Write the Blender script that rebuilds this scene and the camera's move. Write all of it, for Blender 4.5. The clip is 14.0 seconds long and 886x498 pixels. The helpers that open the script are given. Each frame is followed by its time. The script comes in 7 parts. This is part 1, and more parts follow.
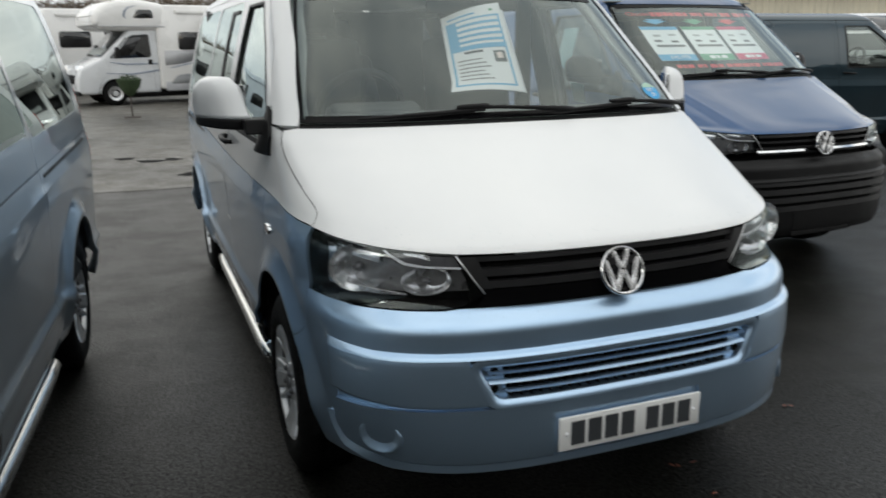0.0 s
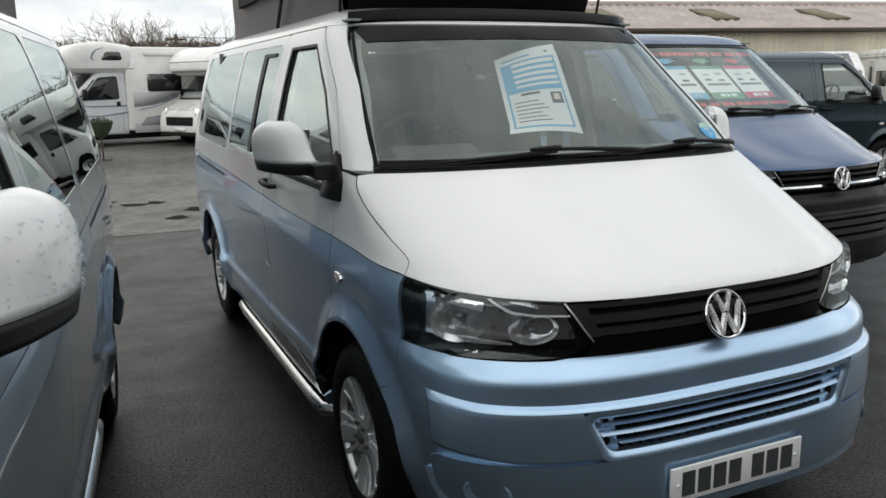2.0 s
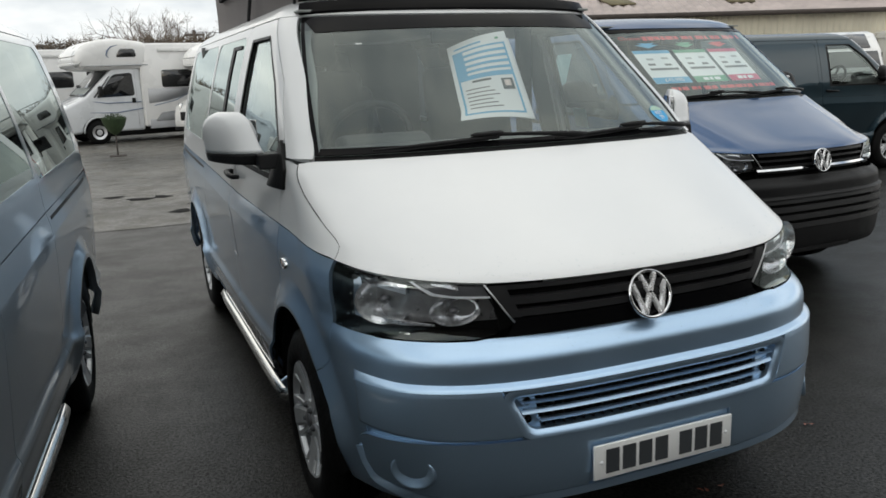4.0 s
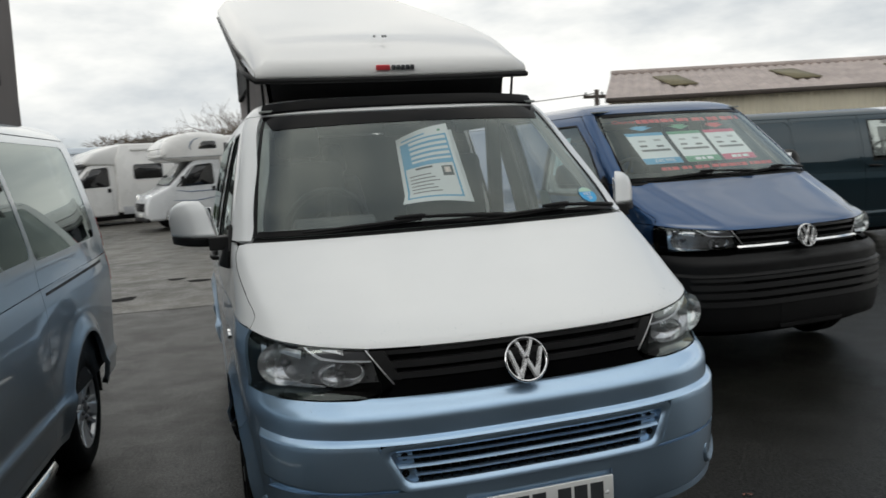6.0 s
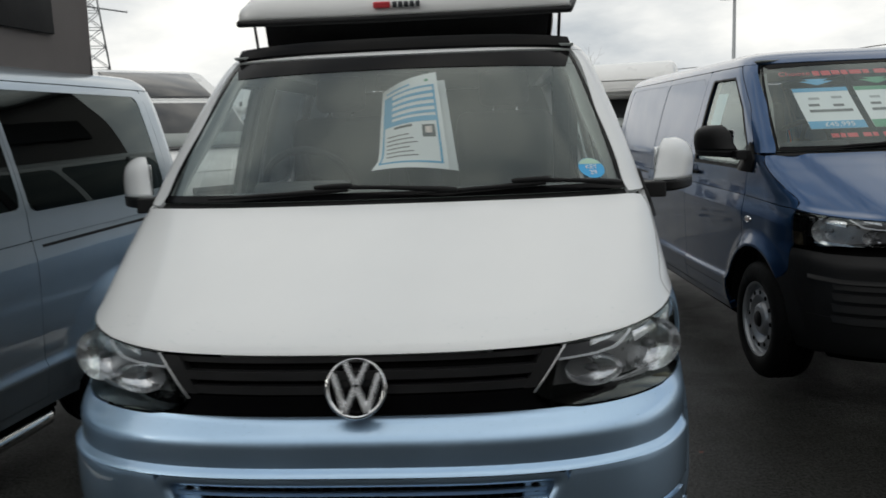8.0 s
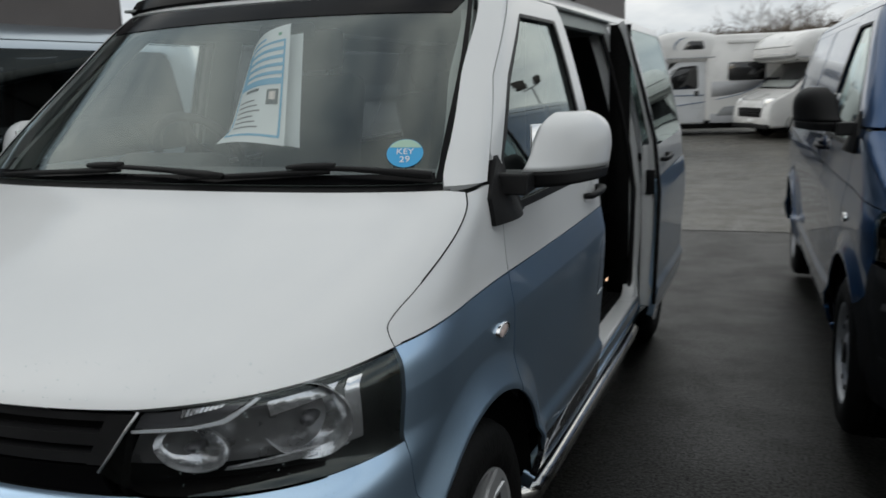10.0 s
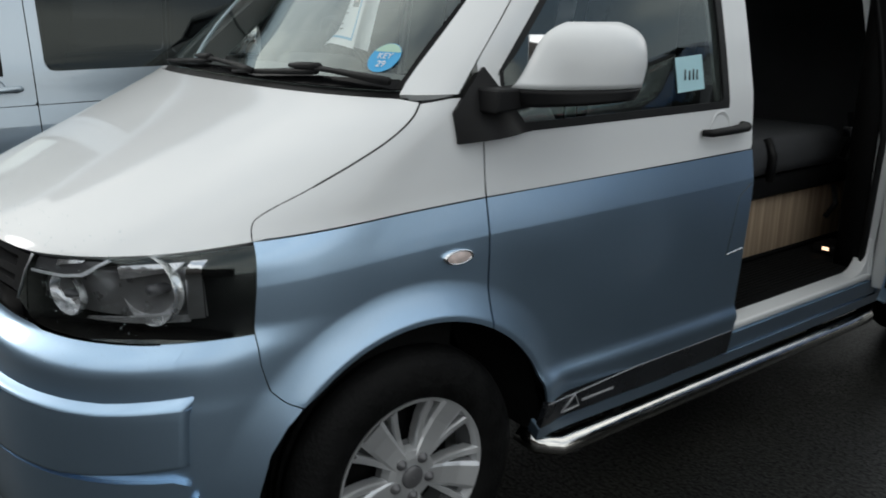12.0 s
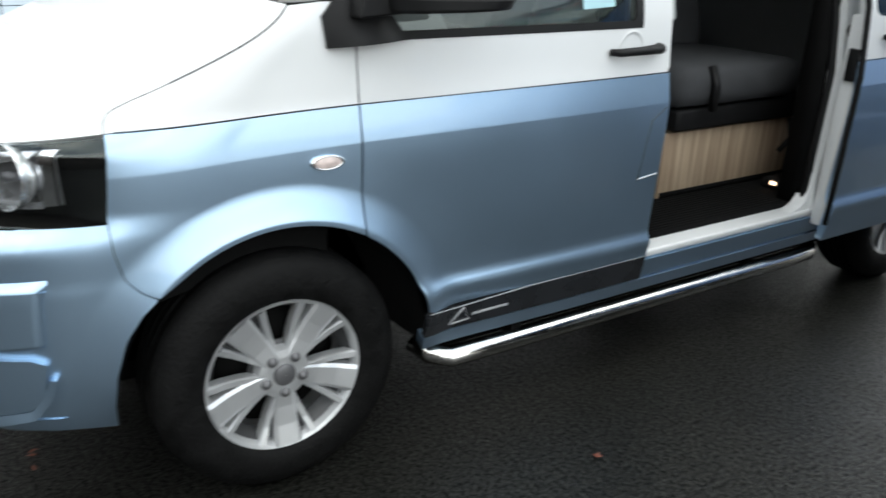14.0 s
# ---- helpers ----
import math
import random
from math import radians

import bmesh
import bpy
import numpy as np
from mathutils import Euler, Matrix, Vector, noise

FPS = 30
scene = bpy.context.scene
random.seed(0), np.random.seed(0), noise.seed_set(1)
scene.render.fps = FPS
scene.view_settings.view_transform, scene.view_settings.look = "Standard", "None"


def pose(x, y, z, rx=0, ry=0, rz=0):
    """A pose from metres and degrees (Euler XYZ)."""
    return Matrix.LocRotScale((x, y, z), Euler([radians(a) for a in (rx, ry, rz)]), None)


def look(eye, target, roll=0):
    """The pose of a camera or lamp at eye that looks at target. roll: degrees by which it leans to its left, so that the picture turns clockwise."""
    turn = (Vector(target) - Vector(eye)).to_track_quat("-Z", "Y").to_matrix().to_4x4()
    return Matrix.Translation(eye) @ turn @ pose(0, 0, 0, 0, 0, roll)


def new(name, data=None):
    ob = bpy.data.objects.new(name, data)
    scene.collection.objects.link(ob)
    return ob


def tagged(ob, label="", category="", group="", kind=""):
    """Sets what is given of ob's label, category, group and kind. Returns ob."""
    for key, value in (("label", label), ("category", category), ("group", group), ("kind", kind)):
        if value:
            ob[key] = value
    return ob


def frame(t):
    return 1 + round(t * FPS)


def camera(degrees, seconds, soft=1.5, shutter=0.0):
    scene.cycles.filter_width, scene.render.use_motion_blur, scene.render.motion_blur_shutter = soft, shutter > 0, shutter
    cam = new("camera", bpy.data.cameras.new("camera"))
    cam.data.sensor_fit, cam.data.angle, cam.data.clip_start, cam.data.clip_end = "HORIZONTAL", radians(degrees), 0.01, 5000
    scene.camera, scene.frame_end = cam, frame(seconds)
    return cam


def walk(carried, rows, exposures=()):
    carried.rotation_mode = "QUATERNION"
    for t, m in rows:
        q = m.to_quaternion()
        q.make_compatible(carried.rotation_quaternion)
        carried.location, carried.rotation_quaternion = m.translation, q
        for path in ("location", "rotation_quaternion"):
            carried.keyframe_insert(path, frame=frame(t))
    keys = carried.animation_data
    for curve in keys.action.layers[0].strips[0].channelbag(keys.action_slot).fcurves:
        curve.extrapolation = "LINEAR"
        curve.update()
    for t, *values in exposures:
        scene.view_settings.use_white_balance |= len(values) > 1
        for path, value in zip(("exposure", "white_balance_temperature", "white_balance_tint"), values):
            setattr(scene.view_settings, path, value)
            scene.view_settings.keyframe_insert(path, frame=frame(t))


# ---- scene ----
cam = camera(58.05, 14.0, soft=1.6, shutter=0.4)
# seconds, x, y, z, pitch, roll, yaw
PATH = [
    (0, -1.387, -1.933, 1.576, -14.49, 0.47, -21.43),
    (0.5, -1.410, -1.804, 1.544, -12.72, 1.38, -17.44),
    (1, -1.587, -1.727, 1.587, -12.35, -0.24, -17.88),
    (1.5, -1.698, -1.713, 1.597, -12.10, 0.70, -22.73),
    (2, -1.742, -1.690, 1.592, -11.85, 0.88, -24.46),
    (2.5, -1.757, -1.696, 1.597, -11.68, 0.98, -25.14),
    (4.8, -1.348, -2.108, 1.568, -12.63, 1.73, -21.12),
    (5, -1.335, -2.187, 1.572, -9.83, 1.41, -21.30),
    (5.5, -1.262, -2.306, 1.571, -7.89, 2.46, -23.53),
    (6, -0.994, -2.362, 1.574, -6.45, 3.47, -16.89),
    (6.5, -0.697, -2.288, 1.567, -6.95, 1.91, -13.27),
    (7, -0.365, -2.148, 1.573, -8.87, 1.97, -9.60),
    (7.5, 0.015, -2.059, 1.548, -8.28, 2.58, -3.16),
    (8, 0.360, -1.833, 1.529, -8.67, 2.18, 3.43),
    (8.2, 0.490, -1.738, 1.549, -9.18, 1.96, 3.80),
    (10.3, 1.726, -0.699, 1.526, -12.89, 2.15, 29.55),
    (10.5, 1.805, -0.576, 1.492, -14.33, 2.59, 34.15),
    (11, 2.000, -0.289, 1.506, -16.61, 2.68, 41.76),
    (11.5, 2.220, -0.105, 1.462, -17.37, 2.91, 54.37),
    (12, 2.407, -0.110, 1.467, -16.22, -0.03, 53.59),
    (12.5, 2.506, -0.145, 1.435, -19.34, -1.19, 53.58),
    (13, 2.628, -0.025, 1.406, -21.08, -1.16, 58.31),
    (13.5, 2.682, 0.077, 1.406, -21.23, -0.34, 61.03),
    (14, 2.679, 0.203, 1.427, -21.19, -1.83, 56.87),
]
walk(cam, [(t, pose(x, y, z, 90 + p, r, w)) for t, x, y, z, p, r, w in PATH], [(0, 0.60, 6500, 9), (0.5, 0.60, 6500, 9), (1.5, 0.60, 6500, 9), (2.5, 0.50, 6500, 9), (5, 0.48, 6500, 9), (6.5, 0.10, 6500, 9), (8.0, 0.07, 6450, 9), (10.5, 0.08, 6300, 8.5), (11.0, 0.1, 6300, 8), (12.0, 0.4, 6300, 8), (12.5, 0.62, 6300, 8), (13.0, 1.08, 6300, 8), (13.5, 1.44, 6300, 8), (14.0, 1.62, 6300, 7.5)])
# ---------------------------------------------------------------- light
world = bpy.data.worlds.new("sky")
scene.world = world
world.use_nodes = True
wn, wl = world.node_tree.nodes, world.node_tree.links
wn.clear()
w_out = wn.new("ShaderNodeOutputWorld")
w_bg = wn.new("ShaderNodeBackground")
w_sky = wn.new("ShaderNodeTexSky")
w_sky.sky_type, w_sky.sun_disc = "NISHITA", False
w_sky.sun_elevation, w_sky.sun_rotation = radians(21), radians(-118)
w_co = wn.new("ShaderNodeTexCoord")
w_map = wn.new("ShaderNodeMapping")
w_map.inputs["Scale"].default_value = (1.0, 1.0, 2.6)
w_no = wn.new("ShaderNodeTexNoise")
w_no.inputs["Scale"].default_value, w_no.inputs["Detail"].default_value = 2.3, 7.0
w_no.inputs["Roughness"].default_value = 0.55
w_no2 = wn.new("ShaderNodeTexNoise")
w_no2.inputs["Scale"].default_value, w_no2.inputs["Detail"].default_value = 1.1, 4.0
w_cov = wn.new("ShaderNodeValToRGB")
w_cov.color_ramp.elements[0].position, w_cov.color_ramp.elements[1].position = 0.30, 0.46
w_cloud = wn.new("ShaderNodeValToRGB")
w_cloud.color_ramp.elements[0].position, w_cloud.color_ramp.elements[1].position = 0.36, 0.62
w_cloud.color_ramp.elements[0].color = (0.43, 0.465, 0.495, 1)
w_cloud.color_ramp.elements[1].color = (0.97, 0.95, 0.90, 1)
w_scale = wn.new("ShaderNodeVectorMath")
w_scale.operation = "SCALE"
w_scale.inputs["Scale"].default_value = 0.09
w_mix = wn.new("ShaderNodeMix")
w_mix.data_type = "RGBA"
wl.new(w_co.outputs["Generated"], w_map.inputs["Vector"])
wl.new(w_map.outputs["Vector"], w_no.inputs["Vector"])
wl.new(w_map.outputs["Vector"], w_no2.inputs["Vector"])
wl.new(w_no2.outputs["Fac"], w_cov.inputs["Fac"])
wl.new(w_no.outputs["Fac"], w_cloud.inputs["Fac"])
wl.new(w_sky.outputs["Color"], w_scale.inputs[0])
wl.new(w_cov.outputs["Color"], w_mix.inputs["Factor"])
wl.new(w_scale.outputs["Vector"], w_mix.inputs["A"])
wl.new(w_cloud.outputs["Color"], w_mix.inputs["B"])
# a thin overcast, nearly even from the horizon up
w_sep = wn.new("ShaderNodeSeparateXYZ")
w_up = wn.new("ShaderNodeMapRange")
w_up.inputs["From Min"].default_value, w_up.inputs["From Max"].default_value = 0.0, 1.0
w_up.inputs["To Min"].default_value, w_up.inputs["To Max"].default_value = 1.14, 1.18
w_lift = wn.new("ShaderNodeVectorMath")
w_lift.operation = "SCALE"
wl.new(w_co.outputs["Generated"], w_sep.inputs["Vector"])
wl.new(w_sep.outputs["Z"], w_up.inputs["Value"])
wl.new(w_mix.outputs["Result"], w_lift.inputs[0])
wl.new(w_up.outputs["Result"], w_lift.inputs["Scale"])
wl.new(w_lift.outputs["Vector"], w_bg.inputs["Color"])
w_bg.inputs["Strength"].default_value = 1.0
wl.new(w_bg.outputs["Background"], w_out.inputs["Surface"])

sun = new("sun", bpy.data.lights.new("sun", "SUN"))
sun.data.energy, sun.data.angle, sun.data.color = 0.18, radians(12), (1.0, 0.96, 0.9)
sun.matrix_world = look((-8.3, -4.4, 3.6), (0, 0, 0))


# ---------------------------------------------------------------- materials
def material(name, color, rough=0.5, metal=0.0, coat=0.0, vary=0.06, scale=6.0, bump=0.0, bump_scale=60.0,
             rough_vary=0.08, spec=0.5, coat_rough=0.04, fleck=0.0, warm=0.0):
    m = bpy.data.materials.new(name)
    m.use_nodes = True
    n, l = m.node_tree.nodes, m.node_tree.links
    b = n["Principled BSDF"]
    b.inputs["Metallic"].default_value = metal
    b.inputs["Coat Weight"].default_value = coat
    b.inputs["Coat Roughness"].default_value = coat_rough
    b.inputs["Specular IOR Level"].default_value = spec
    co = n.new("ShaderNodeTexCoord")
    no = n.new("ShaderNodeTexNoise")
    no.inputs["Scale"].default_value, no.inputs["Detail"].default_value = scale, 6.0
    l.new(co.outputs["Object"], no.inputs["Vector"])
    fine = n.new("ShaderNodeTexNoise")
    fine.inputs["Scale"].default_value, fine.inputs["Detail"].default_value = bump_scale, 4.0
    l.new(co.outputs["Object"], fine.inputs["Vector"])
    ramp = n.new("ShaderNodeMapRange")
    ramp.inputs["To Min"].default_value, ramp.inputs["To Max"].default_value = 1 - vary, 1 + vary
    ramp.inputs["From Min"].default_value, ramp.inputs["From Max"].default_value = 0.3, 0.7
    l.new(no.outputs["Fac"], ramp.inputs["Value"])
    mul = n.new("ShaderNodeVectorMath")
    mul.operation = "SCALE"
    mul.inputs[0].default_value = color
    l.new(ramp.outputs["Result"], mul.inputs["Scale"])
    last = mul.outputs["Vector"]
    if fleck:
        fl = n.new("ShaderNodeMapRange")
        fl.inputs["From Min"].default_value, fl.inputs["From Max"].default_value = 0.35, 0.65
        fl.inputs["To Min"].default_value, fl.inputs["To Max"].default_value = 1 - fleck, 1 + fleck
        l.new(fine.outputs["Fac"], fl.inputs["Value"])
        mul2 = n.new("ShaderNodeVectorMath")
        mul2.operation = "SCALE"
        l.new(last, mul2.inputs[0])
        l.new(fl.outputs["Result"], mul2.inputs["Scale"])
        last = mul2.outputs["Vector"]
    l.new(last, b.inputs["Base Color"])
    rr = n.new("ShaderNodeMapRange")
    rr.inputs["From Min"].default_value, rr.inputs["From Max"].default_value = 0.3, 0.7
    rr.inputs["To Min"].default_value = max(0.02, rough - rough_vary)
    rr.inputs["To Max"].default_value = min(1.0, rough + rough_vary)
    l.new(no.outputs["Fac"], rr.inputs["Value"])
    l.new(rr.outputs["Result"], b.inputs["Roughness"])
    if bump:
        bp = n.new("ShaderNodeBump")
        bp.inputs["Strength"].default_value, bp.inputs["Distance"].default_value = bump, 0.01
        l.new(fine.outputs["Fac"], bp.inputs["Height"])
        l.new(bp.outputs["Normal"], b.inputs["Normal"])
    return m


def glass(name, tint, clear=0.9, rough=0.0, face=0.07, bend=3.0):
    """A pane: see-through with a tint, and a mirror-like surface by the angle of view."""
    m = bpy.data.materials.new(name)
    m.use_nodes = True
    n, l = m.node_tree.nodes, m.node_tree.links
    n.remove(n["Principled BSDF"])
    tr, gl = n.new("ShaderNodeBsdfTransparent"), n.new("ShaderNodeBsdfGlossy")
    tr.inputs["Color"].default_value = (*[c * clear for c in tint], 1)
    gl.inputs["Roughness"].default_value = rough
    gl.inputs["Color"].default_value = (0.90, 1.0, 0.98, 1)
    lw, pw = n.new("ShaderNodeLayerWeight"), n.new("ShaderNodeMath")
    lw.inputs["Blend"].default_value = 0.5
    pw.operation, pw.inputs[1].default_value = "POWER", bend
    fr = n.new("ShaderNodeMapRange")
    fr.inputs["To Min"].default_value, fr.inputs["To Max"].default_value = face, 0.95
    l.new(lw.outputs["Facing"], pw.inputs[0])
    l.new(pw.outputs[0], fr.inputs["Value"])
    mx = n.new("ShaderNodeMixShader")
    l.new(fr.outputs["Result"], mx.inputs["Fac"])
    l.new(tr.outputs["BSDF"], mx.inputs[1])
    l.new(gl.outputs["BSDF"], mx.inputs[2])
    l.new(mx.outputs["Shader"], n["Material Output"].inputs["Surface"])
    return m


def emitter(name, color, strength):
    m = bpy.data.materials.new(name)
    m.use_nodes = True
    n, l = m.node_tree.nodes, m.node_tree.links
    n.remove(n["Principled BSDF"])
    e = n.new("ShaderNodeEmission")
    e.inputs["Color"].default_value, e.inputs["Strength"].default_value = (*color, 1), strength
    l.new(e.outputs["Emission"], n["Material Output"].inputs["Surface"])
    return m


WHITE = material("white_paint", (0.75, 0.765, 0.77), 0.36, rough_vary=0.04, coat=0.6, vary=0.02, scale=2.5, coat_rough=0.06)
BLUE = material("ice_blue_metallic_paint", (0.43, 0.60, 0.79), 0.37, rough_vary=0.03, metal=0.9, coat=1.0, vary=0.03, scale=3,
                bump_scale=900, fleck=0.05, coat_rough=0.04)
SILVER = material("silver_metallic_paint", (0.45, 0.52, 0.58), 0.38, rough_vary=0.03, metal=0.88, coat=1.0, vary=0.05, scale=3,
                  bump_scale=900, fleck=0.04, coat_rough=0.04)
NAVY = material("mid_blue_metallic_paint", (0.013, 0.058, 0.155), 0.33, rough_vary=0.03, metal=0.85, coat=1.0, vary=0.05, scale=3,
                bump_scale=900, fleck=0.12, coat_rough=0.03)
DARK = material("dark_teal_grey_paint", (0.014, 0.036, 0.050), 0.33, rough_vary=0.03, metal=0.6, coat=1.0, vary=0.06, scale=3, coat_rough=0.03)
GRILLE = material("charcoal_grille_plastic", (0.020, 0.020, 0.021), 0.42, vary=0.12, scale=12, bump=0.1, bump_scale=500, spec=0.45)
PLASTIC = material("black_textured_plastic", (0.010, 0.010, 0.0105), 0.5, vary=0.12, scale=12, bump=0.15, bump_scale=500, spec=0.22)
GLOSS = material("gloss_black", (0.004, 0.004, 0.0045), 0.14, vary=0.1, spec=0.08)
DULL = material("dark_grey_underseal", (0.006, 0.006, 0.006), 0.85, vary=0.25, scale=9, bump=0.3, bump_scale=60, spec=0.1)
TYRE = material("tyre_rubber", (0.0055, 0.0055, 0.0055), 0.62, vary=0.4, scale=22, bump=0.35, bump_scale=90, spec=0.14)
# darker copy of the silver alloy: shade behind the spokes put into colour
ALLOY_SHADE = material("shaded_silver_alloy", (0.075, 0.076, 0.078), 0.42, metal=0.6, vary=0.1, scale=10)
ALLOY = material("silver_alloy", (0.64, 0.65, 0.66), 0.32, rough_vary=0.04, metal=0.6, vary=0.05, scale=10)
CHROME = material("chrome", (0.86, 0.87, 0.88), 0.06, metal=1.0, vary=0.03, scale=20, rough_vary=0.03)
EMBLEM = material("satin_chrome_emblem", (0.88, 0.89, 0.90), 0.27, metal=0.75, vary=0.04, scale=30, rough_vary=0.05)
STEEL = material("polished_steel_tube", (0.72, 0.71, 0.68), 0.16, metal=1.0, vary=0.12, scale=25, rough_vary=0.08)
REFLECTOR = material("lamp_reflector", (0.86, 0.87, 0.88), 0.20, metal=0.85, vary=0.15, scale=30, bump=0.30, bump_scale=38)
LAMP_GREY = material("lamp_bezel_grey", (0.13, 0.13, 0.135), 0.35, metal=0.3, vary=0.1)
LINER = material("satin_lamp_liner", (0.36, 0.36, 0.36), 0.32, metal=0.7, vary=0.15, scale=25)
PANE = glass("clear_window_glass", (0.90, 0.94, 0.925), 0.93, face=0.065, bend=3.0)
TINT = glass("dark_tinted_glass", (0.10, 0.11, 0.12), 0.6, face=0.035, bend=3.7)
LENS = glass("clear_lamp_lens", (0.92, 0.93, 0.95), 0.97, face=0.06)
DROP = glass("rain_water", (0.95, 0.96, 0.97), 0.97, face=0.10)
TRIM = material("grey_cabin_plastic", (0.028, 0.029, 0.031), 0.65, vary=0.1, scale=8, bump=0.1, bump_scale=300, spec=0.25)
DASH = material("grey_dashboard_plastic", (0.095, 0.10, 0.10), 0.7, vary=0.08, scale=8, bump=0.1, bump_scale=300, spec=0.25)
LIGHT_TRIM = material("pale_grey_cabin_lining", (0.32, 0.345, 0.335), 0.75, vary=0.06, scale=5)
CLOTH = material("charcoal_seat_cloth", (0.050, 0.052, 0.056), 0.9, vary=0.15, scale=20, bump=0.35, bump_scale=420)
CANVAS = material("grey_brown_tent_canvas", (0.17, 0.155, 0.15), 0.88, vary=0.08, scale=5, bump=0.3, bump_scale=220)
BLACK_CANVAS = material("black_tent_canvas", (0.012, 0.012, 0.013), 0.85, vary=0.15, scale=9, bump=0.25, bump_scale=160)
GRP = material("white_moulded_roof", (0.76, 0.76, 0.75), 0.36, rough_vary=0.04, coat=0.5, vary=0.02, scale=3)
NOTE = material("pale_blue_note_paper", (0.42, 0.66, 0.72), 0.6, vary=0.03)
PAPER = material("white_card", (0.84, 0.86, 0.88), 0.6, vary=0.02)
INK_BLUE = material("print_blue", (0.12, 0.42, 0.68), 0.6, vary=0.04)
INK_DARK = material("print_dark", (0.04, 0.045, 0.05), 0.6, vary=0.06)
INK_GREEN = material("print_green", (0.10, 0.34, 0.20), 0.6, vary=0.04)
INK_RED = material("print_red", (0.62, 0.05, 0.06), 0.55, vary=0.05)
INK_PINK = material("print_crimson", (0.62, 0.06, 0.16), 0.55, vary=0.05)
PLATE = material("number_plate_white", (0.78, 0.79, 0.78), 0.3, vary=0.03, coat=0.4)
AMBER = material("indicator_lens", (0.72, 0.60, 0.56), 0.2, vary=0.2, scale=60, coat=0.8)
RED_LENS = material("tail_lamp_red", (0.42, 0.02, 0.02), 0.15, coat=0.8, vary=0.1)
GLOW = emitter("courtesy_lamp_glow", (1.0, 0.62, 0.38), 1.5)


def wood_material():
    m = material("pale_oak_laminate", (0.45, 0.33, 0.22), 0.5, vary=0.05, scale=3)
    n, l = m.node_tree.nodes, m.node_tree.links
    b = n["Principled BSDF"]
    co, mp = n.new("ShaderNodeTexCoord"), n.new("ShaderNodeMapping")
    mp.inputs["Scale"].default_value = (26, 26, 1.2)
    no, cr = n.new("ShaderNodeTexNoise"), n.new("ShaderNodeValToRGB")
    no.inputs["Scale"].default_value, no.inputs["Detail"].default_value = 1.6, 8
    cr.color_ramp.elements[0].position, cr.color_ramp.elements[1].position = 0.3, 0.7
    cr.color_ramp.elements[0].color, cr.color_ramp.elements[1].color = (0.30, 0.21, 0.14, 1), (0.56, 0.44, 0.31, 1)
    l.new(co.outputs["Object"], mp.inputs["Vector"])
    l.new(mp.outputs["Vector"], no.inputs["Vector"])
    l.new(no.outputs["Fac"], cr.inputs["Fac"])
    l.new(cr.outputs["Color"], b.inputs["Base Color"])
    return m


WOOD = wood_material()


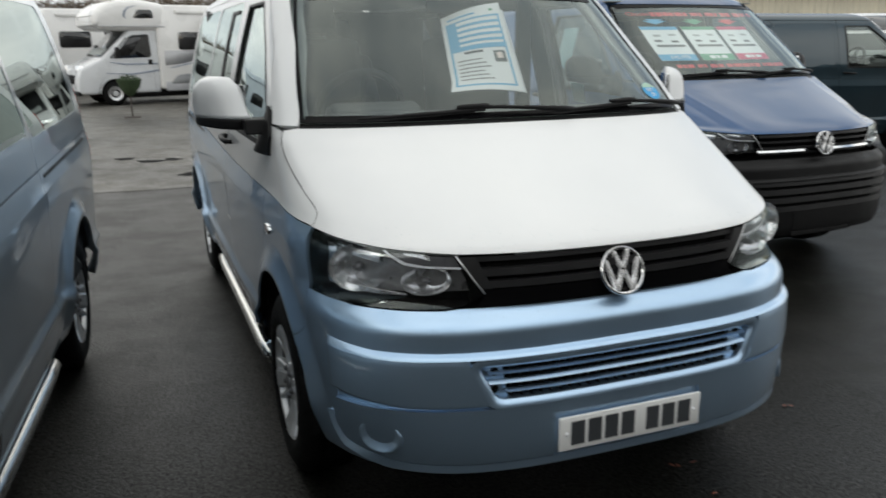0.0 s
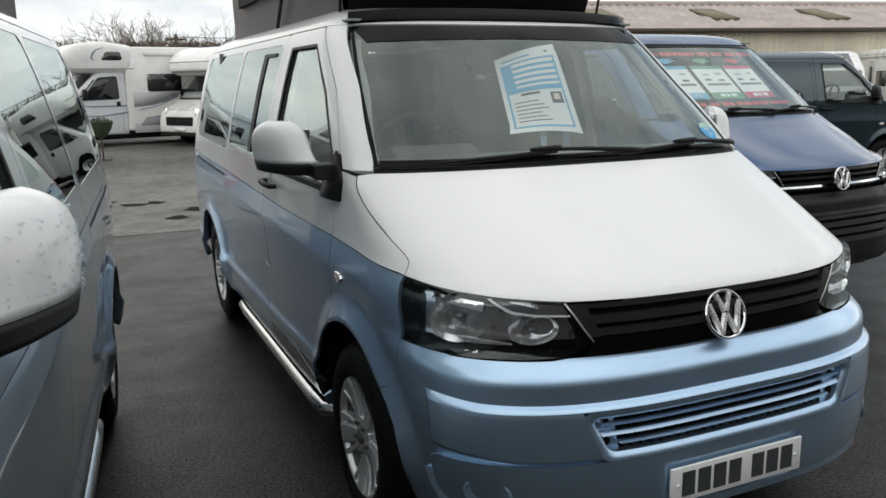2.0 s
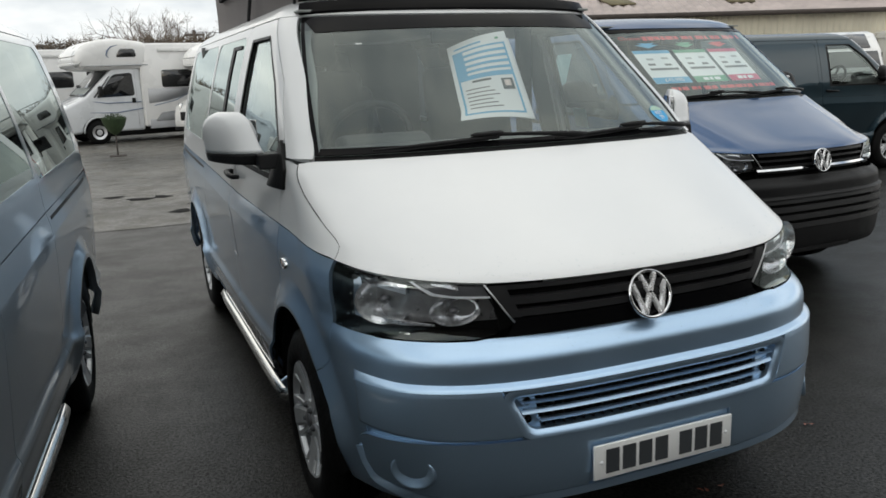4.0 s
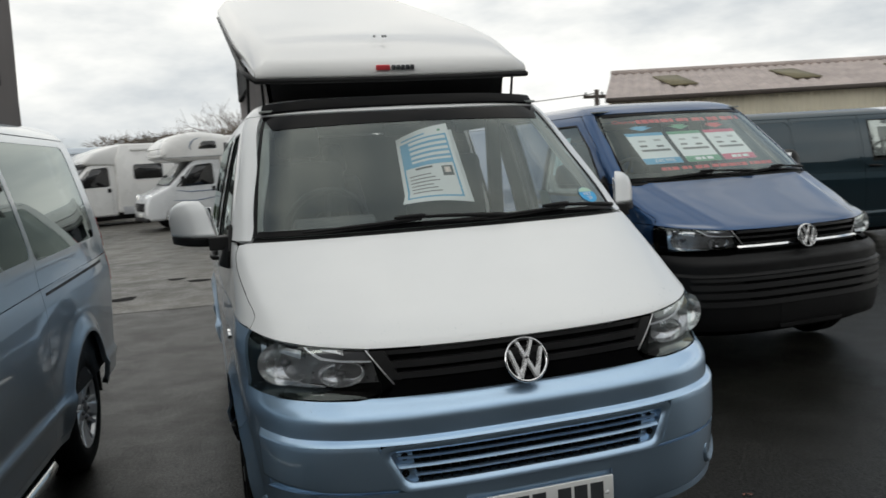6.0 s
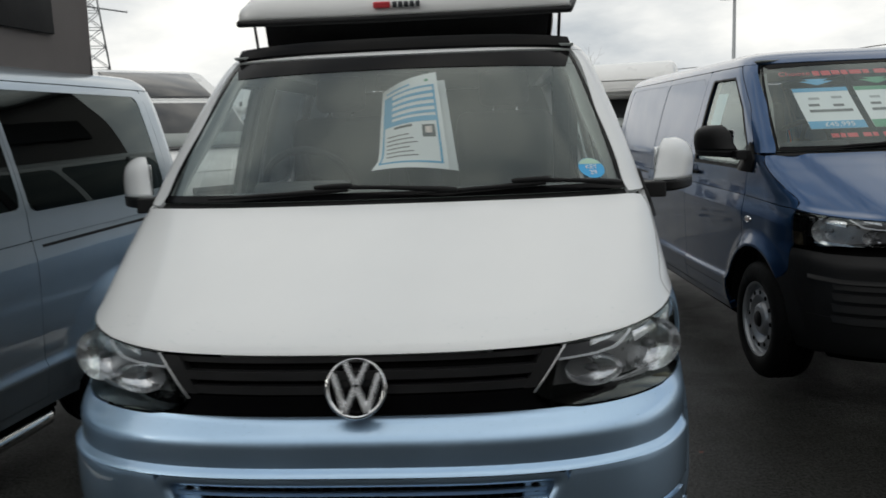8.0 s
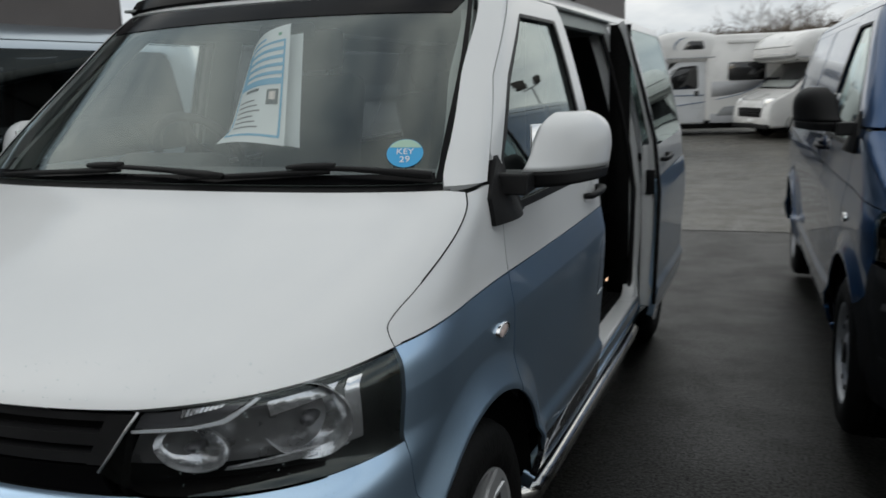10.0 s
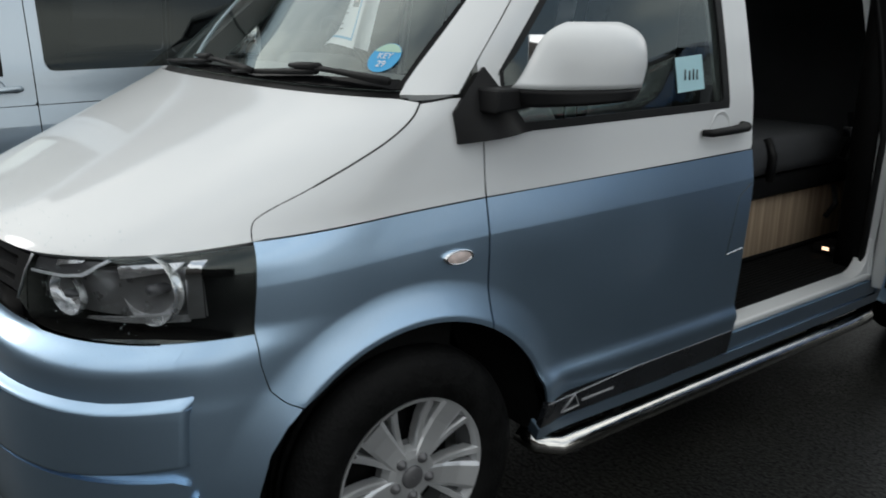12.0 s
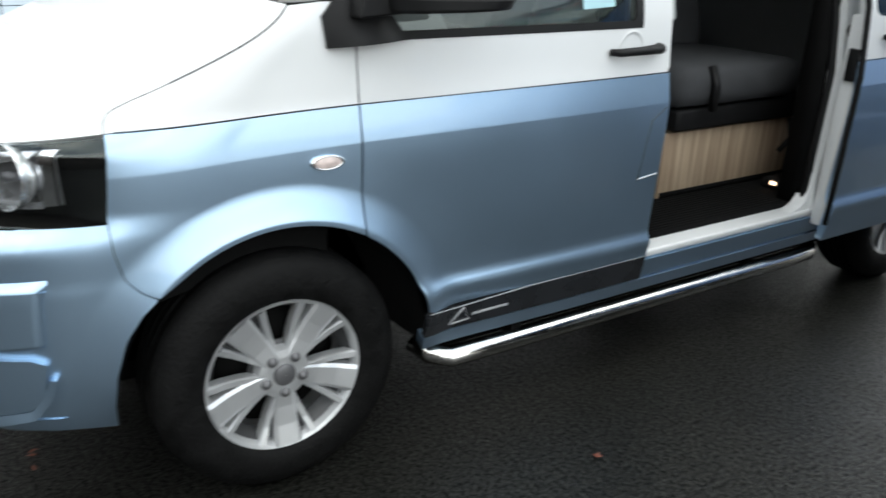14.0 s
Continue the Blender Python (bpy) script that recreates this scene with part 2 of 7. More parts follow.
def asphalt_material(name, dark, pale, wet0, wet1):
    """Damp tarmac: stone grain, worn paler wheel paths, darker wet patches with a gloss."""
    m = bpy.data.materials.new(name)
    m.use_nodes = True
    n, l = m.node_tree.nodes, m.node_tree.links
    b = n["Principled BSDF"]
    co = n.new("ShaderNodeTexCoord")

    def noise_at(scale, detail, rough=0.55):
        q = n.new("ShaderNodeTexNoise")
        q.inputs["Scale"].default_value, q.inputs["Detail"].default_value = scale, detail
        q.inputs["Roughness"].default_value = rough
        l.new(co.outputs["Object"], q.inputs["Vector"])
        return q

    def ramp_of(src, p0, p1, c0, c1):
        r = n.new("ShaderNodeValToRGB")
        r.color_ramp.elements[0].position, r.color_ramp.elements[1].position = p0, p1
        r.color_ramp.elements[0].color, r.color_ramp.elements[1].color = (*c0, 1), (*c1, 1)
        l.new(src, r.inputs["Fac"])
        return r

    def mix(kind, a, bb, fac):
        q = n.new("ShaderNodeMix")
        q.data_type, q.blend_type = "RGBA", kind
        q.inputs["Factor"].default_value = fac
        l.new(a, q.inputs["A"])
        l.new(bb, q.inputs["B"])
        return q.outputs["Result"]

    big, mid, grain = noise_at(0.35, 6), noise_at(2.2, 7, 0.65), noise_at(70, 3, 0.7)
    vor = n.new("ShaderNodeTexVoronoi")
    vor.inputs["Scale"].default_value = 210
    l.new(co.outputs["Object"], vor.inputs["Vector"])
    base = ramp_of(big.outputs["Fac"], 0.38, 0.64, dark, pale).outputs["Color"]
    stain = ramp_of(mid.outputs["Fac"], 0.35, 0.68, (0.78, 0.78, 0.79), (1.14, 1.12, 1.10)).outputs["Color"]
    grit = ramp_of(grain.outputs["Fac"], 0.40, 0.68, (0.25, 0.25, 0.25), (3.0, 2.95, 2.8)).outputs["Color"]
    l.new(mix("MULTIPLY", mix("MULTIPLY", base, stain, 1.0), grit, 0.85), b.inputs["Base Color"])
    shine = n.new("ShaderNodeMapRange")
    shine.inputs["From Min"].default_value, shine.inputs["From Max"].default_value = 0.36, 0.70
    shine.inputs["To Min"].default_value, shine.inputs["To Max"].default_value = 0.06, 0.42
    l.new(grain.outputs["Fac"], shine.inputs["Value"])
    l.new(shine.outputs["Result"], b.inputs["Specular IOR Level"])
    wet = n.new("ShaderNodeMapRange")
    wet.inputs["From Min"].default_value, wet.inputs["From Max"].default_value = 0.40, 0.66
    wet.inputs["To Min"].default_value, wet.inputs["To Max"].default_value = wet0, wet1
    l.new(mid.outputs["Fac"], wet.inputs["Value"])
    l.new(wet.outputs["Result"], b.inputs["Roughness"])
    bp = n.new("ShaderNodeBump")
    bp.inputs["Strength"].default_value, bp.inputs["Distance"].default_value = 0.35, 0.004
    l.new(vor.outputs["Distance"], bp.inputs["Height"])
    bp3 = n.new("ShaderNodeBump")
    bp3.inputs["Strength"].default_value, bp3.inputs["Distance"].default_value = 0.32, 0.006
    l.new(grain.outputs["Fac"], bp3.inputs["Height"])
    bp2 = n.new("ShaderNodeBump")
    bp2.inputs["Strength"].default_value, bp2.inputs["Distance"].default_value = 0.05, 0.02
    l.new(mid.outputs["Fac"], bp2.inputs["Height"])
    l.new(bp2.outputs["Normal"], bp3.inputs["Normal"])
    l.new(bp3.outputs["Normal"], bp.inputs["Normal"])
    l.new(bp.outputs["Normal"], b.inputs["Normal"])
    return m


ASPHALT = asphalt_material("damp_asphalt", (0.0052, 0.0054, 0.0047), (0.0105, 0.0108, 0.0095), 0.30, 0.46)
OLD_ASPHALT = asphalt_material("worn_pale_asphalt", (0.062, 0.061, 0.057), (0.118, 0.115, 0.107), 0.28, 0.62)

# colour of the unseen wall added behind the walk
UNSEEN_WALL = material("unseen_wall_brown", (0.06, 0.052, 0.046), 0.85, vary=0.3, scale=2, bump=0.3, bump_scale=20, spec=0.2)
CUPBOARD = material("grey_cupboard_laminate", (0.17, 0.175, 0.175), 0.7, vary=0.08, scale=4, spec=0.25)
LEAF = material("wet_brown_leaf", (0.16, 0.05, 0.03), 0.5, vary=0.25, scale=60)
FALLEN = ((0.44, 0.09, 0), (1.28, 1.72, 37), (0.51, -0.02, 74), (0.42, 0.31, 111), (1.22, 0.54, 148), (0.51, 0.30, 5), (1.20, 0.55, 42), (0.44, 0.30, 79), (1.28, 1.72, 116))
# ---------------------------------------------------------------- mesh helpers
def part(name, bm, mat, parent=None, label="", smooth=True):
    """Links a bmesh as one mesh object under a thing or a part."""
    me = bpy.data.meshes.new(name)
    if smooth:
        for f in bm.faces:
            f.smooth = True
    bm.to_mesh(me)
    bm.free()
    me.materials.append(mat)
    ob = new(name, me)
    if parent:
        ob.parent = parent
    if label:
        tagged(ob, label)
    return ob


def thing(name, m, label, category, group="", kind=""):
    """An Empty at the base of a thing; its parts hang under it."""
    ob = new(name)
    ob.empty_display_size = 0.1
    ob.matrix_world = m
    return tagged(ob, label, category, group, kind)


def add_box(bm, lo, hi, m=Matrix(), bevel=0.0):
    lo, hi = Vector(lo), Vector(hi)
    r = bmesh.ops.create_cube(bm, size=1.0)
    vs = r["verts"]
    for v in vs:
        v.co = m @ Vector([(lo[i] + hi[i]) / 2 + v.co[i] * (hi[i] - lo[i]) for i in range(3)])
    if bevel:
        es = list({e for v in vs for e in v.link_edges})
        bmesh.ops.bevel(bm, geom=es, offset=bevel, segments=2, profile=0.5, affect="EDGES")
    return bm


def box(lo, hi, m=Matrix(), bevel=0.0):
    return add_box(bmesh.new(), lo, hi, m, bevel)


def add_bead(bm, p, r):
    """A small round bead."""
    top, low = bm.verts.new(p + Vector((0, 0, r))), bm.verts.new(p - Vector((0, 0, r)))
    rows = [[bm.verts.new(p + Vector((c * r * math.cos(math.pi * k / 4), c * r * math.sin(math.pi * k / 4), h * r))) for k in range(8)]
            for c, h in ((0.7, 0.7), (1.0, 0.0), (0.7, -0.7))]
    for k in range(8):
        j = (k + 1) % 8
        bm.faces.new((top, rows[0][k], rows[0][j]))
        bm.faces.new((rows[0][k], rows[1][k], rows[1][j], rows[0][j]))
        bm.faces.new((rows[1][k], rows[2][k], rows[2][j], rows[1][j]))
        bm.faces.new((low, rows[2][j], rows[2][k]))


def add_tube(bm, pts, r, n=10, caps=True):
    """A round bar along a line of points; r may be one radius or one for each point."""
    pts = [Vector(p) for p in pts]
    rs = r if isinstance(r, (list, tuple)) else [r] * len(pts)
    rings = []
    up = None
    for i, p in enumerate(pts):
        d = (pts[min(i + 1, len(pts) - 1)] - pts[max(i - 1, 0)]).normalized()
        if up is None:
            up = d.orthogonal().normalized()
        up = (up - d * up.dot(d)).normalized()
        side = d.cross(up)
        rings.append([bm.verts.new(p + (up * math.cos(2 * math.pi * k / n) + side * math.sin(2 * math.pi * k / n)) * rs[i])
                      for k in range(n)])
    for a, b in zip(rings, rings[1:]):
        for k in range(n):
            bm.faces.new((a[k], a[(k + 1) % n], b[(k + 1) % n], b[k]))
    if caps:
        bm.faces.new(rings[0][::-1])
        bm.faces.new(rings[-1])
    return bm


def tube(pts, r, n=10):
    return add_tube(bmesh.new(), pts, r, n)


def add_lathe(bm, prof, n=40, m=Matrix(), closed=False):
    """Turns a profile of (radius, along) round the x axis."""
    rings = []
    for r, a in prof:
        rings.append([bm.verts.new(m @ Vector((a, r * math.cos(2 * math.pi * k / n), r * math.sin(2 * math.pi * k / n))))
                      for k in range(n)])
    pairs = list(zip(rings, rings[1:])) + ([(rings[-1], rings[0])] if closed else [])
    for a, b in pairs:
        for k in range(n):
            bm.faces.new((a[k], a[(k + 1) % n], b[(k + 1) % n], b[k]))
    return bm


def add_prism(bm, outline, x0, x1, m=Matrix(), bevel=0.0, steps=2):
    """An outline of (y, z) drawn out along x."""
    a = [bm.verts.new(m @ Vector((x0, y, z))) for y, z in outline]
    b = [bm.verts.new(m @ Vector((x1, y, z))) for y, z in outline]
    k = len(a)
    fs = [bm.faces.new(a), bm.faces.new(b[::-1])]
    for i in range(k):
        fs.append(bm.faces.new((a[i], b[i], b[(i + 1) % k], a[(i + 1) % k])))
    bmesh.ops.recalc_face_normals(bm, faces=fs)
    if bevel:
        es = list({e for f in fs for e in f.edges})
        bmesh.ops.bevel(bm, geom=es, offset=bevel, segments=steps, profile=0.5, affect="EDGES")
    return bm


def writing(words, size, mat, m, parent, name="lettering"):
    cu = bpy.data.curves.new(name, "FONT")
    cu.body, cu.size, cu.align_x, cu.align_y = words, size, "CENTER", "CENTER"
    cu.extrude = 0.0004
    tmp = bpy.data.objects.new(name, cu)
    scene.collection.objects.link(tmp)
    me = bpy.data.meshes.new_from_object(tmp.evaluated_get(bpy.context.evaluated_depsgraph_get()))
    bpy.data.objects.remove(tmp)
    me.materials.clear()
    me.materials.append(mat)
    ob = new(name, me)
    ob.parent = parent
    ob.matrix_local = m
    return ob


# ---------------------------------------------------------------- the panel van's skin
def profile(*keys):
    """A smooth curve through (at, value) keys."""
    z, v = np.array([k[0] for k in keys]), np.array([k[1] for k in keys])
    d = np.diff(v) / np.diff(z)
    s = np.zeros(len(z))
    s[0], s[-1] = d[0], d[-1]
    for i in range(1, len(z) - 1):
        if d[i - 1] * d[i] > 0:
            s[i] = 2 * d[i - 1] * d[i] / (d[i - 1] + d[i])

    def at(t):
        i = int(min(max(np.searchsorted(z, t) - 1, 0), len(z) - 2))
        h = z[i + 1] - z[i]
        u = min(max((t - z[i]) / h, 0.0), 1.0)
        return float((1 + 2 * u) * (1 - u) ** 2 * v[i] + u * (1 - u) ** 2 * h * s[i]
                     + u * u * (3 - 2 * u) * v[i + 1] + u * u * (u - 1) * h * s[i + 1])
    return at


# nose line on the centre plane, depth of the rounded corner, half width: all by height
NOSE = profile((0.20, 0.15), (0.26, 0.085), (0.31, 0.045), (0.36, 0.026), (0.45, 0.020), (0.54, 0.022), (0.66, 0.030), (0.69, 0.040),
               (0.745, 0.044), (0.762, 0.050), (0.808, 0.092), (0.90, 0.092), (0.965, 0.098), (0.985, 0.114), (1.0, 0.138),
               (1.03, 0.20), (1.08, 0.32), (1.15, 0.49), (1.22, 0.66), (1.285, 0.80), (1.40, 0.93), (1.60, 1.165), (1.83, 1.435),
               (1.87, 1.50), (1.90, 1.60), (1.92, 1.75))
CORNER = profile((0.2, 0.70), (0.9, 0.70), (1.0, 0.68), (1.1, 0.52), (1.2, 0.37), (1.29, 0.28), (1.83, 0.28), (1.92, 0.30))
HALF = profile((0.20, 0.88), (0.30, 0.915), (0.38, 0.938), (0.46, 0.950), (0.492, 0.957), (0.530, 0.942), (0.60, 0.945), (0.75, 0.950),
               (0.90, 0.953), (1.05, 0.9445), (1.12, 0.938), (1.22, 0.930), (1.30, 0.915), (1.50, 0.868), (1.70, 0.812),
               (1.80, 0.775), (1.86, 0.73), (1.90, 0.66), (1.92, 0.58))
HALF0 = profile((0.20, 0.88), (0.30, 0.908), (0.38, 0.924), (0.46, 0.935), (0.53, 0.941), (0.60, 0.945), (0.75, 0.950), (0.90, 0.953), (1.05, 0.9445))  # without the sill's crease, ahead of the doors
BULGE = profile((0.3, 0.955), (0.9, 0.968), (1.4, 0.988), (2.0, 1.0), (4.2, 1.0), (4.8, 0.985))
POWER = profile((0.2, 3.2), (0.78, 3.2), (0.84, 2.75), (2.0, 2.75))
WAIST = profile((0.4, 1.010), (0.53, 1.016), (1.12, 1.042), (2.2, 1.062), (3.8, 1.10), (4.9, 1.115))  # where the two colours meet
WHEEL_Y, WHEEL_Z, WHEELBASE = 0.894, 0.338, 3.0


def swage(y):
    """Height of the sharp crease that runs along the flank below the waist."""
    return WAIST(y) - 0.094


def swage_rise(y, z):
    """How far the crease stands out: straight slopes above and below it."""
    c = swage(y)
    d = z - c
    k = min(max((y - 0.30) / 0.35, 0.0), 1.0)
    return 0.0115 * k * (max(0.0, 1 - d / 0.115) if d > 0 else max(0.0, 1 + d / 0.38))
TAIL = 4.70


def skin(q, z, off=0.0):
    """A place on the body: |q| up to 1 runs from the centre of the nose round its corner, past 1 it is metres along the side."""
    a = abs(q)
    y0, d, w = NOSE(z), CORNER(z), HALF(z)
    ye = y0 + d
    if z < 0.56:
        w = HALF0(z) + (w - HALF0(z)) * min(max((ye + a - 2.0) / 0.25, 0.0), 1.0)
    if a <= 1:
        th, pw = a * math.pi / 2, POWER(z)
        x = w * BULGE(ye) * max(math.sin(th), 0.0) ** (2 / pw)
        y = y0 + d * (1 - max(math.cos(th), 0.0) ** (2 / pw))
    else:
        y = ye + a - 1
        if y <= TAIL:
            x = w * BULGE(y)
        else:
            t = y - TAIL
            ang = min(t / 0.25, 1.0) * math.pi / 2
            x = w * BULGE(TAIL) - 0.16 * (1 - math.cos(ang)) - max(t - 0.25, 0.0)
            y = TAIL + 0.16 * math.sin(ang)
    if y > 0.3 and z < 0.95:
        for wy in (WHEEL_Y + 0.010, WHEEL_Y + WHEELBASE):
            r = math.hypot(y - wy, z - WHEEL_Z)
            out = (r - 0.425) / 0.100
            x += 0.031 * (1.0 if out < 0.12 else max(0.0, 1 - (out - 0.12) / 0.88) ** 1.35) * min(max((z - 0.22) / 0.2, 0), 1)
    if y > 0.3 and 0.55 < z < 1.15:
        x += swage_rise(y, z)
    p = Vector((math.copysign(x, q), y, z))
    return p


def skin_normal(q, z):
    e = 0.004
    a, b = skin(q - e, z), skin(q + e, z)
    c, d = skin(q, z - e), skin(q, z + e)
    n = (b - a).cross(d - c)
    return n.normalized() if n.length > 1e-9 else Vector((0, -1, 0))


def by_x(x, z):
    """The skin's coordinate where it is x metres off the centre plane, on the nose."""
    w = (HALF0(z) if z < 0.56 else HALF(z)) * BULGE(NOSE(z) + CORNER(z))
    return math.copysign(math.asin(min(abs(x) / w, 1.0) ** (POWER(z) / 2)) * 2 / math.pi, x), z


def by_y(y, z):
    """The skin's coordinate y metres behind the nose, on the flank."""
    y0, d = NOSE(z), CORNER(z)
    if y >= y0 + d:
        return 1 + y - y0 - d, z
    return math.acos(min(max(1 - (y - y0) / d, 0.0), 1.0) ** (POWER(z) / 2)) * 2 / math.pi, z


def arch(wy, r, a0, a1, n=14):
    """A wheel arch's edge from angle a0 to a1 in degrees; 0 points to the tail."""
    out = []
    for i in range(n + 1):
        a = radians(a0 + (a1 - a0) * i / n)
        out.append((wy + r * math.cos(a), WHEEL_Z + r * math.sin(a)))
    return out


def yz(*points):
    """Skin coordinates turned into (y, z) on the flank."""
    return [(skin(q, z).y, z) for q, z in points]


def spread(line, n):
    """n + 1 points at even steps along a line of (q, z)."""
    if len(line) == 1:
        return [line[0]] * (n + 1)
    cum = [0.0]
    for a, b in zip(line, line[1:]):
        cum.append(cum[-1] + math.hypot(b[0] - a[0], b[1] - a[1]) + 1e-9)
    out = []
    for i in range(n + 1):
        s = cum[-1] * i / n
        k = max(j for j in range(len(cum) - 1) if cum[j] <= s + 1e-12)
        u = (s - cum[k]) / (cum[k + 1] - cum[k])
        out.append((line[k][0] + (line[k + 1][0] - line[k][0]) * u, line[k][1] + (line[k + 1][1] - line[k][1]) * u))
    return out


def add_panel(bm, lower, upper, nu=24, nv=10, off=0.0, lip=0.018, side=1, closed=False, flat=False, knees=()):
    """A pressed panel on the skin between two lines, its edges folded inwards. flat: the lines are in (y, z) of the flank.
    off: metres off the skin, or a function of the place across and up the panel, both 0 to 1.
    knees: functions of y that give the heights of creases; a row of the mesh follows each."""
    A, B = spread(lower, nu), spread(upper, nu)
    grid = []
    area = 0.0
    for j in range(nv + 1):
        v = j / nv
        row = []
        for a, b in zip(A, B):
            vv = v
            if knees:
                y = (a[0] + b[0]) / 2
                stops = [0.0] + [min(max((kn(y) + dz - a[1]) / max(b[1] - a[1], 1e-6), 0.0), 1.0) for kn in knees for dz in (-0.003, 0.003)] + [1.0]
                for i in range(1, len(stops)):
                    stops[i] = max(stops[i], stops[i - 1])
                share = [0, 0.9 - 0.02 * len(stops)] if len(knees) == 1 else [0, 0.20, 0.24, 0.68]
                at = share + ([share[-1] + 0.04, 1.0])
                i = max(k for k in range(len(at) - 1) if at[k] <= v + 1e-9)
                vv = stops[i] + (stops[i + 1] - stops[i]) * (v - at[i]) / (at[i + 1] - at[i])
            row.append((a[0] + (b[0] - a[0]) * vv, a[1] + (b[1] - a[1]) * vv))
        grid.append(row)
    for j in range(nv):
        for i in range(nu):
            (ax, az), (bx, bz), (cx, cz) = grid[j][i], grid[j][i + 1], grid[j + 1][i]
            area += (bx - ax) * (cz - az) - (bz - az) * (cx - ax)
    if flat:
        grid = [[by_y(y, z) for y, z in row] for row in grid]
    if side < 0:
        grid = [[(-q, z) for q, z in row] for row in grid]
        area = -area
    nor = [[skin_normal(q, z) for q, z in row] for row in grid]
    lift = off if callable(off) else (lambda u, v: off)
    pos = [[skin(q, z) + nor[j][i] * lift(i / nu, j / nv) for i, (q, z) in enumerate(row)] for j, row in enumerate(grid)]
    V = [[bm.verts.new(p) for p in row] for row in pos]

    def face(*vs):
        try:
            f = bm.faces.new(vs if area > 0 else vs[::-1])
            f.smooth = True
        except ValueError:
            pass

    for j in range(nv):
        for i in range(nu):
            face(V[j][i], V[j][i + 1], V[j + 1][i + 1], V[j + 1][i])
    if lip:
        if closed:
            loops = [[(0, i) for i in range(nu + 1)], [(nv, nu - i) for i in range(nu + 1)]]
        else:
            loops = [[(0, i) for i in range(nu + 1)] + [(j, nu) for j in range(1, nv + 1)]
                     + [(nv, nu - i) for i in range(1, nu + 1)] + [(nv - j, 0) for j in range(1, nv + 1)]]
        for loop in loops:
            inner = [bm.verts.new(pos[j][i] - nor[j][i] * lip) for j, i in loop]
            for k in range(len(loop) - 1):
                a, b = V[loop[k][0]][loop[k][1]], V[loop[k + 1][0]][loop[k + 1][1]]
                face(b, a, inner[k], inner[k + 1])
                e = bm.edges.get((a, b))
                if e:
                    e.smooth = False
    bmesh.ops.remove_doubles(bm, verts=bm.verts, dist=0.00005)
    return bm


def panel(lower, upper, nu=24, nv=10, off=0.0, lip=0.018, side=1, flat=False):
    return add_panel(bmesh.new(), lower, upper, nu, nv, off, lip, side, False, flat)


SEAM_LINE = profile((0.523, 1.016), (0.528, 1.036), (0.538, 1.052), (0.557, 1.064), (0.66, 1.108), (0.78, 1.162), (0.87, 1.208), (0.93, 1.250), (0.955, 1.276))
SEAM = [(0.523 + 0.432 * (i / 60) ** 1.5, SEAM_LINE(0.523 + 0.432 * (i / 60) ** 1.5)) for i in range(61)]  # bonnet edge


def side_panel(lower, upper, nu=24, nv=10, off=0.0, lip=0.018, side=1, knees=()):
    return add_panel(bmesh.new(), lower, upper, nu, nv, off, lip, side, False, True, knees)


def ring(outer, inner, n=80, nv=4, off=0.0, lip=0.015, side=1, flat=False):
    return add_panel(bmesh.new(), outer + outer[:1], inner + inner[:1], n, nv, off, lip, side, True, flat)


def rounded(corners, r=0.05, n=5):
    """Corners of (y, z) on the flank, rounded off, as skin coordinates, closed."""
    out = []
    k = len(corners)
    for i in range(k):
        p, a, b = Vector(corners[i]), Vector(corners[i - 1]), Vector(corners[(i + 1) % k])
        da, db = (a - p), (b - p)
        s, e = p + da.normalized() * min(r, da.length * 0.45), p + db.normalized() * min(r, db.length * 0.45)
        for j in range(n + 1):
            t = j / n
            out.append(tuple((1 - t) ** 2 * s + 2 * t * (1 - t) * p + t * t * e))
    return out


def flank(points):
    """Points of (y, z) on the flank, for side panels."""
    return list(points)


def dense(points, n=12):
    """More points along straight runs, before they are laid on the skin."""
    out = []
    for a, b in zip(points, points[1:] + points[:1]):
        for i in range(n):
            out.append((a[0] + (b[0] - a[0]) * i / n, a[1] + (b[1] - a[1]) * i / n))
    return out


def add_fill(bm, loop, off=0.0, nv=6, side=1):
    """A pane over a closed loop of skin coordinates."""
    k = len(loop) // 2
    return add_panel(bm, loop[:k + 1], (loop[k:] + loop[:1])[::-1], k, nv, off, 0.0, side, False, True)


def waist(y0, y1, n=10, dz=0.0):
    return [(y0 + (y1 - y0) * i / n, WAIST(y0 + (y1 - y0) * i / n) + dz) for i in range(n + 1)]


# ---------------------------------------------------------------- wheels
def spoke(a, r0, r1, w0, w1, dep, lean, start=0.0):
    """One blade of a wheel at angle a, from r0 to r1, leaning sideways by lean, its edges chamfered."""
    bm = bmesh.new()
    c, s = math.cos(a), math.sin(a)
    rows = []
    for k in range(4):
        u = k / 3
        r, w = r0 + (r1 - r0) * u, w0 + (w1 - w0) * u
        x = -0.012 + dep + 0.016 * u * u - 0.006 * math.sin(u * math.pi)
        row = []
        for t, dx in ((-w, -0.034), (-w, -0.006), (-w * 0.72, 0.0), (w * 0.72, 0.0), (w, -0.006), (w, -0.034)):
            tt = t + start + (lean - start) * u
            row.append(bm.verts.new((x + dx, r * c - tt * s, r * s + tt * c)))
        rows.append(row)
    for p, q in zip(rows, rows[1:]):
        for i in range(5):
            bm.faces.new((p[i], p[i + 1], q[i + 1], q[i]))
    bmesh.ops.recalc_face_normals(bm, faces=bm.faces)
    return bm


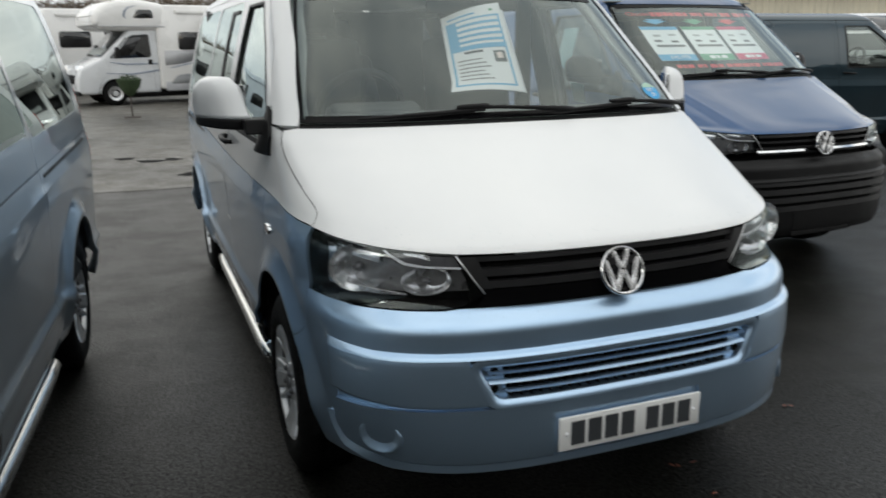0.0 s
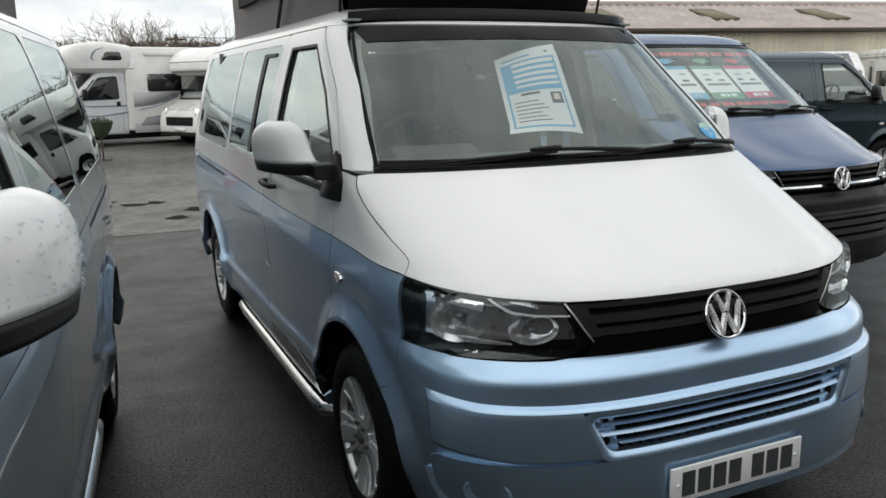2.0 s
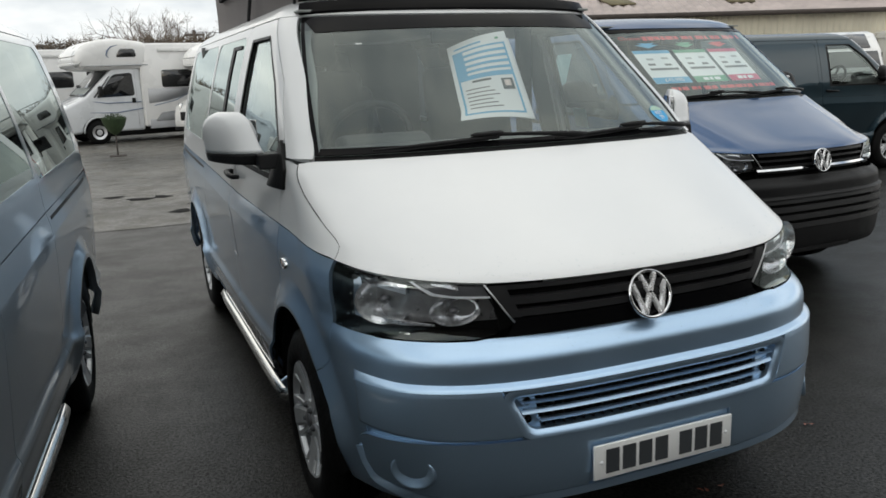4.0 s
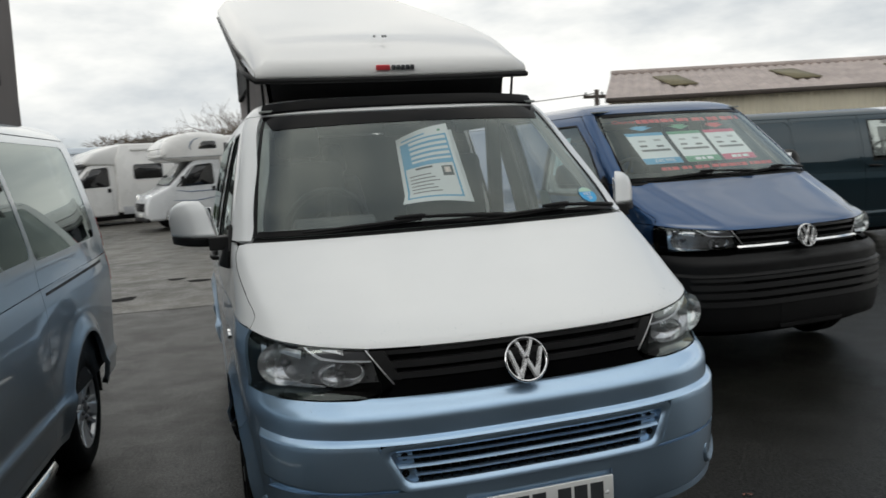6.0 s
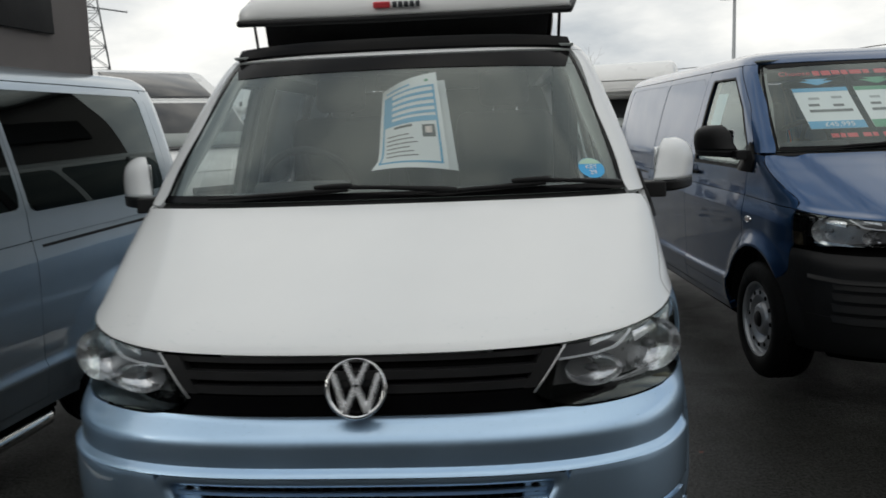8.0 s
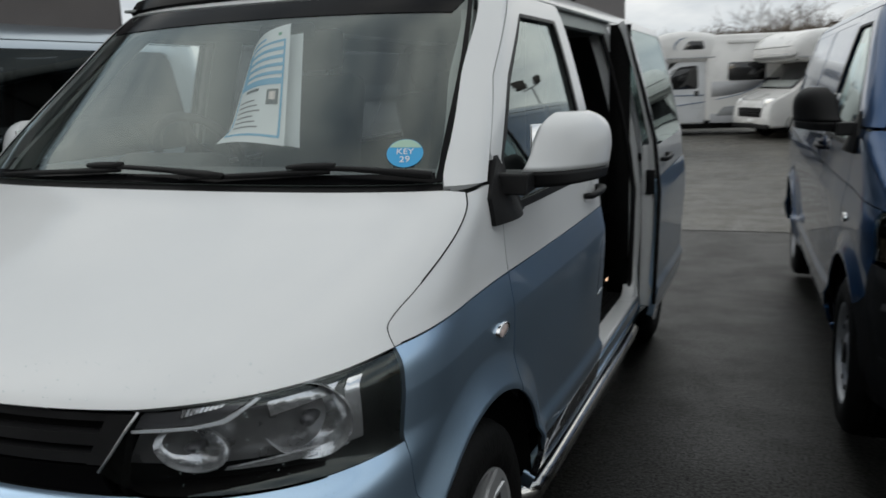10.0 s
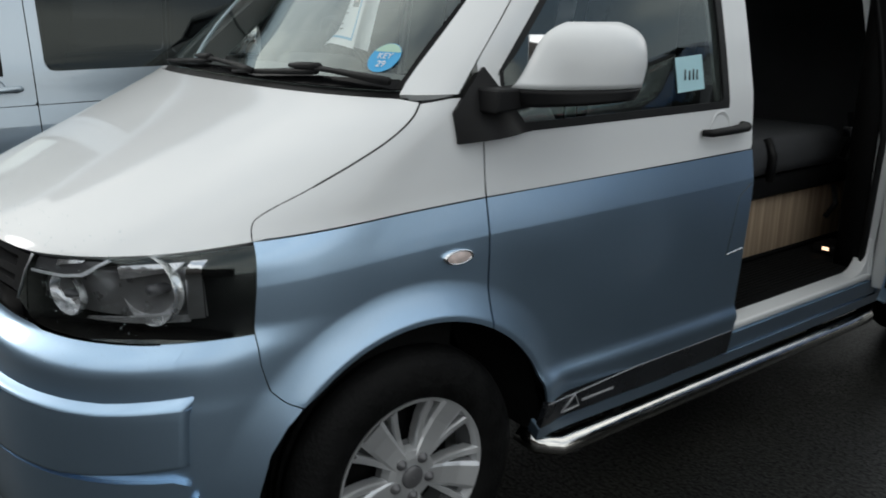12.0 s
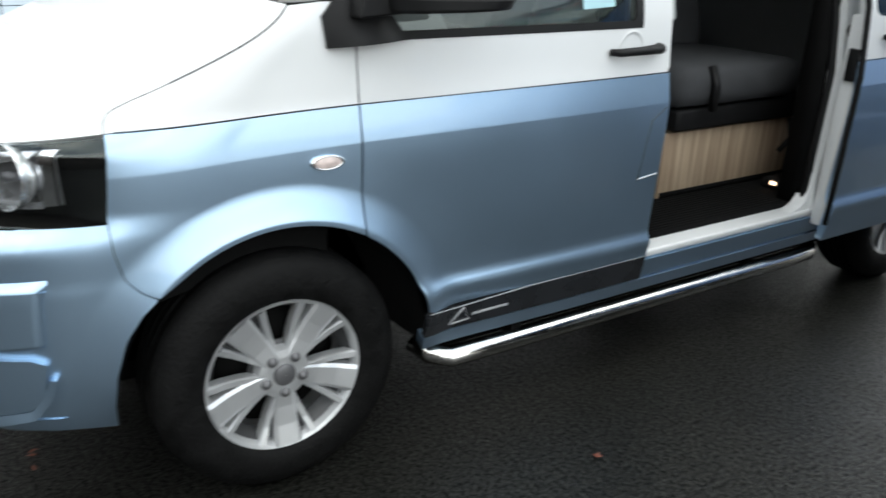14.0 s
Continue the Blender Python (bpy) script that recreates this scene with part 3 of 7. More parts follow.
def wheel_web(a0):
    """The recessed sheet behind one broad spoke, and the rim's inner ring up to the next slot."""
    bm = bmesh.new()
    def sheet(b0, b1, r0, r1, x0, x1, n=8):
        lo = [bm.verts.new((x0, r0 * math.cos(b0 + (b1 - b0) * i / n), r0 * math.sin(b0 + (b1 - b0) * i / n))) for i in range(n + 1)]
        hi = [bm.verts.new((x1, r1 * math.cos(b0 + (b1 - b0) * i / n), r1 * math.sin(b0 + (b1 - b0) * i / n))) for i in range(n + 1)]
        for i in range(n):
            bm.faces.new((lo[i], lo[i + 1], hi[i + 1], hi[i]))
    sheet(a0 - 0.35, a0 + 0.35, 0.050, 0.203, -0.042, -0.036)
    sheet(a0 + 0.35, a0 + 2 * math.pi / 5 - 0.35, 0.178, 0.203, -0.060, -0.020)
    sheet(a0 + 0.35, a0 + 2 * math.pi / 5 - 0.35, 0.050, 0.088, -0.012, -0.050)
    bmesh.ops.recalc_face_normals(bm, faces=bm.faces)
    return bm


def wheel(parent, m, kind="alloy", y_side=1):
    """A wheel whose face looks along +x; the rim is the part, tyre and hub pieces hang under it."""
    bm = bmesh.new()
    R = 0.213
    add_lathe(bm, [(R - 0.012, -0.17), (R - 0.012, -0.02), (R - 0.006, -0.004), (R + 0.004, 0.0), (R + 0.004, -0.012), (R, -0.19)], 56)
    if kind == "alloy":
        add_lathe(bm, [(0.001, -0.012), (0.05, -0.012), (0.070, -0.016), (0.078, -0.04)], 30)
    else:
        add_lathe(bm, [(R - 0.014, -0.03), (R - 0.03, -0.05), (R - 0.045, -0.022), (R - 0.075, -0.018), (0.10, -0.045), (0.085, -0.02),
                       (0.07, -0.012), (0.001, -0.012)], 48)
    bmesh.ops.recalc_face_normals(bm, faces=bm.faces)
    rim = part("wheel", bm, ALLOY if kind == "alloy" else STEEL_WHEEL, parent,
               "silver five-spoke alloy wheel" if kind == "alloy" else "silver painted steel wheel with round holes", smooth=False)
    rim.matrix_local = m
    if kind == "alloy":
        for k in range(5):
            a0 = 2 * math.pi * k / 5 - math.pi / 2
            part("spoke", spoke(a0, 0.045, R - 0.003, 0.027, 0.040, 0.0, 0.0), ALLOY, rim, smooth=False)
            for sg in (-1, 1):
                part("spoke", spoke(a0, 0.062, 0.194, 0.009, 0.0115, -0.005, sg * 0.073, sg * 0.021), ALLOY, rim, smooth=False)
            part("wheel_web", wheel_web(a0), ALLOY_SHADE, rim, smooth=False)
    bm = bmesh.new()
    T = 0.342
    add_lathe(bm, [(R - 0.002, -0.19), (R + 0.03, -0.205), (T - 0.05, -0.212), (T - 0.014, -0.200), (T, -0.170), (T, -0.145), (T - 0.009, -0.143), (T - 0.009, -0.135), (T + 0.001, -0.133), (T + 0.001, -0.112), (T - 0.009, -0.110), (T - 0.009, -0.102),
                   (T + 0.001, -0.100), (T + 0.001, -0.078), (T - 0.009, -0.076), (T - 0.009, -0.068), (T, -0.066), (T, -0.04), (T - 0.012, -0.012),
                   (T - 0.045, 0.006), (R + 0.045, 0.010), (R + 0.012, 0.004), (R + 0.002, -0.006)], 64)
    part("tyre", bm, TYRE, rim, "black rubber tyre")
    part("drum", add_lathe(bmesh.new(), [(0.001, -0.085), (0.15, -0.085), (0.16, -0.10), (0.19, -0.12)], 30), DULL, rim)
    if kind == "alloy":
        part("centre_cap", add_lathe(bmesh.new(), [(0.001, -0.002), (0.026, -0.002), (0.031, -0.006), (0.031, -0.016)], 24), LAMP_GREY, rim,
             "grey centre cap with a round emblem")
        for k in range(5):
            a = 2 * math.pi * k / 5 - math.pi / 2
            part("bolt", add_lathe(bmesh.new(), [(0.001, 0.002), (0.008, 0.001), (0.010, -0.006), (0.014, -0.007), (0.015, -0.018)], 10,
                                   Matrix.Translation((0, 0.054 * math.cos(a), 0.054 * math.sin(a)))), LAMP_GREY, rim)
    else:
        for k in range(12):
            a = 2 * math.pi * k / 12
            part("wheel_hole", add_lathe(bmesh.new(), [(0.001, -0.0155), (0.012, -0.0155), (0.013, -0.02)], 12,
                                         Matrix.Translation((0, 0.155 * math.cos(a), 0.155 * math.sin(a)))), DULL, rim)
        part("centre_cap", add_lathe(bmesh.new(), [(0.001, 0.0), (0.04, -0.002), (0.05, -0.014)], 24), PLASTIC, rim)
    return rim


STEEL_WHEEL = material("silver_steel_wheel", (0.42, 0.43, 0.45), 0.42, metal=0.5, vary=0.1, scale=12)


# ---------------------------------------------------------------- small fittings of a van
def roundel(parent, y, z, r, tilt):
    """A plain chrome ring with crossed bars on a dark disc."""
    m = pose(0, y, z, -tilt) @ Matrix.Rotation(-math.pi / 2, 4, "Z")
    disc = part("emblem", add_lathe(bmesh.new(), [(0.001, 0.006), (r * 0.9, 0.004), (r * 0.97, -0.012)], 40), GLOSS, parent,
                "round chrome emblem on a black disc")
    disc.matrix_local = m
    bm = bmesh.new()
    prof = [(r * 0.86 + r * 0.07 * (1 + math.cos(a)), 0.008 + r * 0.09 * math.sin(a)) for a in [2 * math.pi * i / 10 for i in range(10)]]
    add_lathe(bm, prof, 48, closed=True)
    part("emblem_ring", bm, CHROME, disc)
    w = r * 0.118
    for y0, z0, y1, z1 in ((-0.34, 0.78, -0.03, 0.10), (0.34, 0.78, 0.03, 0.10), (-0.74, 0.45, -0.36, -0.76), (0.74, 0.45, 0.36, -0.76),
                           (-0.36, -0.76, -0.02, 0.02), (0.36, -0.76, 0.02, 0.02)):
        bm = bmesh.new()
        a, b = Vector((y0, z0)) * r, Vector((y1, z1)) * r
        d = (b - a).normalized()
        nn = Vector((-d.y, d.x)) * w
        lo = [a - nn, a + nn, b + nn, b - nn]
        f0 = [bm.verts.new((0.007, p.x, p.y)) for p in lo]
        f1 = [bm.verts.new((0.017, p.x, p.y)) for p in (a - nn * 0.55, a + nn * 0.55, b + nn * 0.55, b - nn * 0.55)]
        bm.faces.new(f1)
        for i in range(4):
            bm.faces.new((f0[i], f0[(i + 1) % 4], f1[(i + 1) % 4], f1[i]))
        bmesh.ops.recalc_face_normals(bm, faces=bm.faces)
        part("emblem_bar", bm, EMBLEM, disc, smooth=False)


def mirror(parent, side, cap_mat, big=False):
    """A door mirror swept back: painted cap, black lower shell, arm and foot, glass behind."""
    a, b = Vector((0.950, 1.165)), Vector((1.112, 1.455))
    nn = Vector((0.876, -0.483))

    def shell(z_lo, z_hi, grow, top, n=24, m=12):
        bm = bmesh.new()
        rows = []
        for j in range(m + 1):
            t = j / m
            z = z_lo + (z_hi - z_lo) * (1 - (1 - t) ** 1.7 if top else t)
            s = max(0.0, (z - 1.305) / 0.153) if top else 0.0
            s = min(s, 1.0)
            u0, u1 = 0.25 * s ** 0.75 + 0.16 * s ** 8, 0.97 + 0.03 * min(1.0, s * 3) - 0.05 * s ** 3 - 0.20 * s ** 8
            if not top:
                u0, u1 = 0.03 * (1 - t), 0.93 + 0.04 * t
            dep = 0.085 * max(0.0, 1 - s ** 4) ** 0.5 + grow
            row = []
            for i in range(n + 1):
                w = i / n
                w = 0.5 - 0.5 * math.cos(math.pi * w)
                p = a + (b - a) * (u0 + (u1 - u0) * w) + nn * (dep * max(0.0, 1 - abs(2 * w - 1) ** 2.6) ** 0.62)
                drop = 0.0 if top else 0.016 * w * (1 - t)
                row.append(bm.verts.new((side * p.x, p.y, z + drop)))
            rows.append(row)
        for p, q in zip(rows, rows[1:]):
            for i in range(n):
                bm.faces.new((p[i], p[i + 1], q[i + 1], q[i]))
        bm.faces.new(rows[-1][::-1])
        bm.faces.new(rows[0])
        for p, q in zip(rows, rows[1:]):
            bm.faces.new((p[0], q[0], q[-1], p[-1]))
        bmesh.ops.recalc_face_normals(bm, faces=bm.faces)
        return bm
    base = part("door_mirror", side_panel([(1.037, 1.177), (1.15, 1.184), (1.256, 1.191)], [(1.028, 1.250), (1.078, 1.305), (1.128, 1.350)], 10, 10,
                                          lambda u, v: 0.012 + 0.030 * math.sin(math.pi * min(u * 1.1, 1)) * (1 - v), 0.03, side), PLASTIC, parent,
                "door mirror with a black foot and a painted cap")
    foot = bmesh.new()
    add_prism(foot, [(1.09, 1.250), (1.20, 1.258), (1.25, 1.266), (1.23, 1.304), (1.10, 1.306)], side * 0.880, side * 0.985, bevel=0.006)
    part("mirror_arm", foot, PLASTIC, base, smooth=False)
    part("mirror_shell", shell(1.262, 1.303, 0.002, False, 24, 4), PLASTIC, base, "black lower shell")
    part("mirror_cap", shell(1.305, 1.456, 0.0, True, 28, 18), cap_mat, base)
    if big:
        rng = random.Random(9)
        drops = bmesh.new()
        for k in range(170):
            w, s = rng.uniform(0.08, 0.92), rng.uniform(0.02, 0.8)
            w = 0.5 - 0.5 * math.cos(math.pi * w)
            u0, u1 = 0.25 * s ** 0.75, 1 - 0.05 * s ** 3
            p = a + (b - a) * (u0 + (u1 - u0) * w) + nn * (0.085 * max(0.0, 1 - s ** 4) ** 0.5 * max(0.0, 1 - abs(2 * w - 1) ** 2.6) ** 0.62)
            r = rng.uniform(0.0014, 0.0046)
            add_bead(drops, Vector((side * p.x, p.y, 1.30 + 0.158 * s)), r)
        tagged(part("rain_water", drops, DROP, base, "beads of rain water"), kind="stuff")
        base.matrix_local = Matrix.Translation((-0.02 * side, -0.22, 0.0))
    c = (a + b) / 2 - nn * 0.006
    gm = pose(side * c.x, c.y, 1.372, 0, 0, side * 61)
    part("mirror_glass", box((-0.125, -0.002, -0.062), (0.125, 0.004, 0.055), gm, 0.002), CHROME, base)


def handle(parent, y, z, side, mat=None, off=0.0):
    x = side * (HALF(z) * BULGE(y) + off)
    bm = bmesh.new()
    add_tube(bm, [(x + side * 0.004, y - 0.100, z - 0.004), (x + side * 0.03, y - 0.085, z - 0.003), (x + side * 0.036, y, z),
                  (x + side * 0.03, y + 0.085, z + 0.003), (x + side * 0.004, y + 0.100, z + 0.004)], [0.010, 0.012, 0.013, 0.016, 0.014], 10)
    part("door_handle", bm, mat or PLASTIC, parent, "black bar door handle" if mat is None else "body-coloured bar door handle")


def tail_lamp(parent, side):
    lamp = part("tail_lamp", side_panel([(4.76, 0.93), (4.855, 0.93)], [(4.765, 1.34), (4.855, 1.34)], 8, 10, 0.006, 0.03, side), RED_LENS,
                parent, "red tail lamp cluster with a clear band")
    part("clear_band", side_panel([(4.762, 1.09), (4.855, 1.09)], [(4.762, 1.15), (4.855, 1.15)], 8, 2, 0.008, 0.004, side), PLATE, lamp)


def headlight(parent, side, t6=False):
    """Lamp bowls, brow and clear lens in the corner of the nose."""
    top = [by_x(0.532, 0.971), by_x(0.70, 0.983), by_x(0.82, 0.997), by_y(0.570, 1.012)]
    low = [by_x(0.450, 0.852), by_x(0.500, 0.824), by_x(0.545, 0.813), by_x(0.66, 0.811), by_x(0.80, 0.812), by_y(0.556, 0.820)]
    if t6:
        low = [by_x(0.50, 0.875), by_x(0.66, 0.860), by_x(0.80, 0.842), by_y(0.556, 0.830)]
    tray = part("headlight", panel(low, top, 18, 8, -0.060, -0.055, side), GLOSS, parent, "clear-lensed headlight in a black surround")
    part("lamp_lens", panel(low, top, 26, 8, -0.001, 0.006, side), LENS, tray).visible_shadow = False

    def bowl(x, z, r, depth, sy, n, turn):
        q, zz = by_x(x, z)
        p = skin(q * side, zz)
        nrm = skin_normal(q * side, zz)
        face = Vector((nrm.x * 0.45, -1, 0.10)).normalized()
        mm = Matrix.Translation(p - face * 0.014) @ face.to_track_quat("X", "Z").to_matrix().to_4x4() @ Matrix.Diagonal((1, sy, 1, 1))
        prof = [(r * math.sin(a), -depth * math.cos(a) ** 0.8) for a in [math.pi / 2 * i / 5 for i in range(6)]]
        prof[0] = (0.002, prof[0][1])
        return add_lathe(bmesh.new(), prof, n, mm @ Matrix.Rotation(turn, 4, "X")), mm
    b, mm = bowl(0.785, 0.921, 0.074, 0.058, 1.22, 32, 0.3)
    part("main_reflector", b, REFLECTOR, tray, "bright rippled reflector bowl")
    c, mm2 = bowl(0.612, 0.893, 0.044, 0.036, 1.75, 24, 0.15)
    part("beam_reflector", c, REFLECTOR, tray)
    part("lamp_liner", panel([by_x(0.485, 0.852), by_x(0.66, 0.848), by_x(0.855, 0.850)], [by_x(0.536, 0.962), by_x(0.70, 0.977), by_x(0.848, 0.990)], 20, 8, -0.046, 0.0, side), LINER, tray)
    part("bulb", add_lathe(bmesh.new(), [(0.001, 0.0), (0.012, -0.004), (0.013, -0.05)], 10, mm), LAMP_GREY, tray)
    part("bulb", add_lathe(bmesh.new(), [(0.001, 0.0), (0.009, -0.004), (0.010, -0.03)], 10, mm2), LAMP_GREY, tray)
    # grey brow, the gleam on its edge painted white; fluted strip in its corner
    part("lamp_brow", panel([by_x(0.520, 0.936), by_x(0.62, 0.940), by_x(0.672, 0.948)], [by_x(0.538, 0.970), by_x(0.62, 0.975), by_x(0.705, 0.982)],
                            12, 3, -0.013, 0.01, side), LAMP_GREY, tray)
    part("brow_gleam", panel([by_x(0.517, 0.929), by_x(0.62, 0.933), by_x(0.676, 0.941), by_x(0.702, 0.960), by_x(0.722, 0.983)],
                            [by_x(0.517, 0.9345), by_x(0.62, 0.9385), by_x(0.669, 0.947), by_x(0.694, 0.963), by_x(0.714, 0.984)], 18, 1, -0.006, 0.004, side), PAPER, tray, "brow edge with its gleam painted white")
    edge_pts = [skin(by_x(x, z)[0] * side, z) for x, z in ((0.532, 0.970), (0.505, 0.930), (0.478, 0.890), (0.450, 0.853))]
    part("lens_edge", tube(edge_pts, 0.0026, 6), ALLOY, tray)
    for k in range(9):
        x = 0.602 + 0.0075 * k
        part("lamp_flute", panel([by_x(x, 0.956 + 0.0022 * k), by_x(x + 0.005, 0.956 + 0.0022 * k)], [by_x(x + 0.003, 0.9745 + 0.0006 * k), by_x(x + 0.008, 0.9745 + 0.0006 * k)],
                                 1, 1, -0.008, 0.003, side), REFLECTOR, tray)
    part("chrome_band", panel([by_x(0.838, 0.858), by_x(0.855, 0.860)], [by_x(0.835, 0.988), by_x(0.851, 0.989)], 4, 8, -0.010, 0.012, side), CHROME, tray)
    part("lamp_ledge", panel([by_x(0.668, 0.846), by_x(0.76, 0.846), by_x(0.840, 0.852)], [by_x(0.672, 0.850), by_x(0.76, 0.860), by_x(0.840, 0.868)], 12, 2, -0.012, 0.008, side),
         REFLECTOR, tray)
    part("lamp_rib", panel([by_x(0.742, 0.940), by_x(0.825, 0.962)], [by_x(0.735, 0.978), by_x(0.825, 0.990)], 8, 3, -0.020, 0.006, side), REFLECTOR, tray)
    return tray


def wiper(parent, x0, x1, x2):
    """Blade from x0 to its joint x1, arm from there to the spindle x2, lying along the foot of the screen."""
    def at(x, z, lift):
        q, zz = by_x(x, z)
        return skin(q, zz) + skin_normal(q, zz) * lift
    n = 8
    arm = part("wiper", tube([at(x1 + (x2 - x1) * i / n, 1.326 - 0.020 * (i / n) ** 1.5, 0.020) for i in range(n + 1)],
                             [0.007, 0.007, 0.007, 0.008, 0.008, 0.009, 0.010, 0.011, 0.010], 8), PLASTIC, parent, "black windscreen wiper")
    part("wiper_blade", tube([at(x0 + (x1 - x0) * i / 10, 1.304 + 0.020 * i / 10, 0.012) for i in range(11)],
                             [0.004, 0.005, 0.006, 0.007, 0.008, 0.008, 0.008, 0.009, 0.009, 0.009, 0.008], 6), PLASTIC, arm)
    part("wiper_joint", tube([at(x1 - 0.115 + 0.13 * i / 4, 1.326 + 0.003 * i / 4, 0.024) for i in range(5)], [0.006, 0.009, 0.010, 0.010, 0.009], 6), PLASTIC, arm)


def seat(parent, x, y, z, cloth, m=Matrix(), name="front_seat"):
    """A cab seat: cushion, backrest, headrest and plinth."""
    base = part(name, box((x - 0.24, y - 0.25, z - 0.25), (x + 0.24, y + 0.25, z - 0.06), m, 0.02), TRIM, parent, "charcoal cloth cab seat with a headrest")
    part("cushion", box((x - 0.26, y - 0.30, z - 0.07), (x + 0.26, y + 0.22, z + 0.07), m, 0.05), cloth, base)
    mm = m @ pose(x, y + 0.22, z, -14)
    part("backrest", box((-0.25, -0.05, 0.0), (0.25, 0.08, 0.60), mm, 0.05), cloth, base)
    part("headrest", box((-0.13, -0.03, 0.63), (0.13, 0.06, 0.82), mm, 0.04), cloth, base)
    bm = bmesh.new()
    for s in (-0.06, 0.06):
        add_tube(bm, [mm @ Vector((s, 0.015, 0.55)), mm @ Vector((s, 0.015, 0.66))], 0.006, 6)
    part("headrest_post", bm, CHROME, base)


def tent_roof(parent, shell_mat, fold=True, canvas=None, pitch=16.0, hinge=(1.590, 1.985), width=0.712, length=2.95):
    """A lifting roof, open towards the tail: moulded lid, black seal and canvas walls."""
    m = pose(0, hinge[0], hinge[1], pitch)
    bm = bmesh.new()
    nx = 24
    rows_v = [0, 0.004, 0.010, 0.018, 0.028, 0.045, 0.07, 0.10, 0.14, 0.2, 0.3, 0.42, 0.55, 0.68, 0.8, 0.9, 0.95, 0.98, 1]
    ny = len(rows_v) - 1
    front = profile((0, 0.028), (0.004, 0.055), (0.010, 0.076), (0.018, 0.088), (0.028, 0.094), (0.07, 0.112), (0.14, 0.134), (0.3, 0.150), (1, 0.150))
    top, bot = [], []
    for j in range(ny + 1):
        v = rows_v[j]
        row_t, row_b = [], []
        for i in range(nx + 1):
            u = -1 + 2 * i / nx
            w = width * (1 - 0.02 * (1 - v) * abs(u)) * (1.0 + 0.05 * min(v * 3, 1))
            y = v * length + 0.03 * u * u * (1 - v)
            rim = min(1.0, (1 - v) / 0.05)
            edge = min((1 - abs(u)) / 0.10, 1.0)
            h = 0.028 + (front(v) - 0.028) * math.sin(rim * math.pi / 2) ** 0.8 * (0.40 + 0.60 * math.sin(edge * math.pi / 2)) + 0.02 * (1 - u * u) * min(v * 8, 1)
            row_t.append(bm.verts.new(m @ Vector((u * w, y, h))))
            row_b.append(bm.verts.new(m @ Vector((u * w, y, 0.012 if 0 < i < nx and 0 < j < ny else 0.008))))
        top.append(row_t)
        bot.append(row_b)
    for j in range(ny):
        for i in range(nx):
            bm.faces.new((top[j][i], top[j][i + 1], top[j + 1][i + 1], top[j + 1][i]))
            bm.faces.new((bot[j][i], bot[j + 1][i], bot[j + 1][i + 1], bot[j][i + 1]))
    for j in range(ny):
        bm.faces.new((bot[j][0], top[j][0], top[j + 1][0], bot[j + 1][0]))
        bm.faces.new((bot[j][nx], bot[j + 1][nx], top[j + 1][nx], top[j][nx]))
    for i in range(nx):
        bm.faces.new((bot[0][i], bot[0][i + 1], top[0][i + 1], top[0][i]))
        bm.faces.new((bot[ny][i], top[ny][i], top[ny][i + 1], bot[ny][i + 1]))
    bmesh.ops.recalc_face_normals(bm, faces=bm.faces)
    lid = part("lifting_roof", bm, shell_mat, parent, "moulded lifting roof lid, raised towards the tail")
    bm = bmesh.new()
    pts = [m @ Vector((s * width * 1.04, v * length, 0.002)) for s, v in ((-1, 1), (-1, 0.5), (-1, 0.1))] \
        + [m @ Vector((width * (-0.98 + 1.96 * i / 12), 0.03 * (-1 + 2 * i / 12) ** 2 - 0.004, 0.002)) for i in range(13)] \
        + [m @ Vector((s * width * 1.04, v * length, 0.002)) for s, v in ((1, 0.1), (1, 0.5), (1, 1))]
    add_tube(bm, pts, 0.014, 8)
    part("roof_seal", bm, PLASTIC, lid, "black rubber edge seal")
    # canvas: black front wall, grey sides with soft folds
    fy, fw = 1.80, 0.60
    z0 = 1.90

    def lid_z(y):
        return hinge[1] + (y - hinge[0]) * math.tan(radians(pitch))
    bm = bmesh.new()
    n = 16
    lo = [bm.verts.new((-fw + 2 * fw * i / n, fy + 0.02 * math.sin(i * 1.9), 1.845)) for i in range(n + 1)]
    hi = [bm.verts.new((-(fw + 0.03) + 2 * (fw + 0.03) * i / n, fy - 0.06, lid_z(fy - 0.06) + 0.015)) for i in range(n + 1)]
    for i in range(n):
        bm.faces.new((lo[i], lo[i + 1], hi[i + 1], hi[i]))
    part("front_canvas", bm, BLACK_CANVAS, lid, "black front canvas wall")
    ye = hinge[0] + length * math.cos(radians(pitch)) - 0.05
    for s in (-1, 1):
        bm = bmesh.new()
        n = 26
        rows = []
        for i in range(n + 1):
            v = i / n
            y = fy + (ye - fy) * v
            fold_x = 0.014 * math.sin(v * 31) * (1 - v) + 0.006 * math.sin(v * 70)
            rows.append([bm.verts.new((s * (0.625 + 0.02 * k / 4 + fold_x * math.sin(math.pi * k / 4)), y, 1.86 + (lid_z(y) + 0.02 - 1.86) * k / 4))
                         for k in range(5)])
        for a, b in zip(rows, rows[1:]):
            for k in range(4):
                bm.faces.new((a[k], b[k], b[k + 1], a[k + 1]))
        part("side_canvas", bm, canvas or CANVAS, lid, "grey canvas side wall with folds")
        w0, w1 = fy + (ye - fy) * 0.45, fy + (ye - fy) * 0.86
        part("canvas_window", box((s * 0.636, w0, 2.10), (s * 0.658, w1, lid_z(w0) - 0.06), bevel=0.004), BLACK_CANVAS, lid)
        part("strut", tube([(s * 0.66, 1.75, 1.88), (s * 0.665, 1.72, lid_z(1.72))], 0.007, 6), PLASTIC, lid)
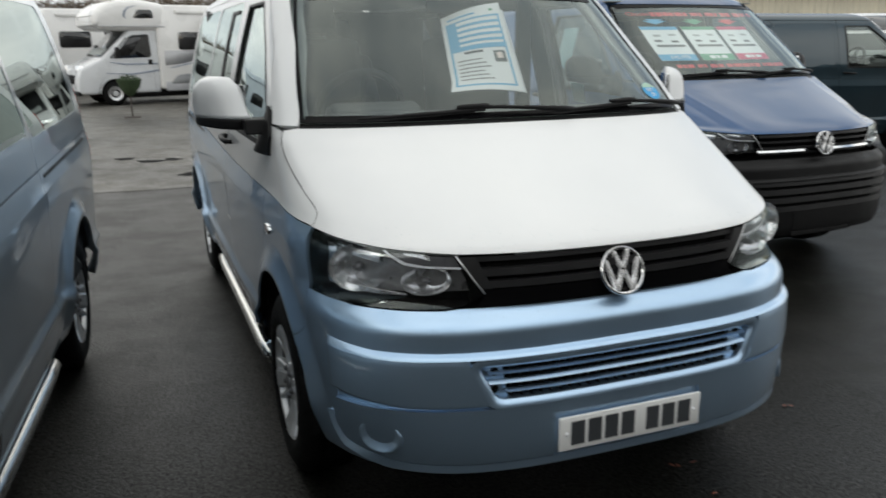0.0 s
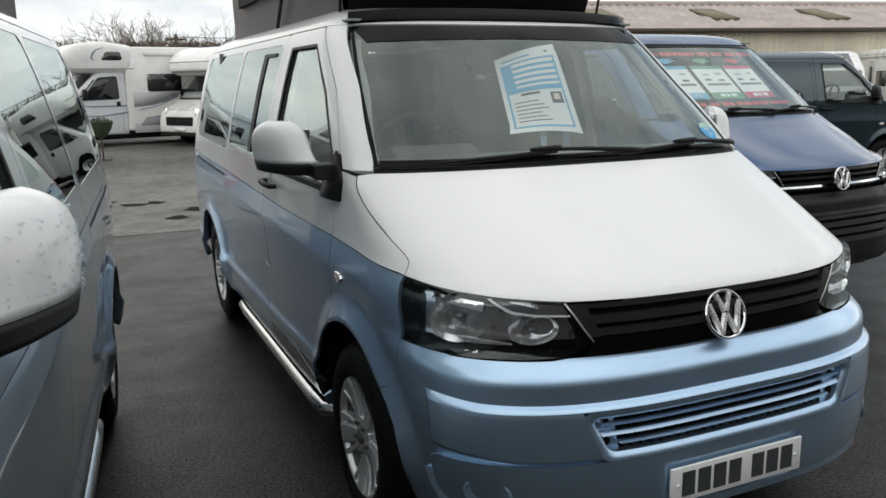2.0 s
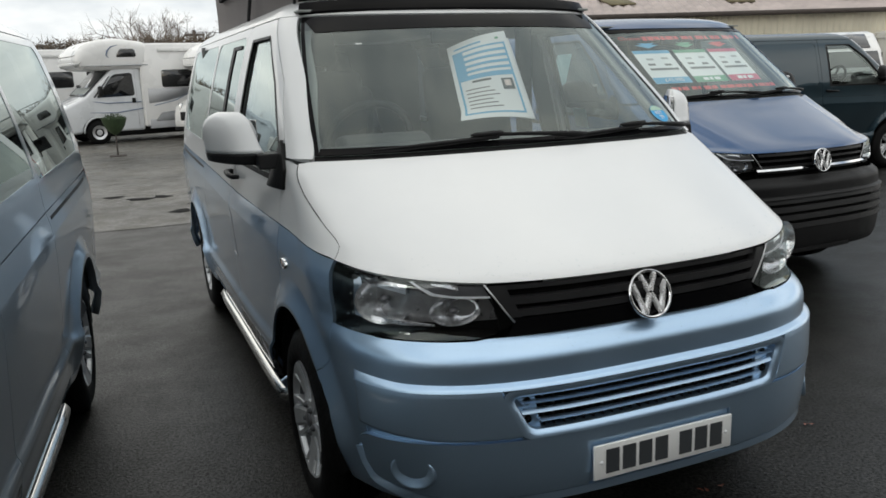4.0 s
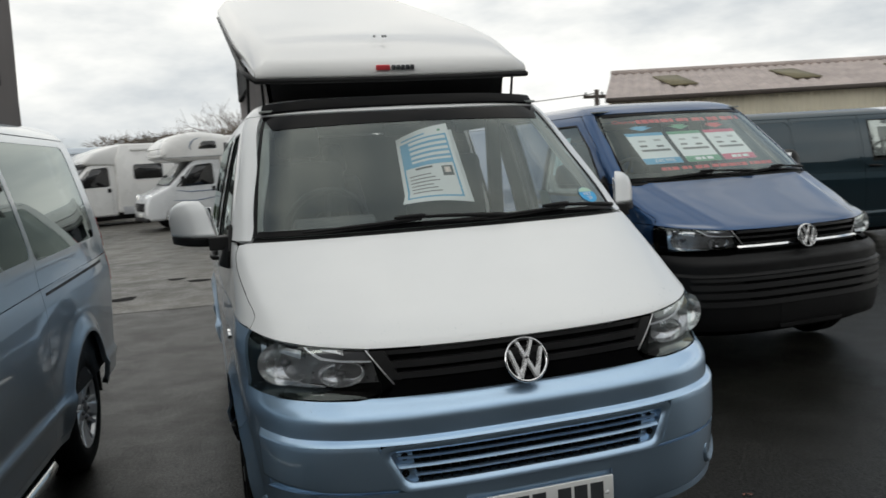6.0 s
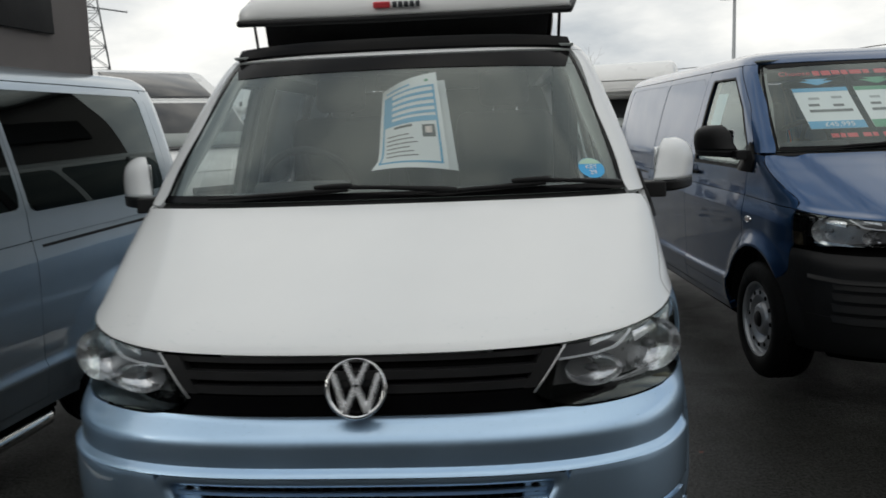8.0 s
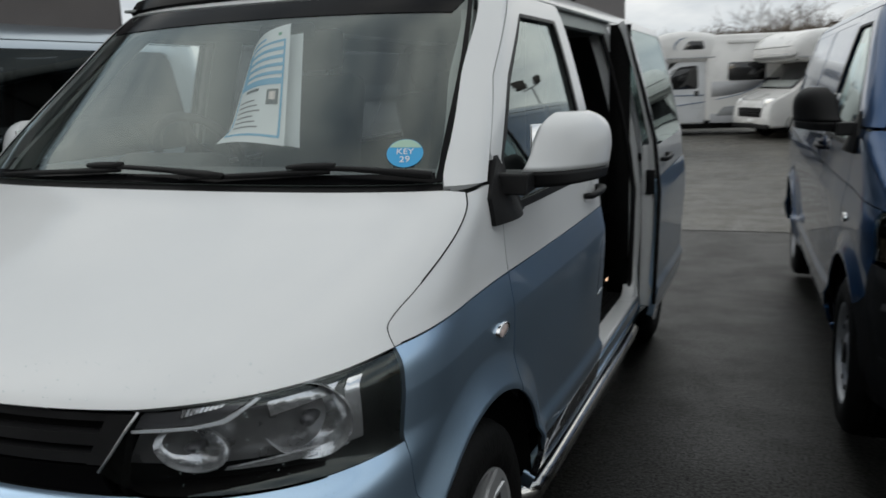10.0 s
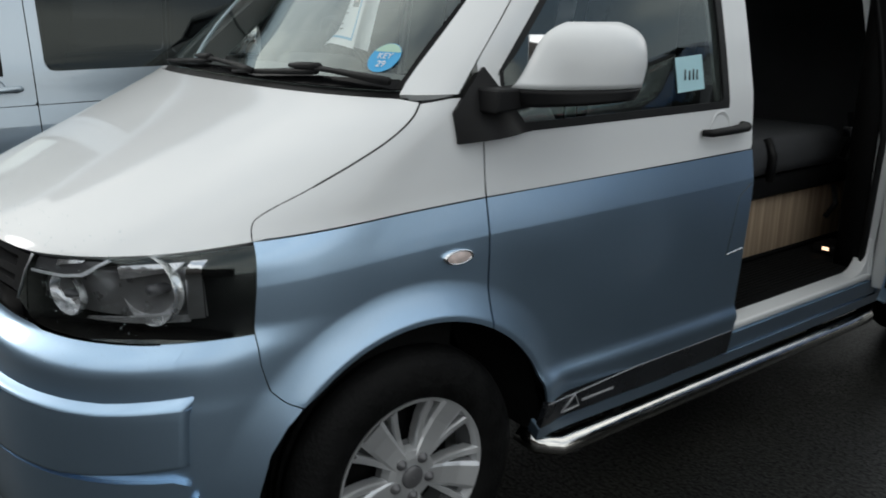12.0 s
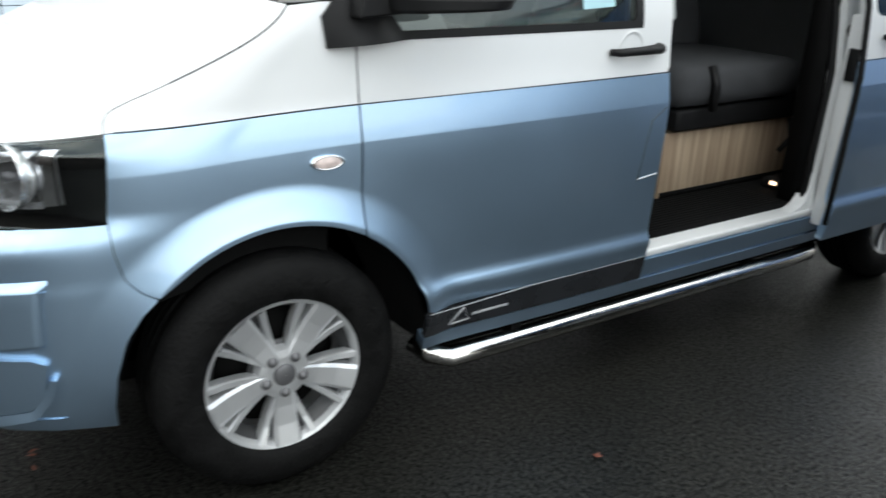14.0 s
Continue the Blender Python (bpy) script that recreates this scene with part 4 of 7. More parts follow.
        part("strut", tube([(s * 0.665, 2.9, 1.90), (s * 0.67, 2.55, lid_z(2.55))], 0.010, 6), PLASTIC, lid)
    part("rear_canvas", box((-0.63, ye - 0.01, 1.88), (0.63, ye + 0.005, lid_z(ye) + 0.01)), canvas or CANVAS, lid)
    return lid


# ---------------------------------------------------------------- a whole van
def van(name, m, label, lower, upper, face="old", wheels="alloy", side_open=False, cap=None, bars=False, glass_rear=None, grille_line=None,
        bumper=None, handles=None, cab=True, deflector=False, plate=True, mirrors_ahead=False):
    """A short panel van built on the shared skin. face: 'old' or 'new' nose. side_open: the nearside sliding door is slid back."""
    v = thing(name, m, label, "van")
    bump = bumper or lower
    rear_pane = glass_rear or TINT
    cap = cap or upper
    # --- nose
    lip = [by_x(x, z) for x, z in ((-0.875, 1.014), (-0.82, 1.000), (-0.70, 0.986), (-0.52, 0.974), (-0.25, 0.971), (0, 0.970), (0.25, 0.971),
                                   (0.52, 0.974), (0.70, 0.986), (0.82, 1.000), (0.875, 1.014))]
    cowl = [by_x(x, z) for x, z in ((-0.859, 1.278), (-0.82, 1.284), (-0.6, 1.284), (-0.3, 1.284), (0, 1.284), (0.3, 1.284), (0.6, 1.284),
                                    (0.82, 1.284), (0.859, 1.278))]
    bonnet = part("bonnet", bonnet_mesh(lip, cowl, 0.017 if face == "new" else 0.0), upper, v, "smooth bonnet panel")
    part("scuttle", panel([by_x(-0.84, 1.284), by_x(0, 1.287), by_x(0.84, 1.284)], [by_x(-0.83, 1.306), by_x(0, 1.306), by_x(0.83, 1.306)], 40, 3, -0.012, 0.03),
         PLASTIC, v)
    edge_l, edge_r = [by_x(-0.816, 1.302), by_x(-0.686, 1.822)], [by_x(0.816, 1.302), by_x(0.686, 1.822)]
    scr = part("windscreen", panel([edge_l[0], by_x(-0.4, 1.302), by_x(0, 1.302), by_x(0.4, 1.302), edge_r[0]],
                                   [edge_l[1], by_x(-0.34, 1.822), by_x(0, 1.822), by_x(0.34, 1.822), edge_r[1]], 40, 20, -0.004, 0.006), PANE, v,
               "clear curved windscreen")
    scr.visible_shadow = False
    for s in (-1, 1):
        part("screen_border", panel([by_x(0.798, 1.304), by_x(0.814, 1.304)], [by_x(0.672, 1.820), by_x(0.684, 1.820)], 3, 16, -0.0015, 0.004, s), GLOSS, scr)
    bz = 1.752 if face == "old" else 1.792
    part("screen_band", panel([by_x(-0.66, bz), by_x(-0.3, bz + 0.010), by_x(0, bz + 0.013), by_x(0.3, bz + 0.010), by_x(0.66, bz)],
                              [by_x(-0.682, 1.820), by_x(0, 1.820), by_x(0.682, 1.820)], 36, 4, -0.0015, 0.004), GLOSS, scr, "black band across the top")
    part("screen_foot", panel([by_x(-0.80, 1.303), by_x(0, 1.303), by_x(0.80, 1.303)], [by_x(-0.79, 1.325), by_x(0, 1.322), by_x(0.79, 1.325)], 36, 2,
                              -0.0015, 0.004), GLOSS, scr)
    # roof rim all round, and its flat top
    rim_lo = [by_x(x, 1.826) for x in (0, 0.2, 0.4, 0.55, 0.69)] + [by_y(y, 1.826) for y in (1.78, 2.2, 3.0, 4.0, 4.7, 4.95)]
    rim_hi = [by_x(x, 1.915) for x in (0, 0.15, 0.3, 0.45, 0.55)] + [by_y(y, 1.915) for y in (2.05, 2.4, 3.0, 4.0, 4.7, 4.95)]
    bm = bmesh.new()
    for s in (-1, 1):
        add_panel(bm, rim_lo, rim_hi, 60, 8, 0.0, 0.012, s)
    loop = [skin(q, z) for q, z in spread(rim_hi, 40)]
    top = [bm.verts.new(p + Vector((0, 0, -0.001))) for p in loop] + [bm.verts.new(Vector((-p.x, p.y, p.z - 0.001))) for p in loop[::-1]]
    bm.faces.new(top)
    roof = part("roof", bm, upper, v)
    if deflector:
        part("roof_deflector", panel([by_x(x, z) for x, z in ((-0.690, 1.828), (-0.4, 1.838), (0, 1.841), (0.4, 1.838), (0.690, 1.828))],
                                     [by_x(x, z) for x, z in ((-0.672, 1.850), (-0.4, 1.864), (0, 1.868), (0.4, 1.864), (0.672, 1.850))], 36, 4, lambda u, vv: 0.012 + 0.02 * vv, 0.03), GLOSS, roof,
             "black deflector strip across the roof's front edge")
    for s in (-1, 1):
        # pillars, wings, doors
        part("screen_pillar", side_panel(yz(by_x(0.822, 1.292), by_x(0.80, 1.38), by_x(0.755, 1.57), by_x(0.694, 1.823)),
                                         flank([(1.052, 1.292), (1.125, 1.375), (1.30, 1.56), (1.640, 1.823)]), 22, 6, 0.0, 0.02, s), upper, v)
        wing = part("front_wing", side_panel(flank([(0.507, 0.826), (0.511, 0.75), (0.528, 0.685), (0.556, 0.655), (0.590, 0.637)]) + arch(WHEEL_Y + 0.01, 0.425, 134, 60.5)[1:],
                                             waist(0.526, 1.113, 12, -0.003), 60, 50, 0.0, 0.012, s, (swage,)), lower, v, "wing panel flared round the wheel arch")
        part("wing_top", side_panel([(0.529, 1.018)] + waist(0.56, 1.113, 12, 0.001), [(y + 0.0022, z - 0.0028) for y, z in SEAM] + [(1.03, 1.283), (1.113, 1.283)], 90, 12, 0.0, 0.02, s), upper, wing)
        rm = Matrix.Translation(skin(*by_y(1.020, 0.908)) * 1.0) @ Matrix.Diagonal((1, 1.0, 0.42, 1))
        rm.translation.x *= s
        if s < 0:
            rm = rm @ Matrix.Rotation(math.pi, 4, "Z")
        ind = part("side_repeater", add_lathe(bmesh.new(), [(0.036, 0.007), (0.041, 0.009), (0.045, 0.006), (0.046, -0.004)], 28, rm), CHROME, wing,
                   "oval clear indicator lens with a chrome edge")
        part("repeater_lens", add_lathe(bmesh.new(), [(0.001, 0.010), (0.018, 0.0095), (0.037, 0.006)], 20, rm), AMBER, ind)
        # dark tube laid in the bonnet gap as its painted shade
        part("seam_shadow", tube([skin(by_y(y + 0.0011, z - 0.0014)[0] * s, z - 0.0014) - skin_normal(by_y(y, z)[0] * s, z) * 0.0012 for y, z in SEAM], 0.0018, 6), DULL, v)
        part("arch_liner", arch_liner(WHEEL_Y + 0.01, s), DULL, v)
        part("arch_liner", arch_liner(WHEEL_Y + WHEELBASE, s), DULL, v)
        # front door
        out = dense([(1.118, WAIST(1.118) + 0.001), (2.20, WAIST(2.2) + 0.001), (2.20, 1.820), (1.645, 1.820), (1.304, 1.560), (1.130, 1.376), (1.118, 1.362)], 10)
        gap = [(1.180, 1.190), (2.075, 1.198), (2.08, 1.755), (1.665, 1.755), (1.385, 1.56), (1.228, 1.392), (1.180, 1.34)]
        inn = dense(gap, 10)
        door = part("front_door", ring(flank(out), flank(inn), 140, 4, 0.0, 0.03, s, True), upper, v, "closed front door")
        pane = add_fill(bmesh.new(), flank(dense(gap, 6)), -0.012, 8, s)
        part("door_glass", pane, PANE, door).visible_shadow = False
        rub = [(y + dy, z + dz) for (y, z), (dy, dz) in zip(gap, ((0.012, 0.022), (-0.03, 0.022), (-0.03, -0.012), (0.0, -0.012), (0.012, -0.014), (0.012, -0.014), (0.012, 0.0)))]
        part("window_seal", ring(flank(inn), flank(dense(rub, 10)), 140, 1, 0.001, 0.010, s, True), PLASTIC, door)
        part("door_skin", side_panel(arch(WHEEL_Y + 0.01, 0.425, 59.6, 16) + flank([(1.318, 0.432), (1.6, 0.436), (2.2, 0.440)]), waist(1.118, 2.20, 12, -0.003), 40, 50, 0.0, 0.010, s, (swage,)),
             lower, door)
        band = BLACKBAND if bars else lower
        part("sill_band", side_panel(flank([(1.318, 0.345), (2.2, 0.350)]), flank([(1.316, 0.429), (2.2, 0.437)]), 24, 5, 0.0, 0.02, s), band, door,
             "black decal band along the sill" if bars else "")
        part("sill", side_panel(flank([(1.325, 0.295), (3.48, 0.300)]), flank([(1.318, 0.342), (3.47, 0.347)]), 30, 4, 0.0, 0.04, s), lower, v)
        handle(door, 2.04, 1.136, s, handles)
        part("handle_dish", add_lathe(bmesh.new(), [(0.001, -0.010), (0.03, -0.008), (0.045, 0.001), (0.050, 0.0025), (0.052, 0.0)], 24,
                                      Matrix.Translation((s * (HALF(1.15) + 0.001), 2.03, 1.142)) @ (Matrix() if s > 0 else Matrix.Rotation(math.pi, 4, "Z"))),
             upper, door)
        mirror(door, s, cap, mirrors_ahead)
        # body behind the door
        ry = WHEEL_Y + WHEELBASE
        slide_y = 3.24

        def low_piece(y0, y1, sd, z0=0.350):
            if y1 > 4:
                line = flank([(y0, z0), (ry - 0.418, z0)]) + arch(ry, 0.418, 176, 4, 22) + flank([(ry + 0.43, z0), (4.72, z0 + 0.02), (4.92, z0 + 0.05)])
            else:
                line = flank([(y0, z0), (y1, z0)])
            return side_panel(line, waist(y0, min(y1, 4.9), 16, -0.003), 60, 50, 0.0, 0.03, sd, (swage,))

        def high_piece(y0, y1, w0, w1, sd):
            o = dense([(y0, WAIST(y0) + 0.001), (y1, WAIST(y1) + 0.001), (y1, 1.820), (y0, 1.820)], 16)
            g = rounded([(w0, 1.215), (w1, 1.235), (w1, 1.780), (w0, 1.780)], 0.05)
            skin_up = ring(flank(o), flank(dense(g, 2)), 120, 4, 0.0, 0.03, sd, True)
            pane_bm = add_fill(bmesh.new(), flank(dense(g, 2)), -0.002, 8, sd)
            return skin_up, pane_bm
        if s > 0 and side_open:
            sd = part("sliding_door", low_piece(2.205, slide_y - 0.004, s), lower, v, "sliding side door, slid back and standing proud")
            up, pn = high_piece(2.205, slide_y - 0.004, 2.255, 3.205, s)
            part("door_top", up, upper, sd)
            part("door_glass", pn, rear_pane, sd)
            handle(sd, 2.42, 1.145, s)
            part("door_edge", add_prism(bmesh.new(), [(2.212, 0.40), (2.23, 0.40), (2.23, 1.80), (2.212, 1.80)], 0.70, 0.80), DULL, sd)
            part("door_frame", box((0.86, 2.215, 0.40), (0.925, 2.26, 1.22), bevel=0.01), upper, sd)
            part("door_frame", box((0.86, 3.18, 0.40), (0.925, 3.225, 1.22), bevel=0.01), upper, sd)
            part("door_seal", tube([(0.935, 2.206, 0.42), (0.945, 2.204, 0.7), (0.952, 2.203, 1.0), (0.925, 2.206, 1.25), (0.86, 2.21, 1.5), (0.78, 2.215, 1.78)], 0.011, 6),
                 PLASTIC, sd)
            part("door_lock", box((0.885, 2.200, 0.98), (0.93, 2.215, 1.10), bevel=0.006), PLASTIC, sd)
            sd.matrix_local = pose(0.085, 0.93, 0.0)
        else:
            lo_s = part("side_panel", low_piece(2.205, slide_y - 0.003, s), lower, v)
            up, pn = high_piece(2.205, slide_y - 0.003, 2.255, 3.215, s)
            part("side_panel_top", up, upper, lo_s)
            part("side_window" if rear_pane is TINT else "pressed_panel", pn, rear_pane, lo_s, "dark tinted side window" if rear_pane is TINT else "")
            if s < 0 and face == "old":
                part("window_slider", side_panel(flank([(2.555, 1.245), (2.635, 1.245)]), flank([(2.555, 1.74), (2.635, 1.74)]), 2, 8, 0.003, 0.004, s), PLASTIC, lo_s)
                part("window_slider", side_panel(flank([(2.36, 1.725), (2.635, 1.725)]), flank([(2.36, 1.742), (2.635, 1.742)]), 6, 2, 0.003, 0.004, s), PLASTIC, lo_s)
        lo_r = part("rear_quarter", low_piece(slide_y + 0.001, 4.9, s), lower, v, "rear quarter panel round the wheel arch")
        up, pn = high_piece(slide_y + 0.001, 4.62, 3.268, 4.54, s)
        part("quarter_top", up, upper, lo_r)
        part("quarter_window" if rear_pane is TINT else "pressed_panel", pn, rear_pane, lo_r, "dark tinted rear side window" if rear_pane is TINT else "")
        part("tail_corner", side_panel(waist(4.622, 4.93, 6, 0.003), flank([(4.622, 1.82), (4.95, 1.82)]), 14, 10, 0, 0.02, s), upper, v)
        part("door_rail", side_panel(flank([(3.30, 1.048), (4.52, 1.072)]), flank([(3.30, 1.062), (4.52, 1.088)]), 30, 2, 0.0015, 0.004, s), PLASTIC, lo_r, "dark sliding door rail slot")
        tail_lamp(v, s)
        # wheels
        for wy in (WHEEL_Y, ry):
            face_m = pose(s * 0.925, wy, WHEEL_Z, 0, 0, 0 if s > 0 else 180)
            wheel(v, face_m, wheels)
        if bars:
            bm = bmesh.new()
            pts = [(s * 0.80, 1.36, 0.27), (s * 0.855, 1.39, 0.24), (s * 0.89, 1.44, 0.232), (s * 0.895, 1.6, 0.232), (s * 0.895, 3.1, 0.232), (s * 0.89, 3.27, 0.232),
                   (s * 0.855, 3.33, 0.24), (s * 0.80, 3.36, 0.27)]
            add_tube(bm, pts, 0.034, 18)
            bar = part("side_bar", bm, STEEL, v, "polished steel tube side bar")
            for y in (1.7, 2.9):
                part("bracket", box((s * 0.72, y - 0.02, 0.24), (s * 0.89, y + 0.02, 0.29), bevel=0.005), DULL, bar)
        headlight(v, s, face == "new")
    # --- bumper and grille
    top_edge = [by_x(x, z) for x, z in ((-0.893, 0.816), (-0.80, 0.808), (-0.66, 0.806), (-0.57, 0.806), (-0.53, 0.811), (0, 0.811), (0.53, 0.811), (0.57, 0.806),
                                        (0.66, 0.806), (0.80, 0.808), (0.893, 0.816))]
    def wide(z, half):
        return [by_x(x * half, z) for x in (-1, -0.8, -0.5, -0.2, 0, 0.2, 0.5, 0.8, 1)]
    def edge(y, z, sg=1):
        q, zz = by_y(y, z)
        return sg * q, zz
    b = part("front_bumper", panel([edge(0.372, 0.683, -1)] + wide(0.675, 0.78) + [edge(0.372, 0.683)],
                                   [edge(0.372, 0.811, -1)] + top_edge[1:-1] + [edge(0.372, 0.811)], 90, 26, 0.0, 0.0), bump, v,
             "painted front bumper" if not bumper else "unpainted dark plastic front bumper")

    def shelf(u, vv):  # proud face with rolled lower and outer edges
        e = min(1.0, vv / 0.05, (1 - u) / 0.025)
        return 0.016 * (0.25 + 0.75 * math.sqrt(max(0.0, 1 - (1 - e) ** 2)))

    def roll(u, vv):  # bright ledge along the bumper, its top rolled back, its ends tapered
        return 0.0185 * (1 - vv ** 1.8) * min(1.0, u / 0.012, (1 - u) / 0.012) ** 0.5
    part("bumper_ledge", panel([edge(0.366, 0.680, -1)] + wide(0.671, 0.78) + [edge(0.366, 0.680)], [edge(0.372, 0.704, -1)] + wide(0.694, 0.78) + [edge(0.372, 0.704)], 110, 7, roll, 0.012), bump, b)
    for s in (-1, 1):
        part("bumper_corner", side_panel(flank([(0.330, 0.295), (0.330, 0.45), (0.330, 0.65), (0.330, 0.811)]),
                                         flank([(0.478, 0.295), (0.474, 0.36), (0.482, 0.45), (0.510, 0.54), (0.550, 0.60), (0.588, 0.6350), (0.5545, 0.6525), (0.5258, 0.6835), (0.5088, 0.75), (0.5048, 0.818)]),
                                         44, 18, lambda u, vv: -0.0012 * max(0.0, 1 - vv / 0.3), 0.03, s), bump, b)
        if face == "new":
            part("bumper_flank", panel([by_x(0.46, 0.48), by_x(0.70, 0.48), edge(0.372, 0.48)], [by_x(0.53, 0.690), by_x(0.72, 0.690), edge(0.372, 0.690)], 26, 6, -0.002, 0.0, s), bump, b)
            part("bumper_low_side", panel([by_x(0.25, 0.32), by_x(0.70, 0.32), edge(0.372, 0.32)], [by_x(0.25, 0.50), by_x(0.70, 0.50), edge(0.372, 0.50)], 26, 8, 0.003, 0.02, s), bump, b)
            continue
        # raised pad beside the lower grille, then the lower skirt with its lamp dish
        part("bumper_pad", panel([by_x(0.468, 0.528), by_x(0.70, 0.526), edge(0.352, 0.545)], [by_x(0.530, 0.669), by_x(0.72, 0.670), edge(0.366, 0.679)], 44, 24, shelf, 0.016, s), bump, b)
        part("bumper_flank", panel([by_x(0.46, 0.50), by_x(0.70, 0.50), edge(0.372, 0.50)], [by_x(0.53, 0.690), by_x(0.72, 0.690), edge(0.372, 0.690)], 26, 6, -0.002, 0.0, s), bump, b)
        part("bumper_skirt_side", panel([by_x(0.262, 0.345), by_x(0.55, 0.345), by_x(0.74, 0.352), edge(0.31, 0.38), edge(0.338, 0.42)],
                                        [by_x(0.262, 0.523), by_x(0.55, 0.523), by_x(0.74, 0.521), edge(0.32, 0.515), edge(0.352, 0.50)], 34, 8, 0.013, 0.016, s), bump, b)
        part("bumper_low_side", panel([by_x(0.70, 0.30), edge(0.372, 0.295)], [by_x(0.70, 0.50), edge(0.372, 0.50)], 16, 8, -0.002, 0.0, s), bump, b)
        q, z = by_x(0.762, 0.426)
        p, nn = skin(q * s, z), skin_normal(q * s, z)
        mm = Matrix.Translation(p + nn * 0.013) @ nn.to_track_quat("X", "Z").to_matrix().to_4x4() @ Matrix.Rotation(radians(-11), 4, "Y") @ Matrix.Diagonal((1, 1.15, 0.86, 1))
        part("lamp_dish", add_lathe(bmesh.new(), [(0.001, -0.006), (0.036, -0.004), (0.052, 0.001), (0.058, 0.0022), (0.062, 0.001), (0.066, -0.006), (0.067, -0.016)], 36, mm), bump, b,
             "blanked round fog lamp cover")
        part("bumper_lip", panel([by_x(0.262, 0.322), by_x(0.55, 0.322), by_x(0.74, 0.328), edge(0.318, 0.358), edge(0.352, 0.41), edge(0.366, 0.462)],
                                 [by_x(0.262, 0.341), by_x(0.55, 0.341), by_x(0.735, 0.348), edge(0.308, 0.376), edge(0.336, 0.42), edge(0.350, 0.462)], 36, 2,
                                 lambda u, vv: 0.022 - 0.010 * vv, 0.02, s), bump, b)
    part("bumper_lip", panel(wide(0.322, 0.2615), wide(0.341, 0.2615), 24, 2, lambda u, vv: 0.022 - 0.010 * vv, 0.02), bump, b)
    part("bumper_skirt", panel(wide(0.345, 0.26), wide(0.485, 0.26), 30, 8, 0.006, 0.01), bump, b)
    if face == "old":
        part("bumper_skirt_band", panel(wide(0.487, 0.262), wide(0.523, 0.262), 30, 3, 0.013, 0.01), bump, b)
    part("bumper_valance", panel([edge(0.372, 0.300, -1)] + wide(0.312, 0.75) + [edge(0.372, 0.300)], [edge(0.372, 0.34, -1)] + wide(0.342, 0.75) + [edge(0.372, 0.34)],
                                 60, 4, 0.002, 0.015), bump, b)
    part("bumper_apron", panel([edge(0.36, 0.23, -1)] + wide(0.23, 0.75) + [edge(0.36, 0.23)], [edge(0.36, 0.284, -1)] + wide(0.31, 0.75) + [edge(0.36, 0.284)],
                               50, 3, -0.045, 0.02), DULL, b)
    if face == "old":  # lower grille: recessed black mesh behind three painted blades
        part("grille_back", panel(wide(0.51, 0.50), wide(0.685, 0.54), 40, 6, -0.050, 0.004), DULL, b)
        hole_o = rounded([(-0.472, 0.524), (0.472, 0.524), (0.531, 0.669), (-0.531, 0.669)], 0.030)
        hole_i = rounded([(-0.446, 0.546), (0.446, 0.546), (0.500, 0.650), (-0.500, 0.650)], 0.026)
        part("grille_frame", ring([by_x(x, z) for x, z in dense(hole_o, 4)], [by_x(x, z) for x, z in dense(hole_i, 4)], 160, 4, lambda u, vv: 0.016 - 0.004 * vv - 0.010 * vv ** 3, 0.040), bump, b,
             "painted frame of the lower grille")
        for z, hw in ((0.572, 0.415), (0.602, 0.470), (0.630, 0.470)):
            thick = 0.0042 if z == 0.602 else 0.0026
            part("grille_blade", panel(wide(z - thick, hw), wide(z + thick, hw + 0.005), 40, 2, lambda u, vv: 0.004 - 0.010 * vv, 0.014), bump, b)
        for i in range(-12, 13):
            x = i * 0.033
            part("grille_rib", panel([by_x(x - 0.0014, 0.545), by_x(x + 0.0014, 0.545)], [by_x(x - 0.0014, 0.652), by_x(x + 0.0014, 0.652)], 1, 4, -0.018, 0.02), PLASTIC, b)
        for s in (-1, 1):
            part("grille_end", panel([by_x(0.408, 0.545), by_x(0.452, 0.545)], [by_x(0.425, 0.652), by_x(0.506, 0.652)], 4, 4, -0.022, 0.02, s), bump, b)
            for z in (0.573, 0.628):
                part("tow_cap", add_lathe(bmesh.new(), [(0.001, 0.0), (0.011, 0.0), (0.013, -0.004)], 12,
                                          Matrix.Translation(skin(by_x(0.446 * s, z)[0], z) + Vector((0, 0.014, 0))) @ Matrix.Rotation(-math.pi / 2, 4, "Z")), DULL, b)
    else:  # wide ribbed intake that wraps round the nose
        part("grille_back", panel(wide(0.46, 0.80), wide(0.675, 0.80), 50, 6, -0.010, 0.004), DULL, b)
        for z in (0.478, 0.535, 0.590, 0.645):
            part("bumper_rib", panel(wide(z, 0.80), wide(z + 0.034, 0.81), 60, 3, lambda u, vv: 0.012 - 0.008 * vv, 0.02), PLASTIC, b)
    # upper grille
    g = part("grille", panel(wide(0.812, 0.505), wide(0.972, 0.522), 40, 8, -0.035, -0.035), DULL, v, "black slatted grille between the headlights")
    if face == "old":
        part("grille_lip", panel(wide(0.814, 0.478), wide(0.862, 0.452), 40, 4, -0.004, 0.03), GLOSS, g)
        for z0, z1, hw, o in ((0.868, 0.889, 0.44, -0.004), (0.905, 0.928, 0.47, -0.004), (0.950, 0.967, 0.515, -0.012)):
            part("grille_slat", panel(wide(z0, hw), wide(z1, hw + 0.012), 40, 3, o, 0.028), GRILLE, g)
        for s in (-1, 1):
            part("grille_end", panel([by_x(0.425, 0.866), by_x(0.456, 0.866)], [by_x(0.475, 0.966), by_x(0.524, 0.966)], 6, 6, -0.003, 0.03, s), GRILLE, g)
